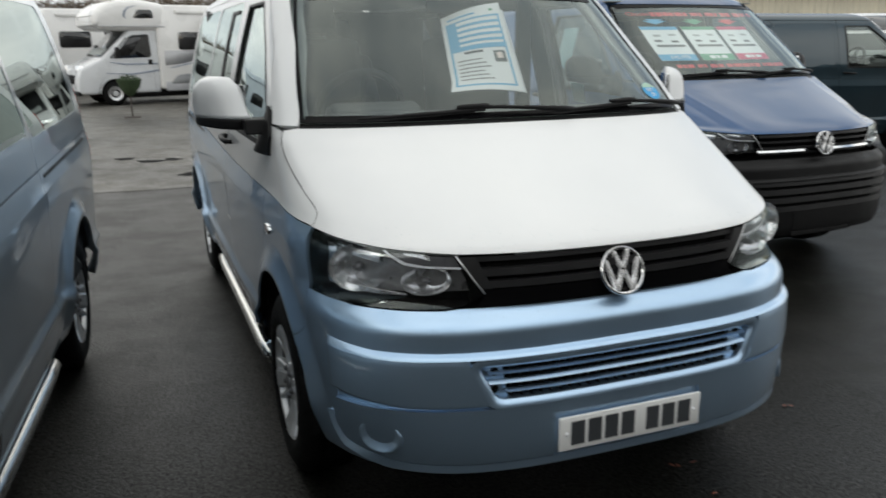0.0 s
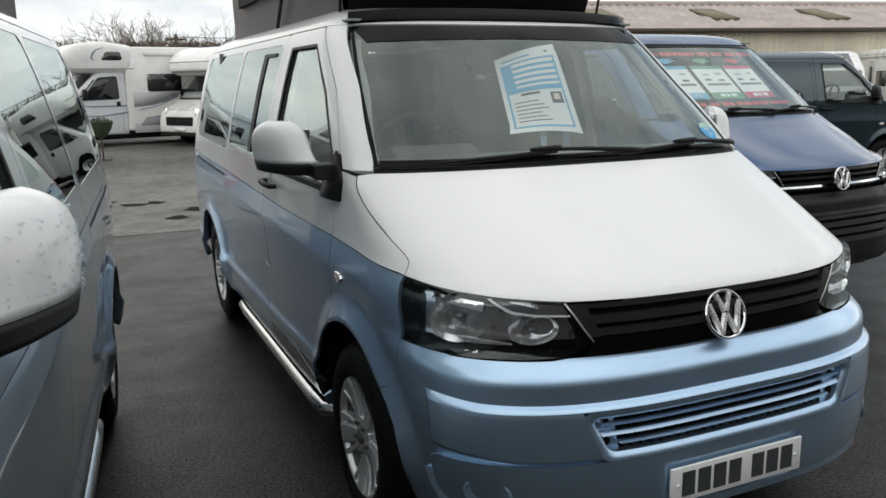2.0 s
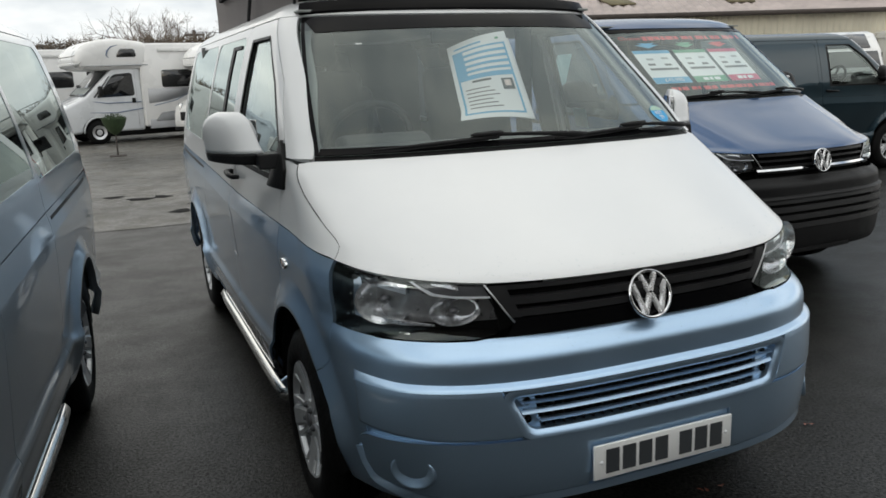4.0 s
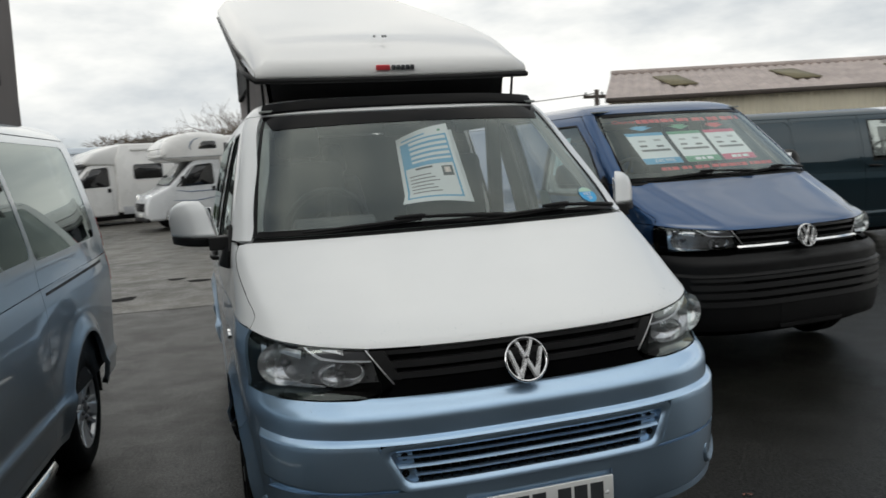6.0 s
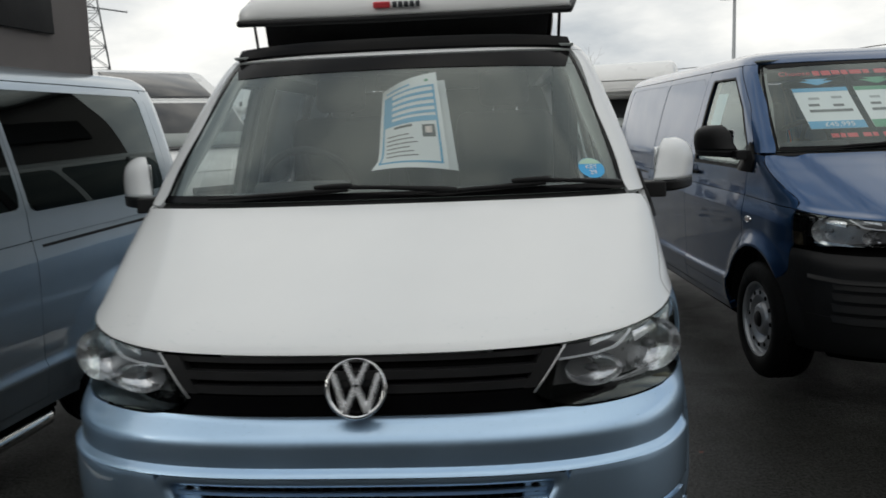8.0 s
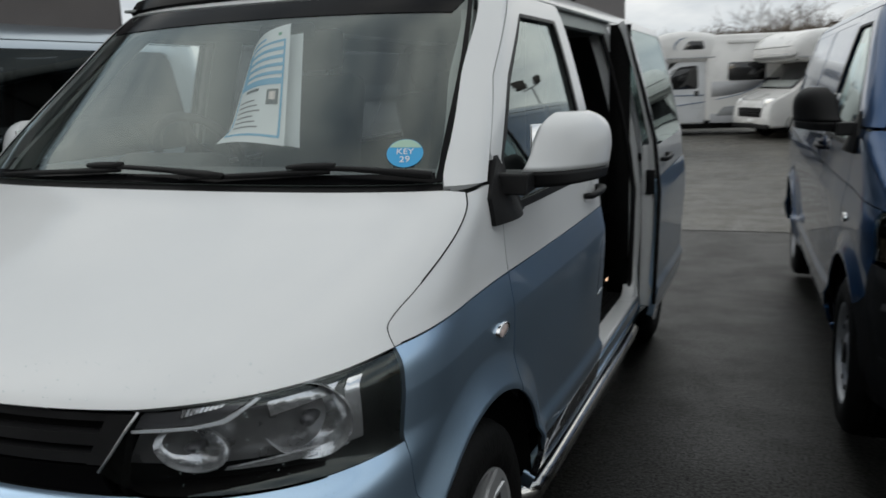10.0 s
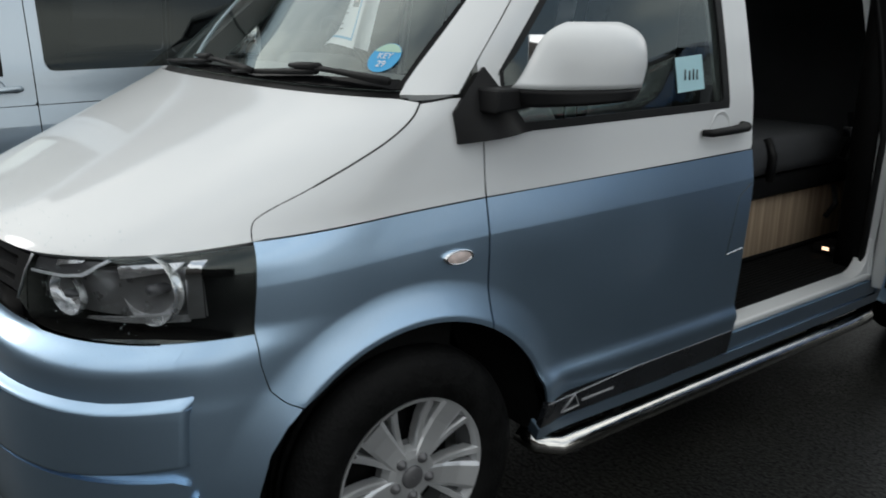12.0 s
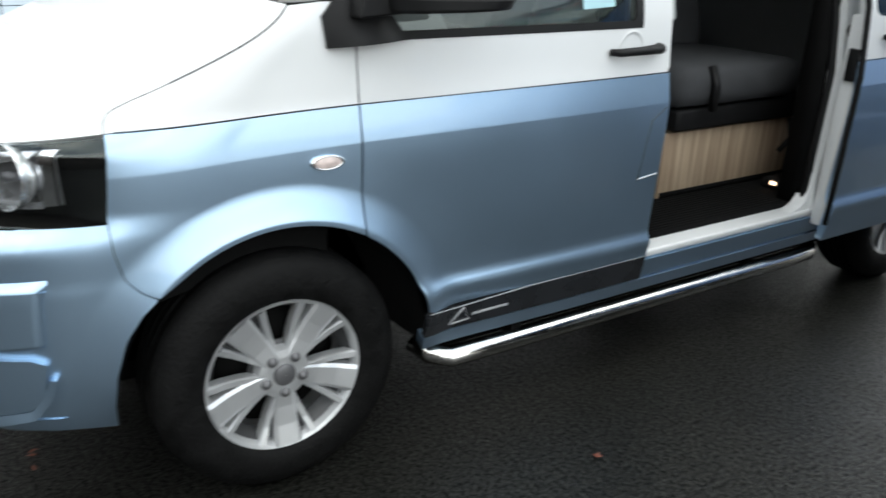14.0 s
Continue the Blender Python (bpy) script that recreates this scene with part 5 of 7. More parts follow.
        roundel(v, 0.096, 0.884, 0.079, 20)
    else:
        for z0, z1 in ((0.838, 0.856), (0.872, 0.884), (0.912, 0.924), (0.948, 0.966)):
            part("grille_slat", panel(wide(z0, 0.485), wide(z1, 0.495), 40, 2, -0.004, 0.028), GRILLE, g)
        part("chrome_strip", panel(wide(0.856, 0.50), wide(0.868, 0.50), 40, 2, lambda u, vv: 0.012 - 0.012 * vv, 0.02), CHROME, g)
        roundel(v, 0.066, 0.900, 0.079, 10)
    # number plate: a white card with plain dark bars
    pl = None if not plate else part("number_plate", box((-0.26, -0.006, 0.360), (0.26, 0.004, 0.471), bevel=0.003), PLATE, v, "white number plate with seven dark marks")
    for i, x in enumerate(() if not plate else (-0.196, -0.136, -0.076, -0.016, 0.076, 0.136, 0.196)):
        bm = bmesh.new()
        add_box(bm, (x - 0.024, -0.0075, 0.377), (x + 0.024, -0.0055, 0.455))
        part("dark_mark", bm, INK_DARK, pl, smooth=False)
    for x in (-0.235, 0.235) if plate else ():
        part("screw_cap", add_lathe(bmesh.new(), [(0.001, 0.003), (0.006, 0.002), (0.007, 0)], 10, Matrix.Translation((x, -0.006, 0.415)) @ Matrix.Rotation(-math.pi / 2, 4, "Z")), PAPER, pl)
    # wipers
    wiper(v, -0.62, -0.13, 0.24)
    wiper(v, 0.10, 0.535, 0.79)
    # --- inside and beneath
    bm = bmesh.new()
    add_box(bm, (-0.84, 1.42, 0.24), (0.84, 3.42, 0.36))
    add_box(bm, (-0.56, 0.40, 0.24), (0.56, 4.70, 0.36))
    add_box(bm, (-0.60, 0.25, 0.30), (0.60, 1.30, 0.80))
    part("underbody", bm, DULL, v)
    part("tub", panel([(-by_y(1.05, 0.60)[0], 0.60)] + wide(0.60, 0.7) + [by_y(1.05, 0.60)], [(-by_y(1.05, 0.96)[0], 0.96)] + wide(0.96, 0.75) + [by_y(1.05, 0.96)], 40, 6, -0.09, 0), DULL, v)
    if cab:
        cabin(v, side_open)
    # dark far end closes the body
    gate = [(-0.76, 0.36), (0.76, 0.36), (0.77, 1.0), (0.68, 1.5), (0.58, 1.82), (0.48, 1.87), (-0.48, 1.87), (-0.58, 1.82), (-0.68, 1.5), (-0.77, 1.0)]
    part("tailgate", add_prism(bmesh.new(), gate, 4.80, 4.862, Matrix.Rotation(math.pi / 2, 4, "Z"), 0.02), upper, v)
    return v


def bonnet_mesh(lip, cowl, dome):
    """The bonnet, from its front lip to the scuttle, its sides on the curved seam; dome: how far its middle stands proud."""
    def ease(x):
        x = min(max(x, 0.0), 1.0)
        return x * x * (3 - 2 * x)

    bm = bmesh.new()
    nu, nv = 56, 60
    seam = spread([by_y(y, z) for y, z in SEAM], nv)
    A, B = spread(lip, nu), spread(cowl, nu)
    rows = []
    for j in range(nv + 1):
        v = j / nv
        row = []
        base_l = (A[0][0] + (B[0][0] - A[0][0]) * v, A[0][1] + (B[0][1] - A[0][1]) * v)
        for i in range(nu + 1):
            u = -1 + 2 * i / nu
            q, z = A[i][0] + (B[i][0] - A[i][0]) * v, A[i][1] + (B[i][1] - A[i][1]) * v
            k = abs(u) ** 6
            row.append((q + math.copysign(seam[j][0] + base_l[0], u) * k if u else q, z + (seam[j][1] - base_l[1]) * k))
        rows.append(row)
    V = []
    for j, row in enumerate(rows):
        line = []
        for i, (q, z) in enumerate(row):
            u, v = abs(-1 + 2 * i / nu), j / nv
            sink = dome * ease((u - 0.40 - 0.20 * v) / 0.09) * (1 - ease((u - 0.72) / 0.28)) * ease(v / 0.15)
            line.append(bm.verts.new(skin(q, z) - skin_normal(q, z) * sink))
        V.append(line)
    for j in range(nv):
        for i in range(nu):
            bm.faces.new((V[j][i], V[j][i + 1], V[j + 1][i + 1], V[j + 1][i]))
    loop = [(0, i) for i in range(nu + 1)] + [(j, nu) for j in range(1, nv + 1)] + [(nv, nu - i) for i in range(1, nu + 1)] + [(nv - j, 0) for j in range(1, nv + 1)]
    low = [bm.verts.new(V[j][i].co - skin_normal(*rows[j][i]) * 0.03) for j, i in loop]
    for k in range(len(loop) - 1):
        a, b = V[loop[k][0]][loop[k][1]], V[loop[k + 1][0]][loop[k + 1][1]]
        bm.faces.new((b, a, low[k], low[k + 1]))
        bm.edges.get((a, b)).smooth = False
    return bm


def arch_liner(wy, s):
    bm = bmesh.new()
    n = 26
    turns = [radians(-3 + 186 * i / n) for i in range(n + 1)]
    a = [bm.verts.new((s * 0.918, wy + 0.428 * math.cos(t), WHEEL_Z + 0.424 * math.sin(t))) for t in turns]
    b = [bm.verts.new((s * 0.60, wy + 0.41 * math.cos(t), WHEEL_Z + 0.41 * math.sin(t))) for t in turns]
    for i in range(n):
        bm.faces.new((a[i], a[i + 1], b[i + 1], b[i]))
    bm.faces.new(b)
    return bm


def cabin(v, side_open):
    """Dash, wheel, seats, floor and linings."""
    bm = bmesh.new()
    add_prism(bm, [(0.98, 0.75), (0.93, 1.255), (1.02, 1.292), (1.22, 1.305), (1.40, 1.27), (1.50, 1.12), (1.46, 0.75)], -0.83, 0.83, bevel=0.02)
    dash = part("dashboard", bm, DASH, v, "grey moulded dashboard")
    part("dash_pod", add_prism(bmesh.new(), [(1.26, 1.25), (1.29, 1.318), (1.36, 1.338), (1.46, 1.318), (1.48, 1.22)], -0.60, -0.22, bevel=0.02), DASH, dash)
    bm = bmesh.new()
    c, tilt = Vector((-0.42, 1.54, 1.290)), Matrix.Rotation(radians(-62), 3, "X")
    ringp = [c + tilt @ Vector((0.19 * math.cos(2 * math.pi * i / 36), 0.19 * math.sin(2 * math.pi * i / 36), 0)) for i in range(37)]
    add_tube(bm, ringp, 0.017, 8, False)
    for a in (0.2, math.pi - 0.2, -math.pi / 2):
        add_tube(bm, [c, c + tilt @ Vector((0.18 * math.cos(a), 0.18 * math.sin(a), 0))], 0.016, 6)
    add_lathe(bm, [(0.001, 0.03), (0.06, 0.025), (0.075, 0)], 20, Matrix.Translation(c) @ tilt.to_4x4() @ Matrix.Rotation(-math.pi / 2, 4, "Y"))
    part("steering_wheel", bm, TRIM, v, "dark steering wheel")
    seat(v, -0.43, 2.02, 1.02, CLOTH)
    seat(v, 0.43, 2.02, 1.02, CLOTH)
    floor_bm = box((-0.86, 1.42, 0.40), (0.86, 4.70, 0.455))
    add_box(floor_bm, (-0.56, 0.95, 0.40), (0.56, 1.415, 0.455))
    part("cabin_floor", floor_bm, TRIM, v)
    if side_open:
        part("floor_mat", box((-0.80, 2.25, 0.456), (0.86, 4.1, 0.464)), DULL, v)
    part("headlining", box((-0.70, 1.52, 1.838), (0.70, 4.7, 1.848)), LIGHT_TRIM, v)
    for s in (-1, 1):
        part("pillar_lining", side_panel(yz(by_x(0.79, 1.31), by_x(0.72, 1.58), by_x(0.665, 1.80)), flank([(1.16, 1.31), (1.45, 1.57), (1.72, 1.80)]), 14, 3, -0.045, 0.01, s), LIGHT_TRIM, v)
        part("door_card", side_panel(flank([(1.38, 0.46), (2.15, 0.46)]), flank([(1.20, 1.21), (2.15, 1.21)]), 10, 6, -0.05, 0.01, s), TRIM, v)
        part("post_lining", side_panel(flank([(2.08, 1.22), (2.27, 1.22)]), flank([(2.08, 1.78), (2.27, 1.78)]), 4, 6, -0.05, 0.01, s), LIGHT_TRIM, v)
        if not (s > 0 and side_open):
            part("side_lining", side_panel(flank([(2.22, 0.45), (3.2, 0.45)]), flank([(2.22, 1.21), (3.2, 1.21)]), 10, 6, -0.05, 0.01, s), TRIM, v)
        part("side_lining", side_panel(flank([(3.3, 0.45), (4.6, 0.45)]), flank([(3.3, 1.21), (4.6, 1.21)]), 10, 6, -0.05, 0.01, s), TRIM, v)
    for s in (-1, 1):
        part("cant_lining", side_panel(flank([(1.60, 1.770), (4.60, 1.770)]), flank([(1.66, 1.838), (4.60, 1.838)]), 20, 3, -0.030, 0.02, s), LIGHT_TRIM, v)
    part("rear_mirror", box((-0.11, 1.52, 1.70), (0.11, 1.545, 1.76), bevel=0.012), TRIM, v)


BLACKBAND = material("black_decal_film", (0.022, 0.024, 0.028), 0.3, vary=0.2, scale=8, coat=0.5)


# ---------------------------------------------------------------- the setting
def ground_sheet():
    bm = bmesh.new()
    n = 60
    def spaced(i):
        t = -1 + 2 * i / n
        return math.copysign(abs(t) ** 3, t) * 700
    V = [[bm.verts.new((spaced(i), spaced(j) + 8, 0.0)) for i in range(n + 1)] for j in range(n + 1)]
    for j in range(n):
        for i in range(n):
            bm.faces.new((V[j][i], V[j][i + 1], V[j + 1][i + 1], V[j + 1][i]))
    return bm


tagged(part("ground", ground_sheet(), ASPHALT, None, "damp dark asphalt forecourt with worn paler patches"), category="ground", kind="structure")


def old_tarmac():
    """The older, paler surface beyond the parking row, with a ragged edge."""
    bm = bmesh.new()
    n = 90
    near = [bm.verts.new((-60 + 120 * i / n, 7.6 + 0.035 * (60 - 120 * i / n) + 0.5 * noise.noise(Vector((i * 0.35, 0, 0))) + 0.15 * noise.noise(Vector((i * 1.7, 5, 0))), 0.004)) for i in range(n + 1)]
    far = [bm.verts.new((-60 + 120 * i / n, 47, 0.004)) for i in range(n + 1)]
    for i in range(n):
        bm.faces.new((near[i], near[i + 1], far[i + 1], far[i]))
    return bm


tagged(part("yard_surface", old_tarmac(), OLD_ASPHALT, None, "older worn pale asphalt of the yard"), category="ground", kind="structure")
for k, (x, y, w, h) in enumerate(((-1.48, 10.3, 0.22, 0.10), (-1.15, 9.9, 0.30, 0.10), (-0.85, 10.0, 0.20, 0.09), (-0.42, 9.1, 0.26, 0.11), (-0.72, 8.5, 0.22, 0.09), (-2.1, 8.7, 0.3, 0.12))):
    bm = bmesh.new()
    bm.faces.new([bm.verts.new((x + 0.6 * w * math.cos(a) * (1 + 0.3 * math.sin(3 * a + k)), y + h * 1.5 * math.sin(a) * (1 + 0.25 * math.cos(2 * a + k)), 0.0075)) for a in [2 * math.pi * i / 16 for i in range(16)]])
    tagged(part("pothole_patch", bm, DULL, None, "small dark sunken tarmac patch"), category="patch", group="tarmac patches", kind="structure")

# unseen dark wall added behind the walk, to darken reflections in the van fronts
tagged(part("unseen_south_wall", box((-34, -12.4, 0.0), (34, -12.0, 7.0)), UNSEEN_WALL, None, "unseen dark brown wall added to darken reflections"), category="wall", kind="structure")

# ---------------------------------------------------------------- the row of vans
camper = van("camper_van", pose(0, 0, 0), "white over ice-blue camper van, roof raised, sliding door open",
             BLUE, WHITE, bars=True, side_open=True, deflector=True)
tent_roof(camper, GRP)
neighbour = van("camper_van", pose(-2.98, -1.486, 0, 0, 0, -5.24), "silver-blue camper van with dark side windows and a raised canvas roof",
                SILVER, SILVER, cap=WHITE, bars=True, handles=SILVER, mirrors_ahead=True)
tent_roof(neighbour, SILVER, pitch=17)
navy = van("panel_van", pose(2.839, 1.956, 0.022, 0, 0, 3.2), "mid-blue panel van with black bumper and cards in its windscreen",
           NAVY, NAVY, face="new", wheels="steel", bumper=PLASTIC, cap=PLASTIC, plate=False, glass_rear=NAVY)
dark = van("panel_van", pose(9.84, 7.07, 0.0, 0, 0, 85), "dark blue-grey panel van on alloy wheels", DARK, DARK, face="new", cap=PLASTIC, glass_rear=DARK)


# ---------------------------------------------------------------- motorhomes and the yard's edge
CREAM = material("cream_cladding", (0.60, 0.56, 0.45), 0.6, vary=0.10, scale=0.8)
ROOFING = material("weathered_cement_roofing", (0.40, 0.345, 0.325), 0.85, vary=0.20, scale=1.3, bump=0.3, bump_scale=20)
MOSS = material("mossy_rooflight", (0.17, 0.15, 0.09), 0.7, vary=0.2, scale=4)
BODY_WHITE = material("motorhome_white", (0.76, 0.76, 0.75), 0.3, coat=0.3, vary=0.04, scale=1.5)
BODY_BLUEWHITE = material("motorhome_pale_blue_white", (0.62, 0.68, 0.75), 0.3, coat=0.3, vary=0.04, scale=1.5)
CAB_SILVER = material("cab_silver_white", (0.66, 0.68, 0.70), 0.3, coat=0.5, vary=0.04, scale=2)
STRIPE = material("blue_grey_stripe", (0.15, 0.20, 0.30), 0.4, vary=0.05)
GREY_GRAPHIC = material("grey_graphic", (0.42, 0.43, 0.45), 0.4, vary=0.05)
DARK_PANEL = material("dark_grey_lower_panel", (0.20, 0.21, 0.22), 0.5, vary=0.08)
BLACK_GLASS = material("dark_motorhome_window", (0.015, 0.016, 0.018), 0.06, coat=0.5, vary=0.1)
BARK = material("winter_bark", (0.14, 0.11, 0.092), 0.9, vary=0.3, scale=6)
HEDGE = material("winter_hedge", (0.12, 0.092, 0.066), 0.95, vary=0.35, scale=2)
EVERGREEN = material("dark_evergreen", (0.035, 0.060, 0.025), 0.8, vary=0.35, scale=8)
GALV = material("galvanised_steel", (0.35, 0.36, 0.37), 0.5, metal=0.6, vary=0.12, scale=5)
FLAG_RED = material("red_banner_cloth", (0.50, 0.03, 0.04), 0.7, vary=0.08, scale=4)
TIMBER = material("creosoted_pole", (0.06, 0.05, 0.045), 0.9, vary=0.2, scale=4)


def small_wheel(parent, x, y, side):
    m = pose(x, y, 0.335, 0, 0, 0 if side > 0 else 180)
    bm = add_lathe(bmesh.new(), [(0.20, -0.19), (0.30, -0.20), (0.335, -0.16), (0.335, -0.03), (0.30, 0.004), (0.20, 0.0)], 32)
    w = part("wheel", bm, TYRE, parent, "road wheel with a silver trim")
    w.matrix_local = m
    bm = add_lathe(bmesh.new(), [(0.20, 0.0), (0.19, -0.02), (0.13, -0.012), (0.12, -0.03), (0.05, -0.012), (0.001, -0.010)], 32)
    part("wheel_trim", bm, ALLOY, w)


def motorhome(m, label, body=None, cab=None, pod=True, length=6.9, tall=2.78, stripes=True, sunroof=False):
    """A coachbuilt motorhome facing -y: cab, body, overcab pod, windows, wheels."""
    body, cab = body or BODY_WHITE, cab or BODY_WHITE
    v = thing("motorhome", m, label, "motorhome", "parked motorhomes")
    hw, cw = 1.12, 0.99
    nose = [(0.06, 0.32), (0.0, 0.50), (0.02, 0.78), (0.10, 1.02), (0.22, 1.10), (0.72, 1.32), (1.46, 2.04), (1.60, 2.12), (2.30, 2.14), (2.30, 0.32),
            (1.42, 0.32), (1.34, 0.62), (1.08, 0.76), (0.80, 0.72), (0.62, 0.55), (0.56, 0.32)]
    bm = add_prism(bmesh.new(), nose, -cw, cw, bevel=0.085, steps=4)
    c = part("cab", bm, cab, v, "van cab with a short sloping bonnet")
    part("wheel_well", box((-cw + 0.05, 0.55, 0.25), (cw - 0.05, 1.45, 0.9)), DULL, c)
    sm = Matrix.Translation((0, 0.70, 1.335)) @ Matrix.Rotation(math.atan2(0.72, 0.74), 4, "X")
    part("windscreen", box((-0.88, 0.03, -0.002), (0.88, 0.99, 0.018), sm, 0.01), BLACK_GLASS, c)
    part("dash_shade", box((-0.80, 0.08, 0.0185), (0.80, 0.34, 0.020), sm), LIGHT_TRIM, c)
    part("grille", box((-0.62, -0.012, 0.60), (0.62, 0.05, 0.86), bevel=0.02), PLASTIC, c)
    for k in range(3):
        part("grille_slat", box((-0.58, -0.018, 0.65 + 0.07 * k), (0.58, 0.0, 0.675 + 0.07 * k)), GLOSS, c)
    part("number_plate", box((-0.26, -0.022, 0.44), (0.26, -0.002, 0.55)), PLATE, c)
    part("bumper_insert", box((-0.97, -0.004, 0.30), (0.97, 0.10, 0.42), bevel=0.02), PLASTIC if not sunroof else cab, c)
    for s in (-1, 1):
        lm = Matrix.Translation((s * 0.80, 0.16, 1.0)) @ Matrix.Rotation(s * radians(28), 4, "Z")
        part("headlight", box((-0.17, -0.05, -0.16), (0.15, 0.06, 0.12), lm, 0.04), REFLECTOR, c)
        # side glass of the cab with its black surround
        bm = add_prism(bmesh.new(), rounded([(1.00, 1.30), (1.52, 1.93), (2.05, 1.97), (2.08, 1.32)], 0.09), s * (cw - 0.002), s * (cw + 0.006))
        part("door_glass", bm, BLACK_GLASS, c)
        part("quarter_glass", add_prism(bmesh.new(), [(0.93, 1.31), (0.985, 1.31), (1.44, 1.88), (1.40, 1.88)], s * (cw - 0.002), s * (cw + 0.005)), BLACK_GLASS, c)
        arc = [(s * (cw + 0.004), 1.0 + 0.41 * math.cos(math.pi * k / 14), 0.335 + 0.43 * math.sin(math.pi * k / 14)) for k in range(15)]
        part("arch_trim", tube(arc, 0.022, 6), cab, c)
        part("door_seam", box((s * cw, 2.12, 0.45), (s * (cw + 0.003), 2.13, 2.02)), GREY_GRAPHIC, c)
        part("door_mirror", box((s * (cw + 0.06), 1.05, 1.32), (s * (cw + 0.24), 1.17, 1.62), bevel=0.05), PLASTIC if not sunroof else cab, c)
        part("door_handle", box((s * cw, 1.98, 1.12), (s * (cw + 0.02), 2.09, 1.26), bevel=0.008), PLASTIC, c)
        small_wheel(v, s * (cw - 0.02), 1.0, s)
        small_wheel(v, s * (hw - 0.08), length - 1.75, s)
    # body box
    if sunroof:  # a panel van conversion: the body goes straight on from the cab
        prof = [(1.46, 0.34), (1.46, 2.04), (2.36, 2.55), (2.9, 2.62), (length, 2.62), (length, 0.34)]
        b = part("body", add_prism(bmesh.new(), prof, -1.02, 1.02, bevel=0.07), body, v)
        rm = Matrix.Translation((0, 1.50, 2.062)) @ Matrix.Rotation(math.atan2(0.51, 0.90), 4, "X")
        part("roof_light", box((-0.74, 0.10, 0.0), (0.74, 0.92, 0.03), rm, 0.02), BLACK_GLASS, b, "dark panoramic roof light")
        for s in (-1, 1):
            part("side_window", box((s * 1.018, 2.9, 1.42), (s * 1.032, 4.1, 1.98), bevel=0.004), BLACK_GLASS, b)
        return v
    prof = [(2.28, 0.42), (2.28, tall - 0.55), (2.5, tall), (length - 0.12, tall), (length, tall - 0.12), (length, 0.42)]
    b = part("body", add_prism(bmesh.new(), prof, -hw, hw, bevel=0.06), body, v, "long coachbuilt living body")
    if pod:
        prof = [(0.62, 2.12), (0.48, 2.30), (0.62, 2.62), (1.05, 2.86), (1.7, 2.93), (2.6, tall + 0.02), (2.6, 2.05), (0.9, 2.05)]
        p = part("overcab_pod", add_prism(bmesh.new(), prof, -hw, hw, bevel=0.20, steps=6), body, v, "rounded overcab bed pod")
        for s in (-1, 1):
            part("pod_window", add_prism(bmesh.new(), rounded([(1.62, 2.40), (2.20, 2.40), (2.16, 2.63), (1.76, 2.63)], 0.07), s * (hw - 0.004), s * (hw + 0.008)), BLACK_GLASS, p)
            if stripes:
                part("pod_swoosh", tube([(s * (hw + 0.001), y, z) for y, z in ((1.72, 2.74), (1.52, 2.68), (1.42, 2.58), (1.38, 2.46), (1.44, 2.38))], [0.005, 0.016, 0.024, 0.018, 0.006], 5), STRIPE, p)
        part("pod_seam", box((-hw - 0.006, 0.70, 2.16), (hw + 0.006, 2.5, 2.19)), GREY_GRAPHIC, p)
    else:
        prof = [(1.30, 2.06), (1.22, 2.16), (1.6, 2.46), (2.3, tall - 0.06), (2.6, tall), (2.6, 2.0)]
        part("roof_fairing", add_prism(bmesh.new(), prof, -hw + 0.06, hw - 0.06, bevel=0.07), body, v, "low-profile roof fairing")
    for s in (-1, 1):
        for y0, y1, z0, z1 in ((2.85, 3.85, 1.52, 2.02), (5.2, 6.1, 1.52, 2.02)):
            part("side_window", add_prism(bmesh.new(), rounded([(y0, z0), (y1, z0), (y1, z1), (y0, z1)], 0.09), s * (hw - 0.004), s * (hw + 0.012)), BLACK_GLASS, b)
        part("body_door", box((s * (hw - 0.002), 4.15, 0.55), (s * (hw + 0.008), 4.80, 2.35), bevel=0.003), body, b)
        part("door_window", add_prism(bmesh.new(), rounded([(4.30, 1.45), (4.64, 1.45), (4.60, 2.18), (4.30, 2.18)], 0.10), s * (hw + 0.004), s * (hw + 0.014)), BLACK_GLASS, b)
        part("awning", box((s * (hw - 0.01), 2.8, tall - 0.24), (s * (hw + 0.05), length - 0.5, tall - 0.14), bevel=0.01), body, b)
        part("skirt", box((s * (hw - 0.03), 2.4, 0.36), (s * (hw + 0.006), length - 0.2, 0.62), bevel=0.01), GREY_GRAPHIC, b)
        if stripes:
            part("stripe", tube([(s * (cw + 0.004), 0.92, 1.20), (s * (cw + 0.005), 1.3, 1.14), (s * (cw + 0.005), 2.25, 1.14)], [0.006, 0.017, 0.014], 5), STRIPE, b)
            part("stripe", tube([(s * (cw + 0.004), 0.80, 0.90), (s * (cw + 0.005), 1.5, 0.86), (s * (cw + 0.005), 2.25, 0.95), (s * (hw + 0.005), 2.6, 1.02),
                                 (s * (hw + 0.006), 3.2, 1.14), (s * (hw + 0.006), 3.7, 1.36), (s * (hw + 0.006), 4.02, 1.80)], [0.006, 0.016, 0.014, 0.013, 0.012, 0.010, 0.004], 5), STRIPE, b)
            part("grey_crescent", add_prism(bmesh.new(), [(2.42, 1.50), (3.84, 1.50), (3.66, 1.34), (3.34, 1.22), (2.95, 1.13), (2.42, 1.08)], s * (hw - 0.002), s * (hw + 0.004)), GREY_GRAPHIC, b)
            part("lower_panel", add_prism(bmesh.new(), rounded([(2.55, 0.56), (3.55, 0.56), (3.45, 0.86), (2.75, 0.80)], 0.06), s * (hw - 0.002), s * (hw + 0.008)), DARK_PANEL, b)
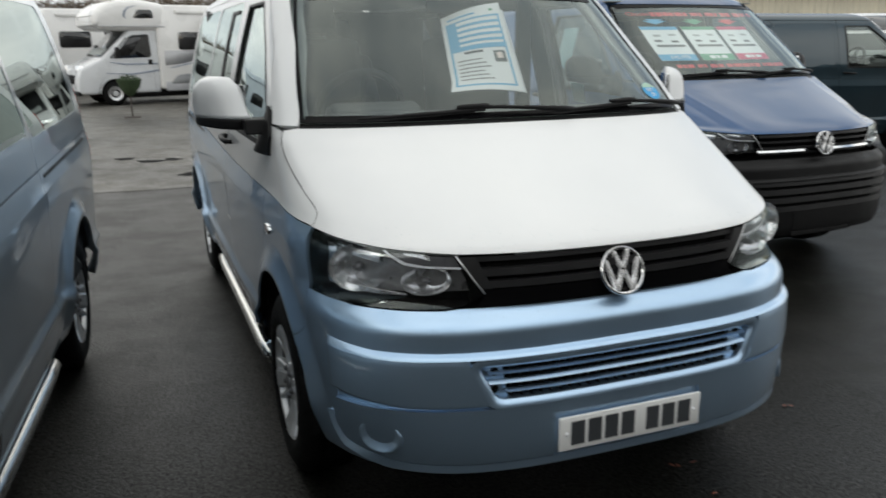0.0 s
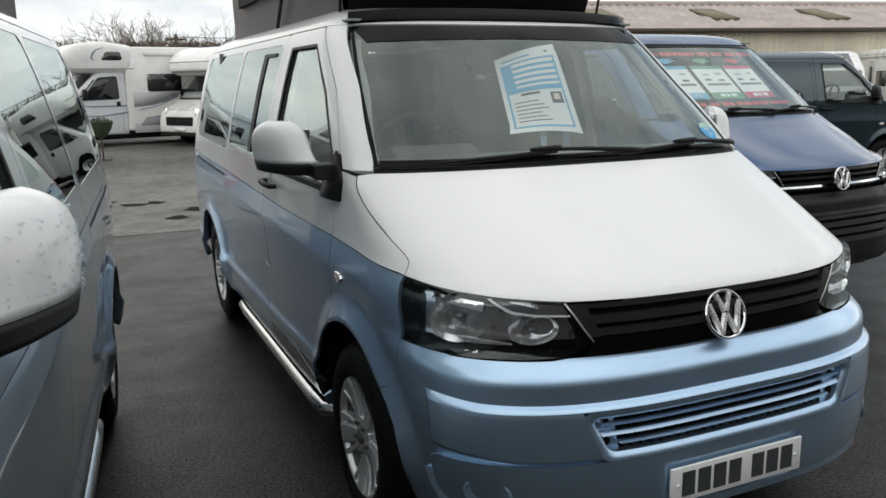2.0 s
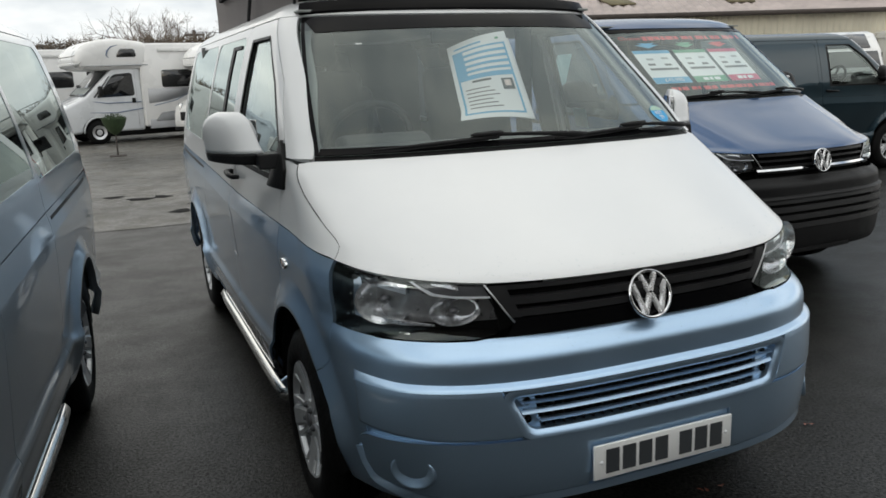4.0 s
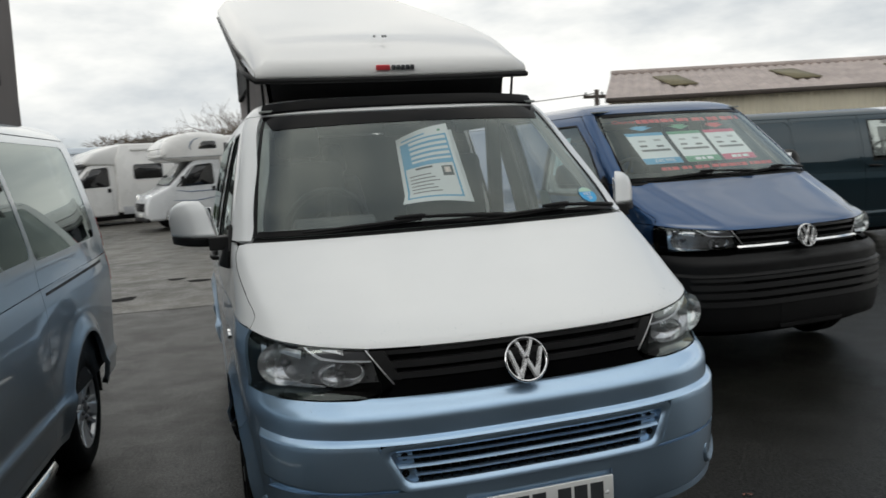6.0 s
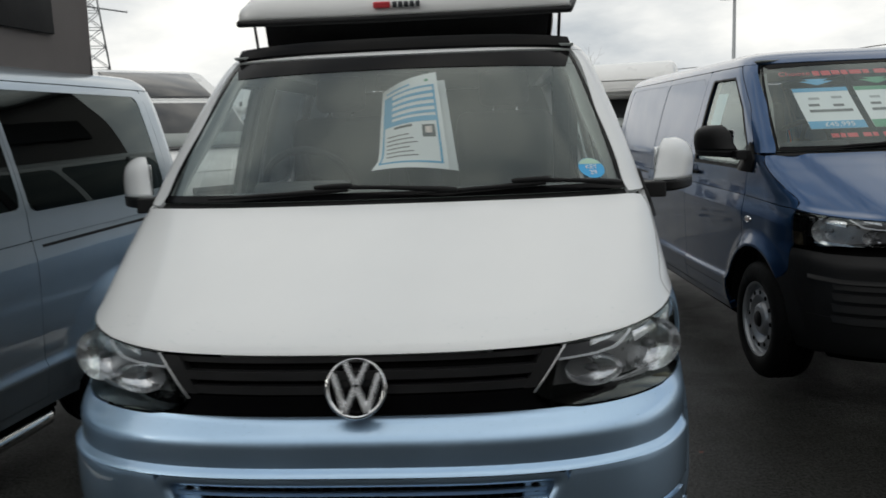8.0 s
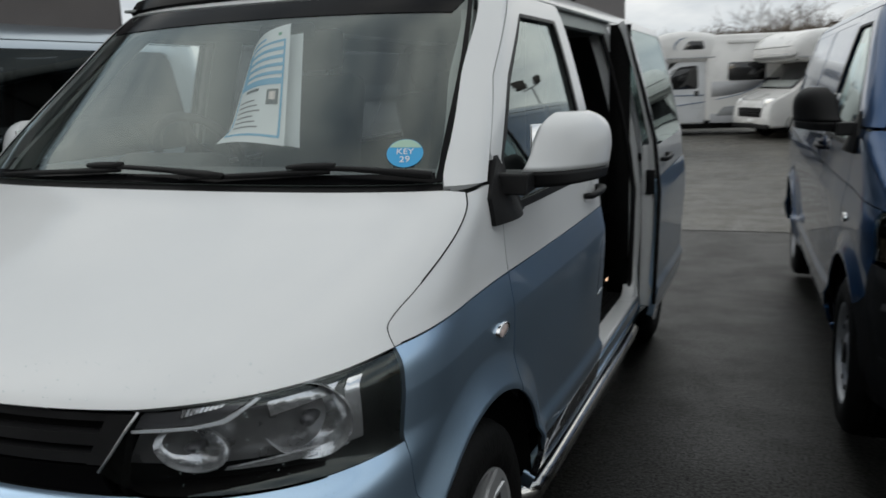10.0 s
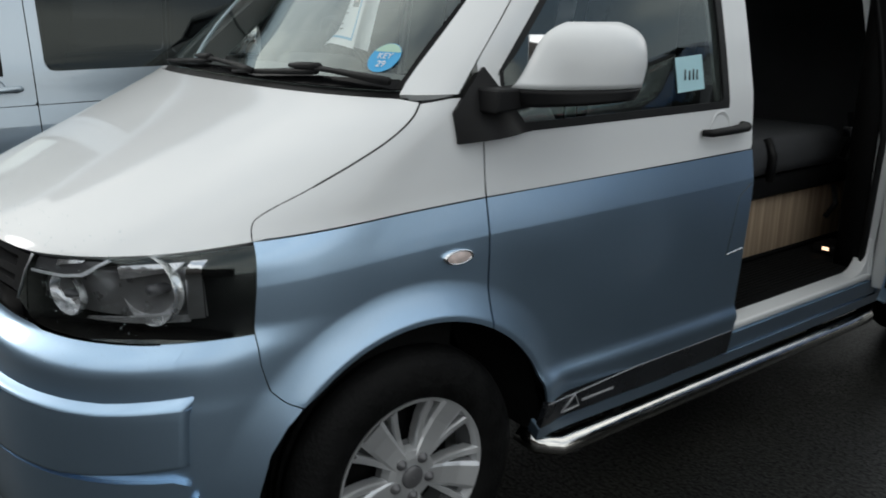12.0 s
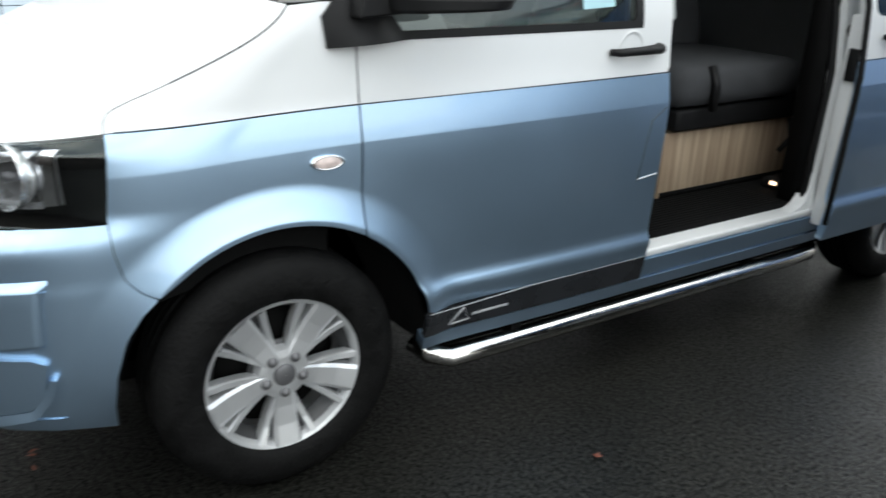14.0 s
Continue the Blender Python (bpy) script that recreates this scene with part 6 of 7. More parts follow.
    part("chassis", box((-0.95, 0.7, 0.20), (0.95, length - 0.3, 0.44)), DULL, v)
    return v


motorhome(pose(-2.75, 22.4, 0, 0, 0, -76), "silver-white coachbuilt motorhome with overcab pod and dark stripes", cab=CAB_SILVER).scale = (0.95, 0.95, 0.95)
motorhome(pose(0.75, 20.8, 0, 0, 0, -60), "white coachbuilt motorhome with overcab pod", stripes=False).scale = (0.9, 0.9, 0.9)
motorhome(pose(-6.2, 26.6, 0, 0, 0, -66), "white low-profile motorhome with dark side windows", pod=False, tall=2.72, stripes=False)
motorhome(pose(-10.4, 28.6, 0, 0, 0, -66), "pale blue-white low-profile motorhome", body=BODY_BLUEWHITE, cab=BODY_BLUEWHITE, pod=False, tall=2.78, stripes=False)
motorhome(pose(-14.5, 31.0, 0, 0, 0, -66), "white low-profile motorhome behind the others", pod=False, tall=2.72, stripes=False)
motorhome(pose(-3.2, 9.0, 0, 0, 0, 50), "white panel-van conversion with a dark roof light", sunroof=True, length=6.0)
motorhome(pose(3.4, 16.9, 0, 0, 0, -14), "white motorhome with overcab pod behind the vans", stripes=False)
motorhome(pose(14.4, 11.6, 0, 0, 0, -35), "white panel-van conversion parked before the shed", sunroof=True, length=5.4).scale = (0.84, 0.84, 0.84)
motorhome(pose(17.8, 11.0, 0, 0, 0, -35), "cream motorhome parked before the shed", pod=False, tall=2.72, stripes=False).scale = (0.84, 0.84, 0.84)


def planter():
    """A bowl of clipped greenery on a thin metal stand."""
    v = thing("planter", pose(-1.27, 17.5, 0), "dark bowl planter of green shrubs on a metal stand", "planter")
    bm = bmesh.new()
    add_box(bm, (-0.30, -0.30, 0.0), (0.30, 0.30, 0.025), bevel=0.008)
    add_tube(bm, [(0, 0, 0.02), (0, 0, 0.62)], 0.028, 8)
    part("stand", bm, TIMBER, v)
    prof = [(0.05, 0.58), (0.20, 0.66), (0.36, 0.82), (0.44, 1.0), (0.46, 1.02), (0.42, 1.02), (0.30, 0.96)]
    bowl = add_lathe(bmesh.new(), prof, 28, Matrix.Rotation(-math.pi / 2, 4, "Y"))
    part("bowl", bowl, EVERGREEN, v, "moss-lined hanging bowl")
    rnd = random.Random(5)
    bm = bmesh.new()
    for i in range(260):
        a, r = rnd.uniform(0, 2 * math.pi), 0.40 * math.sqrt(rnd.random())
        p = Vector((r * math.cos(a), r * math.sin(a), 0.98 + rnd.uniform(0, 0.16) * (1 - (r / 0.45) ** 2)))
        d = Vector((rnd.uniform(-1, 1), rnd.uniform(-1, 1), rnd.uniform(0.2, 1))).normalized() * 0.07
        e = d.orthogonal().normalized() * 0.022
        bm.faces.new([bm.verts.new(q) for q in (p, p + d * 0.5 + e, p + d, p + d * 0.5 - e)])
    part("foliage", bm, EVERGREEN, v)
    v.scale = (0.6, 0.6, 0.82)


planter()


def banner():
    v = thing("feather_banner", pose(-4.0, 18.3, 0, 0, 0, 20), "small red feather banner with pale marks", "banner")
    bm = bmesh.new()
    n = 12
    rows = []
    for i in range(n + 1):
        t = i / n
        w = 0.34 + 0.10 * math.sin(t * 2.6)
        rows.append([bm.verts.new((-w / 2 + w * k / 4, 0.03 * math.sin(t * 5 + k), 0.15 + 1.05 * t)) for k in range(5)])
    for a, b in zip(rows, rows[1:]):
        for k in range(4):
            bm.faces.new((a[k], a[k + 1], b[k + 1], b[k]))
    part("cloth", bm, FLAG_RED, v)
    part("pole", tube([(-0.24, 0, 0), (-0.24, 0, 1.3)], 0.012, 6), GALV, v)
    for z in (0.45, 0.80):
        part("pale_mark", box((-0.12, -0.05, z), (0.12, -0.04, z + 0.18)), PAPER, v)
    v.scale = (0.80, 0.80, 0.62)


banner()


# ---------------------------------------------------------------- long low shed
def shed():
    """A long corrugated building with a shallow cement roof and mossy rooflights."""
    a, b = Vector((10.4, 18.4, 0)), Vector((46.0, 9.4, 0))
    d = (b - a).normalized()
    back = Vector((-d.y, d.x, 0))
    L = (b - a).length
    M = Matrix(((d.x, back.x, 0, a.x), (d.y, back.y, 0, a.y), (0, 0, 1, 0), (0, 0, 0, 1)))
    v = thing("shed", M, "long cream corrugated shed with weathered cement roof", "shed")
    eave, ridge, depth = 2.98, 4.05, 4.6

    def sheet(p0, p1, q0, q1, pitch, height, bend):
        """Corrugated sheeting between two edges."""
        bm = bmesh.new()
        n = int((p1 - p0).length / pitch) * 4
        lo, hi = [], []
        for i in range(n + 1):
            u = i / n
            off = bend * height * (0.5 + 0.5 * math.cos(i * math.pi / 2))
            lo.append(bm.verts.new(p0.lerp(p1, u) + off))
            hi.append(bm.verts.new(q0.lerp(q1, u) + off))
        for i in range(n):
            bm.faces.new((lo[i], lo[i + 1], hi[i + 1], hi[i]))
        return bm
    skew = 0.32  # the end wall is not square to the front
    part("wall", box((0, 0.06, 0), (L, 0.2, eave)), CREAM, v)
    part("cladding", sheet(Vector((0, 0, 0)), Vector((L, 0, 0)), Vector((0, 0, eave)), Vector((L, 0, eave)), 0.20, 0.05, Vector((0, -1, 0))), CREAM, v,
         "upright corrugated cream cladding", smooth=False)
    up = Vector((0, -(ridge - eave), depth)).normalized()
    part("roof_sheeting", sheet(Vector((-0.2, -0.25, eave - 0.05)), Vector((L, -0.25, eave - 0.05)), Vector((-0.2 + skew * depth, depth, ridge)), Vector((L, depth, ridge)), 0.32, 0.06, up),
         ROOFING, v, "weathered corrugated cement roofing", smooth=False)
    part("roof_back", sheet(Vector((L, 2 * depth, eave)), Vector((-0.2 + skew * 2 * depth, 2 * depth, eave)), Vector((L, depth, ridge)), Vector((-0.2 + skew * depth, depth, ridge)), 0.9, 0.05, up), ROOFING, v)
    part("gable", add_prism(bmesh.new(), [(0, 0), (0, eave), (depth, ridge - 0.05), (2 * depth, eave), (2 * depth, 0)], 0, 0.1, Matrix(((1, skew, 0, 0), (0, 1, 0, 0), (0, 0, 1, 0), (0, 0, 0, 1)))), CREAM, v)
    part("gutter", tube([(-0.2, -0.30, eave - 0.06), (L, -0.30, eave - 0.06)], 0.07, 8), TIMBER, v, "dark gutter")
    bm = bmesh.new()
    add_tube(bm, [(-0.2 + skew * depth, depth, ridge + 0.06), (L, depth, ridge + 0.06)], 0.10, 6)
    part("ridge_cap", bm, ROOFING, v)
    rm = Matrix.Rotation(math.atan2(ridge - eave, depth), 4, "X")
    for i in range(9):
        mm = Matrix.Translation((2.65 + 3.85 * i, 2.25, eave + (ridge - eave) * 0.5)) @ rm
        part("rooflight", box((-0.40, -0.95, 0.05), (0.40, 0.95, 0.10), mm), MOSS, v, "mossy fibreglass rooflight")


shed()


def floodlight():
    v = thing("floodlight", pose(10.3, 32.2, 0), "tall galvanised lamp post with two floodlights", "lamp post")
    part("post", tube([(0, 0, 0), (0, 0, 3), (0, 0, 6.2)], [0.10, 0.08, 0.06], 10), GALV, v)
    part("cross_arm", tube([(-0.55, 0, 6.2), (0.55, 0, 6.2)], 0.035, 6), GALV, v)
    part("lamp_head", box((-0.28, -0.12, -0.20), (0.28, 0.10, 0.20), pose(-0.55, 0, 6.42, -25, 0, 25), 0.03), TIMBER, v)
    part("lamp_head", box((-0.30, -0.12, -0.24), (0.30, 0.10, 0.24), pose(0.55, 0, 6.55, -20, 0, -35), 0.03), TIMBER, v)


floodlight()


def utility_pole(x, y, h):
    v = thing("utility_pole", pose(x, y, 0), "dark wooden utility pole with a cross-arm", "utility pole", "utility poles")
    part("pole", tube([(0, 0, 0), (0, 0, h)], [0.14, 0.10], 8), TIMBER, v)
    part("cross_arm", box((-0.6, -0.05, h - 0.35), (0.6, 0.05, h - 0.22)), TIMBER, v)
    for dx in (-0.5, 0, 0.5):
        part("insulator", add_lathe(bmesh.new(), [(0.05, 0.0), (0.06, 0.06), (0.03, 0.14)], 8, Matrix.Translation((dx, 0, h - 0.22)) @ Matrix.Rotation(-math.pi / 2, 4, "Y")), GALV, v)


utility_pole(14.8, 27.5, 4.0)
utility_pole(15.6, 27.6, 4.0)
utility_pole(4.2, 50.0, 4.6)


def wire(name, p, q, sag, r):
    pts = []
    for i in range(13):
        t = i / 12
        c = Vector(p).lerp(Vector(q), t)
        c.z -= sag * 4 * t * (1 - t)
        pts.append(c)
    tagged(part(name, tube(pts, r, 4), TIMBER, None, "thin overhead cable slung between poles"), category="cable", group="overhead cables")


wire("overhead_cable", (14.8, 27.5, 3.85), (4.2, 50.0, 4.45), 0.25, 0.022)


def pylon(x, y):
    """A lattice mast: four tapering legs, rings and crossed bracing."""
    v = thing("pylon", pose(x, y, 0, 0, 0, 25), "grey steel lattice pylon in the distance", "pylon")
    H, B, T = 36.0, 3.6, 0.9

    def corner(k, z):
        w = B + (T - B) * min(z / 30.0, 1.0)
        return Vector((w * (1 if k in (0, 3) else -1), w * (1 if k in (0, 1) else -1), z))
    for k in range(4):
        part("leg", tube([corner(k, 0), corner(k, 30), corner(k, H)], 0.16, 5), GALV, v)
    zs = [0, 5, 9.5, 13.5, 17, 20, 22.8, 25.3, 27.7, 30]
    for z0, z1 in zip(zs, zs[1:]):
        for k in range(4):
            j = (k + 1) % 4
            part("brace", tube([corner(k, z0), corner(j, z1)], 0.08, 4), GALV, v)
            part("brace", tube([corner(j, z0), corner(k, z1)], 0.08, 4), GALV, v)
            part("brace", tube([corner(k, z1), corner(j, z1)], 0.08, 4), GALV, v)
    for z in (22.8, 27.7, 32):
        part("cross_arm", tube([(-6, 0, z), (0, 0, z + 0.8), (6, 0, z)], 0.14, 5), GALV, v)


pylon(-66, 132)


# ---------------------------------------------------------------- winter trees and hedge
def bare_tree(x, y, h, seed, label="leafless winter tree with fine spreading twigs"):
    rnd = random.Random(seed)
    v = thing("tree", pose(x, y, 0, 0, 0, rnd.uniform(0, 360)), label, "tree", "winter trees")
    trunk, twigs = bmesh.new(), bmesh.new()

    def grow(p, d, length, r, depth):
        n = 3
        pts = [p]
        for i in range(n):
            d = (d + Vector((rnd.uniform(-1, 1), rnd.uniform(-1, 1), rnd.uniform(-0.3, 0.7))) * 0.18).normalized()
            pts.append(pts[-1] + d * length / n)
        bm = trunk if depth < 2 else twigs
        add_tube(bm, pts, [r, r * 0.88, r * 0.76, r * 0.6], 6 if depth < 2 else 3, depth < 2)
        if depth >= 5 or r < 0.006:
            return
        for i in range(rnd.choice((3, 3, 4)) if depth else 5):
            k = rnd.choice((1, 2, 3, 3))
            a = rnd.uniform(0, 2 * math.pi)
            side = d.orthogonal().normalized()
            side = (Matrix.Rotation(a, 3, d) @ side)
            dd = (d * rnd.uniform(0.5, 1.0) + side * rnd.uniform(0.45, 0.95) + Vector((0, 0, 0.15))).normalized()
            grow(pts[k], dd, length * rnd.uniform(0.58, 0.80), r * rnd.uniform(0.45, 0.62), depth + 1)
    grow(Vector((0, 0, -0.1)), Vector((0, 0, 1)), h * 0.36, h * 0.022, 0)
    part("trunk", trunk, BARK, v)
    part("crown", twigs, BARK, v)


for k, (x, y, h) in enumerate(((0.6, 41, 6.2), (3.2, 43, 5.8), (5.4, 42, 5.2), (-1.6, 44, 4.6), (-14, 58, 5.0), (-10.5, 60, 4.6), (-19, 60, 4.2), (7.5, 46, 4.8), (2.0, 47, 6.0))):
    bare_tree(x, y, h, 30 + k)


def hedge(name, x0, y0, x1, y1, h0, h1, thick, count, seed, label):
    """A ragged winter hedge: thousands of short twigs and clumps along a line."""
    rnd = random.Random(seed)
    vs, fs = [], []
    for i in range(count):
        t = rnd.random()
        top = h0 + (h1 - h0) * t + 0.35 * noise.noise(Vector((t * 40, seed, 0))) + 0.22 * noise.noise(Vector((t * 130, 3, seed)))
        z = top * rnd.random() ** 0.55
        p = Vector((x0 + (x1 - x0) * t + rnd.uniform(-1, 1) * thick * 0.5, y0 + (y1 - y0) * t + rnd.uniform(-1, 1) * thick * 0.5, z))
        d = Vector((rnd.uniform(-1, 1), rnd.uniform(-1, 1), rnd.uniform(-0.3, 1.2))).normalized() * rnd.uniform(0.2, 0.5)
        e = Vector((rnd.uniform(-1, 1), rnd.uniform(-1, 1), rnd.uniform(-1, 1))).normalized() * rnd.uniform(0.010, 0.035)
        k = len(vs)
        vs += [p - e, p + e, p + d]
        fs.append((k, k + 1, k + 2))
    me = bpy.data.meshes.new(name)
    me.from_pydata([tuple(q) for q in vs], [], fs)
    me.materials.append(HEDGE)
    tagged(new(name, me), label, "hedge", kind="stuff")


hedge("hedge", -70, 62, 14, 50, 3.7, 2.9, 2.0, 52000, 3, "long brown winter hedge at the yard's edge")
hedge("hedge", -4.5, 36, 7, 37, 3.25, 3.45, 2.4, 26000, 8, "brown bramble thicket behind the motorhomes")


def fence():
    v = thing("fence", pose(0, 0, 0), "dark close-boarded fence along the yard's far edge", "fence")
    for i in range(46):
        x, y = -48 + i * 1.3, 52.0 - i * 0.12
        part("board", box((x, y, 0), (x + 1.27, y + 0.05, 2.75 + 0.03 * math.sin(i * 2.1))), TIMBER, v)
    for i in range(0, 46, 5):
        x, y = -48 + i * 1.3, 51.95 - i * 0.12
        part("post", box((x - 0.08, y - 0.08, 0), (x + 0.08, y, 3.6)), TIMBER, v)


fence()


# ---------------------------------------------------------------- details of the camper
def sheet_point(u, w, lift=0.0):
    """A place on the curled card that leans on the dashboard: u across, w up."""
    bl, br, tl, tr = Vector((-0.085, 1.262, 1.368)), Vector((0.200, 1.172, 1.372)), Vector((-0.075, 1.440, 1.675)), Vector((0.150, 1.330, 1.742))
    p = (bl * (1 - u) + br * u) * (1 - w) + (tl * (1 - u) + tr * u) * w
    n = (br - bl).cross(tl - bl).normalized()
    bow = 0.025 * math.sin(math.pi * u) + 0.05 * max(0.0, 0.22 - w) * (1 - u)
    return p + n * (bow + lift) + Vector((-0.04, -0.03, 0)) * max(0.0, 0.12 - w) * (1 - u) * 4


def sheet_patch(u0, u1, w0, w1, lift, n=8):
    bm = bmesh.new()
    V = [[bm.verts.new(sheet_point(u0 + (u1 - u0) * i / n, w0 + (w1 - w0) * j / n, lift)) for i in range(n + 1)] for j in range(n + 1)]
    for j in range(n):
        for i in range(n):
            bm.faces.new((V[j][i], V[j][i + 1], V[j + 1][i + 1], V[j + 1][i]))
    return bm


def price_card():
    v = thing("price_card", pose(0, 0, 0), "curled white price card with blue panels on the dashboard", "card")
    bm = sheet_patch(0, 1, 0, 1, 0.0, 16)
    part("card", bm, PAPER, v)
    part("card_back", sheet_patch(0, 1, 0, 1, -0.0015, 16), PAPER, v)
    for u0, u1, w0, w1 in ((0.06, 0.94, 0.055, 0.075), (0.06, 0.09, 0.055, 0.88), (0.91, 0.94, 0.055, 0.88), (0.06, 0.94, 0.86, 0.88), (0.06, 0.94, 0.50, 0.555), (0.09, 0.22, 0.52, 0.87)):
        part("blue_rule", sheet_patch(u0, u1, w0, w1, 0.0012), INK_BLUE, v)
    for k in range(4):
        part("blue_row", sheet_patch(0.22, 0.92, 0.585 + 0.068 * k, 0.615 + 0.068 * k, 0.0012), INK_BLUE, v)
    part("price_mark", sheet_patch(0.26, 0.55, 0.455, 0.48, 0.0012), INK_DARK, v)
    part("round_mark", sheet_patch(0.70, 0.88, 0.33, 0.46, 0.0012), INK_DARK, v)
    part("pale_crest", sheet_patch(0.74, 0.84, 0.37, 0.44, 0.002), AMBER, v)
    for k in range(6):
        part("text_line", sheet_patch(0.14, 0.62 - 0.06 * (k % 3), 0.13 + 0.048 * k, 0.142 + 0.048 * k, 0.0012), LAMP_GREY, v)
    part("head_line", sheet_patch(0.10, 0.55, 0.915, 0.935, 0.0012), INK_BLUE, v)
    part("head_mark", sheet_patch(0.80, 0.86, 0.92, 0.945, 0.0012), INK_GREEN, v)
    bm = bmesh.new()
    n = 8
    V = [[bm.verts.new(sheet_point(0.35 + 0.72 * i / n, 0.02 + 0.93 * j / n, -0.014 - 0.012 * i / n) + Vector((0.004, 0.01, 0))) for i in range(n + 1)] for j in range(n + 1)]
    for j in range(n):
        for i in range(n):
            bm.faces.new((V[j][i], V[j][i + 1], V[j + 1][i + 1], V[j + 1][i]))
    part("backing_sheet", bm, PAPER, v)


price_card()


def on_skin(x, z, off):
    """A frame on the nose or screen: its x to the van's left, its z up the glass, its y inwards."""
    q, zz = by_x(x, z)
    n = skin_normal(q, zz)
    p = skin(q, zz) + n * off
    side = Vector((-n.y, n.x, 0)).normalized()
    if side.x < 0:
        side = -side
    up = side.cross(-n).normalized()
    if up.z < 0:
        up = -up
    return Matrix(((side.x, up.x, n.x, p.x), (side.y, up.y, n.y, p.y), (side.z, up.z, n.z, p.z), (0, 0, 0, 1)))


def key_sticker():
    m = on_skin(0.702, 1.372, -0.002)
    v = thing("key_sticker", m, "round blue key sticker on the windscreen", "sticker")
    bm = bmesh.new()
    r = 0.047
    ringv = [bm.verts.new((r * math.cos(2 * math.pi * k / 40), r * math.sin(2 * math.pi * k / 40), 0)) for k in range(40)]
    bm.faces.new(ringv)
    part("disc", bm, STICKER_BLUE, v)
    bm = bmesh.new()
    arc = [bm.verts.new((r * 0.97 * math.cos(radians(a)), r * 0.97 * math.sin(radians(a)), 0.0006)) for a in range(22, 160, 6)]
    bm.faces.new(arc)
    part("pale_cap", bm, STICKER_GREEN, v)
    writing("KEY", 0.026, PAPER, Matrix.Translation((0, 0.004, 0.0012)), v)
    writing("29", 0.028, PAPER, Matrix.Translation((0, -0.022, 0.0012)), v)


STICKER_BLUE = material("sticker_blue", (0.05, 0.38, 0.72), 0.5, vary=0.03)
STICKER_GREEN = material("sticker_pale_green", (0.42, 0.62, 0.50), 0.5, vary=0.03)
key_sticker()


def flank_strip(parent, name, points, r, mat, side=1, off=0.0):
    pts = []
    for y, z in points:
        q, zz = by_y(y, z)
        pts.append(skin(q * side, zz) + skin_normal(q * side, zz) * off)
    return part(name, tube(pts, r, 5), mat, parent)


for s in (-1, 1):
    # fuel flap and jamb seams at the back of the door, and the decal's pale mark
    flank_strip(camper, "flap_seam", [(2.19, 0.955), (2.13, 0.915), (2.115, 0.80), (2.105, 0.72)], 0.0016, INK_DARK, s)
    flank_strip(camper, "flap_seam", [(2.105, 0.725), (2.19, 0.735)], 0.0022, PAPER, s)
    if s > 0:
        tri = [(1.405, 0.366), (1.455, 0.412), (1.478, 0.369), (1.405, 0.366)]
        flank_strip(camper, "decal_triangle", tri, 0.003, GREY_GRAPHIC, s, 0.002)
        flank_strip(camper, "decal_bar", [(1.49, 0.381), (1.56, 0.383), (1.62, 0.385)], 0.009, GREY_GRAPHIC, s, -0.006)
    flank_strip(camper, "door_pinstripe", [(1.32, 0.4305), (1.7, 0.4345), (2.19, 0.4385)], 0.0016, GREY_GRAPHIC, s, 0.0005)

# open side doorway: white jambs, step and dark seals
part("door_jamb", side_panel(flank([(3.16, 0.40), (3.238, 0.40)]), flank([(3.16, 1.80), (3.238, 1.80)]), 6, 24, -0.012, 0.10, 1), WHITE, camper, "white door jamb post")
part("jamb_seal", tube([skin(*by_y(3.15, z)) - Vector((0.05, 0, 0)) for z in (0.42, 0.7, 1.0, 1.2, 1.4, 1.6, 1.78)], 0.014, 6), PLASTIC, camper)
part("jamb_seam", side_panel(flank([(3.162, 1.035), (3.236, 1.035)]), flank([(3.162, 1.045), (3.236, 1.045)]), 3, 1, -0.010, 0.004, 1), INK_DARK, camper)
part("jamb_buffer", add_lathe(bmesh.new(), [(0.001, 0.012), (0.022, 0.010), (0.026, -0.004)], 6, Matrix.Translation(skin(*by_y(3.195, 1.155)) - Vector((0.010, 0, 0)))), PLASTIC, camper)
part("jamb_foot", add_prism(bmesh.new(), [(3.24, 0.440), (3.24, 0.60), (3.158, 0.60), (3.153, 0.545), (3.138, 0.50), (3.105, 0.470), (3.06, 0.455), (3.0, 0.445)], 0.865, 0.922, bevel=0.004), WHITE, camper)
ribs = bmesh.new()
for k in range(26):
    add_box(ribs, (0.33 + 0.02 * k, 2.26, 0.4645), (0.338 + 0.02 * k, 3.13, 0.4675))
tagged(part("mat_ribs", ribs, DULL, camper, "ribbed black rubber mat", smooth=False), kind="stuff")
part("door_step", box((0.70, 2.205, 0.424), (0.935, 3.24, 0.452), bevel=0.008), WHITE, camper, "white painted door step")
part("sill_cover", side_panel(flank([(2.206, 0.350), (3.238, 0.352)]), flank([(2.206, 0.418), (3.238, 0.420)]), 12, 3, -0.006, 0.02, 1), BLUE, camper)
part("step_seam", box((0.845, 2.22, 0.4525), (0.852, 3.20, 0.4545)), INK_DARK, camper)
part("door_post", add_prism(bmesh.new(), [(2.14, 0.46), (2.195, 0.46), (2.195, 1.80), (2.14, 1.80)], 0.66, 0.74, bevel=0.008), DULL, camper)


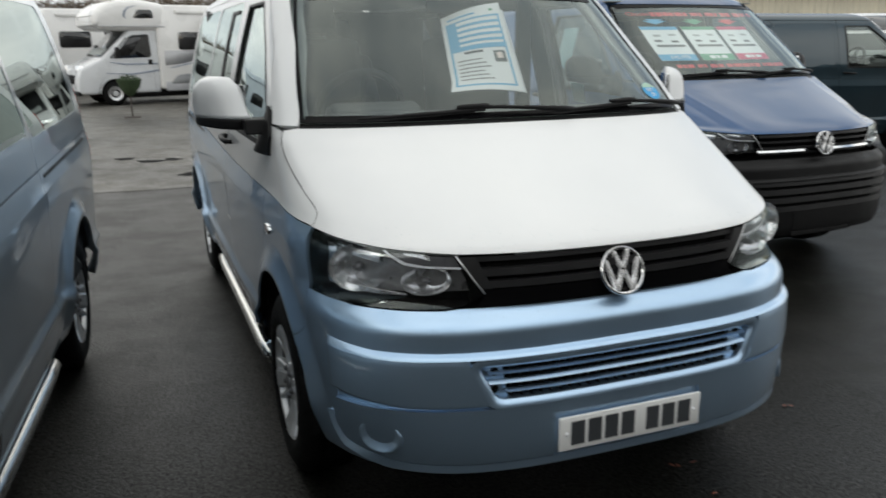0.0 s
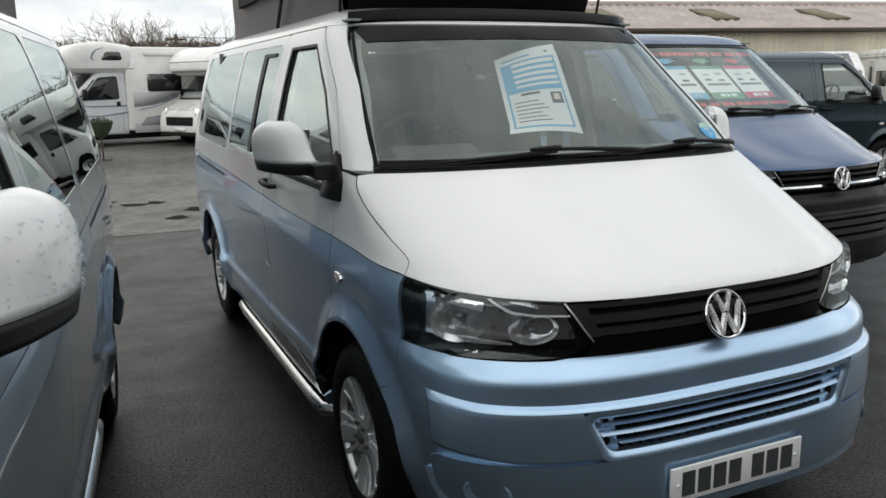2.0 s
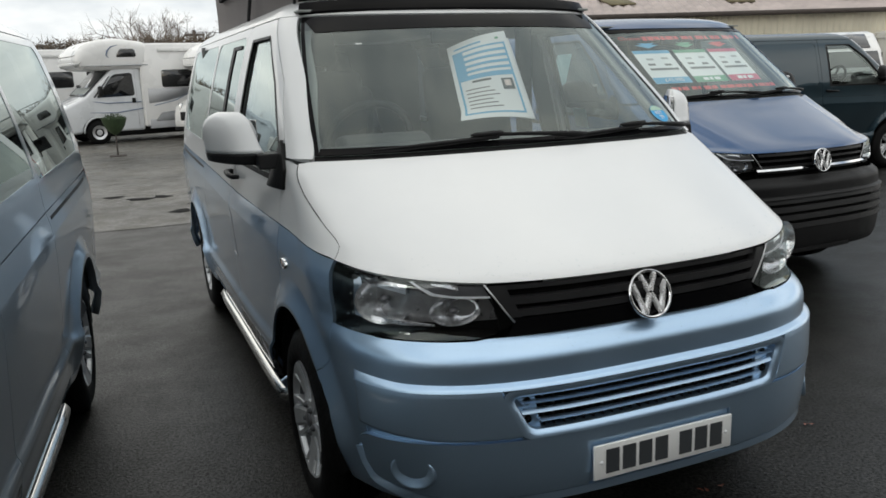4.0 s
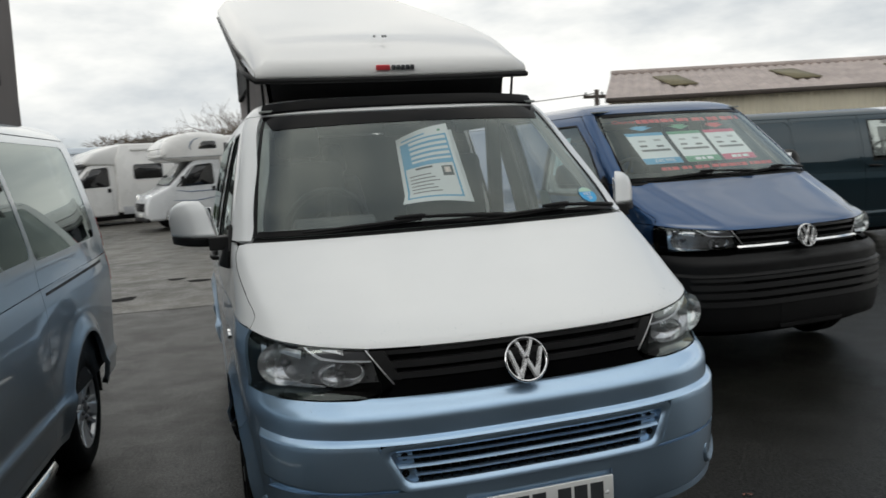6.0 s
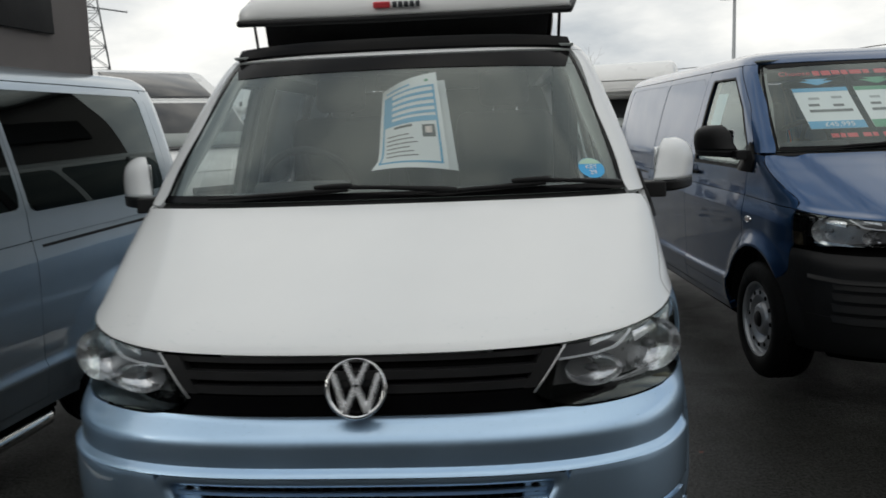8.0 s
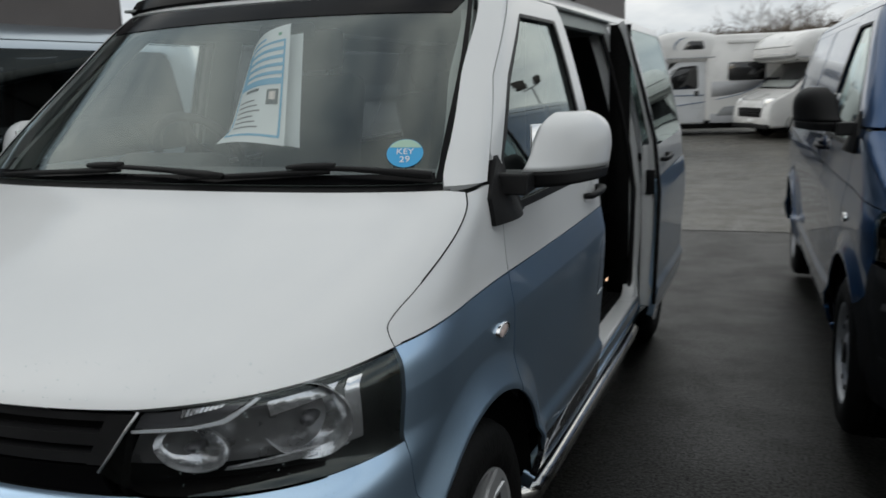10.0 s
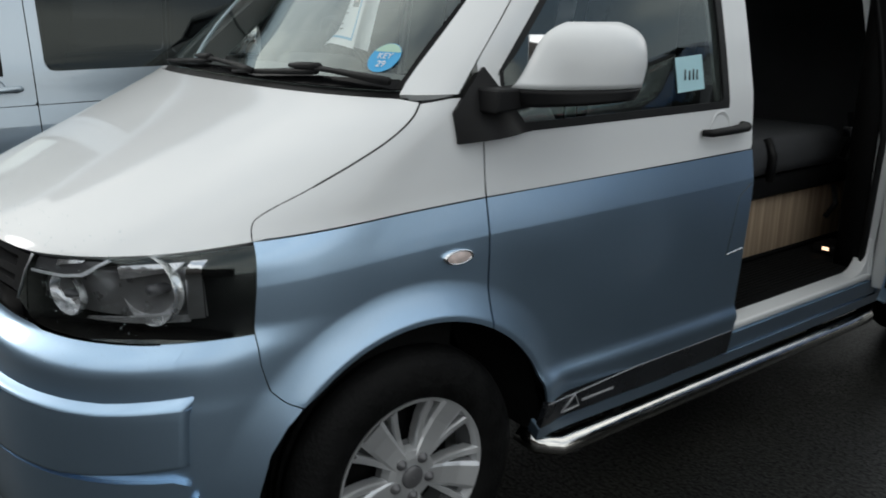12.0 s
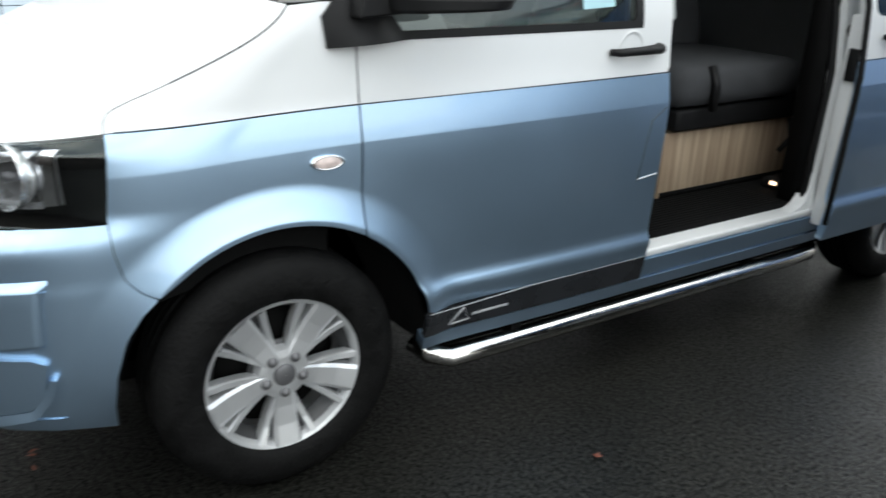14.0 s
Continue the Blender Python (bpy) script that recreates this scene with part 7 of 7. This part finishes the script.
def bench():
    """The side bench: oak-faced plinth, black frame, charcoal cushions and belt stalk."""
    v = thing("bench_seat", pose(0, 0, 0), "charcoal cloth bench on an oak-faced plinth", "bench")
    part("plinth", box((-0.10, 2.66, 0.466), (0.565, 3.72, 0.735), bevel=0.004), WOOD, v, "pale oak laminate plinth")
    part("kick_gap", box((-0.08, 2.67, 0.4645), (0.567, 3.71, 0.490)), DULL, v)
    part("seat_frame", box((-0.10, 2.68, 0.745), (0.60, 3.60, 0.835), bevel=0.015), PLASTIC, v)
    part("cushion", box((-0.10, 2.64, 0.838), (0.63, 3.42, 1.005), bevel=0.055), CLOTH, v)
    m = pose(0.06, 0, 0.98, 0, -12)
    part("backrest", box((-0.12, 2.64, 0.0), (0.02, 3.42, 0.55), m, 0.05), CLOTH, v)
    part("headrest", box((-0.10, 2.85, 0.56), (0.0, 3.20, 0.76), m, 0.04), CLOTH, v)
    part("belt_strap", tube([(0.615, 2.82, 1.0), (0.65, 2.82, 0.93), (0.64, 2.83, 0.83)], 0.018, 6), PLASTIC, v)
    part("belt_stalk", tube([(0.60, 3.46, 0.86), (0.62, 3.47, 0.95), (0.60, 3.48, 1.06)], 0.014, 6), PLASTIC, v)
    part("belt_buckle", box((0.59, 3.45, 0.955), (0.63, 3.49, 1.0), bevel=0.004), CHROME, v)
    part("belt_tail", tube([(0.60, 3.42, 0.74), (0.63, 3.40, 0.66), (0.61, 3.36, 0.60)], 0.012, 6), PLASTIC, v)


bench()
part("partition", box((-0.80, 4.05, 0.47), (0.80, 4.10, 1.80)), CUPBOARD, camper, "grey cupboard front across the back")


def courtesy_lamp():
    v = thing("courtesy_lamp", pose(0.70, 3.30, 0.455), "small lit courtesy lamp by the door step", "lamp")
    part("lamp_box", box((-0.06, -0.07, 0.01), (0.05, 0.07, 0.055), bevel=0.008), PLASTIC, v)
    part("lamp_glow", box((-0.015, -0.072, 0.030), (0.015, -0.062, 0.046), bevel=0.002), GLOW, v, "warm glowing lens")
    part("lamp_glow", box((0.040, -0.02, 0.030), (0.054, 0.02, 0.046), bevel=0.002), GLOW, v)


courtesy_lamp()

# stowed note in the passenger window
note = part("window_note", side_panel(flank([(1.84, 1.255), (1.965, 1.262)]), flank([(1.84, 1.355), (1.965, 1.362)]), 4, 4, -0.008, 0, 1), NOTE, camper,
            "pale blue paper note behind the glass")
for k, (dy, h) in enumerate(((0.0, 0.03), (0.02, 0.026), (0.038, 0.03), (0.055, 0.028))):
    flank_strip(camper, "pen_mark", [(1.875 + dy, 1.29), (1.88 + dy, 1.29 + h)], 0.0022, INK_DARK, 1, -0.006)

# maker's mark on the lid as plain shapes, and its screw pairs
lid_m = pose(0, 1.590, 1.985, 16.0)
part("red_mark", box((-0.115, -0.008, 0.045), (-0.045, 0.010, 0.070), lid_m, 0.004), INK_RED, camper)
for k in range(5):
    part("dark_mark", box((-0.035 + 0.024 * k, -0.008, 0.047), (-0.018 + 0.024 * k, 0.010, 0.068), lid_m), INK_DARK, camper)
for x in (-0.06, -0.015, 0.0):
    part("lid_screw", box((x, 0.30, 0.165), (x + 0.01, 0.32, 0.176), lid_m), GALV, camper)




def rain_beads():
    """Small beads of rain left on the bumper's top, the lamps and the front of the bonnet."""
    rng = random.Random(21)
    bm = bmesh.new()
    for k in range(420):
        zone = k % 3
        if zone == 0:
            q, z = by_x(rng.uniform(-0.84, 0.84), rng.uniform(0.764, 0.803))
        elif zone == 1:
            q, z = by_x(rng.choice((-1, 1)) * rng.uniform(0.56, 0.86), rng.uniform(0.825, 0.965))
        else:
            q, z = by_x(rng.uniform(-0.75, 0.75), 0.985 + 0.05 * rng.random() ** 2)
        p = skin(q, z) + skin_normal(q, z) * 0.0002
        add_bead(bm, p, rng.uniform(0.0009, 0.0024))
    tagged(part("rain_water", bm, DROP, camper, "beads of rain water"), kind="stuff")


rain_beads()


# ---------------------------------------------------------------- cards in the blue van's screen
def screen_card(x0, x1, z0, z1, off, mat, name, parent):
    return part(name, panel([by_x(x0, z0), by_x((x0 + x1) / 2, z0), by_x(x1, z0)], [by_x(x0, z1), by_x((x0 + x1) / 2, z1), by_x(x1, z1)], 8, 6, off - 0.016, 0.0), mat, parent)


for x, ink in ((-0.435, INK_BLUE), (-0.085, INK_GREEN), (0.255, INK_PINK)):
    card = screen_card(x - 0.155, x + 0.155, 1.425, 1.665, 0.0025, PAPER, "sale_card", navy)
    tagged(card, "white sale card with coloured bands behind the glass")
    screen_card(x - 0.155, x + 0.155, 1.425, 1.468, 0.0040, ink, "price_band", card)
    screen_card(x - 0.155, x + 0.155, 1.642, 1.665, 0.0040, ink, "head_band", card)
    screen_card(x - 0.115, x + 0.125, 1.520, 1.535, 0.0040, LAMP_GREY, "text_bar", card)
    for dx, dz in ((-0.06, 1.60), (0.07, 1.605), (-0.075, 1.562), (0.06, 1.558)):
        screen_card(x + dx - 0.03, x + dx + 0.03, dz - 0.007, dz + 0.007, 0.0040, GREY_GRAPHIC if dz > 1.58 else LAMP_GREY, "picture_mark", card)
    if ink is INK_BLUE:
        writing("£45,995", 0.052, PAPER, on_skin(x + 0.010, 1.4465, -0.0098), card, "price")
    for dx, w in ((-0.05, 0.05), (0.0, 0.03), (0.06, 0.055)) if ink is not INK_BLUE else ():
        screen_card(x + dx - w / 2, x + dx + w / 2, 1.437, 1.457, 0.0052, PAPER, "price_mark", card)
    bm = bmesh.new()
    am = on_skin(x, 1.700, -0.012)
    pts = [(-0.075, 0.030), (-0.04, 0.012), (-0.10, 0.010), (0.0, -0.030), (0.10, 0.010), (0.04, 0.012), (0.075, 0.030)]
    bm.faces.new([bm.verts.new(am @ Vector((px, py, 0))) for px, py in pts])
    part("arrow_mark", bm, ink if ink is not INK_PINK else INK_RED, card)
rnd = random.Random(4)
writing("Choose", 0.058, INK_RED, on_skin(-0.535, 1.758, -0.0125), navy)
for z0, z1, xs, xe in ((1.742, 1.772, -0.43, 0.60), (1.372, 1.398, -0.50, 0.52)):
    x = xs
    while x < xe:
        w = rnd.uniform(0.025, 0.085)
        screen_card(x, min(x + w, xe), z0 + rnd.uniform(0, 0.004), z1, 0.0028, INK_RED, "red_mark", navy)
        x += w + rnd.choice((0.008, 0.01, 0.03))
part("window_card", side_panel(flank([(1.74, 1.36), (1.93, 1.36)]), flank([(1.74, 1.66), (1.93, 1.66)]), 4, 4, -0.014, 0, -1), NOTE, navy, "pale blue card behind the door glass")


# ---------------------------------------------------------------- litter on the ground
for k, (x, y, a) in enumerate(FALLEN):
    bm = bmesh.new()
    n = 10
    rim = []
    for i in range(n):
        t = 2 * math.pi * i / n
        r = 0.011 * (1 + 0.35 * math.cos(2 * t)) * (1 + 0.12 * math.sin(5 * t + k))
        rim.append(bm.verts.new((r * math.cos(t), 0.7 * r * math.sin(t), 0.002 + 0.004 * abs(math.sin(t + k)))))
    c = bm.verts.new((0, 0, 0.005))
    for i in range(n):
        bm.faces.new((rim[i], rim[(i + 1) % n], c))
    leaf = part("fallen_leaf", bm, LEAF, None, "small brown wet fallen leaf on the asphalt")
    leaf.matrix_world = pose(x, y, 0.002, 0, 0, a)
    tagged(leaf, category="leaf", group="fallen leaves")
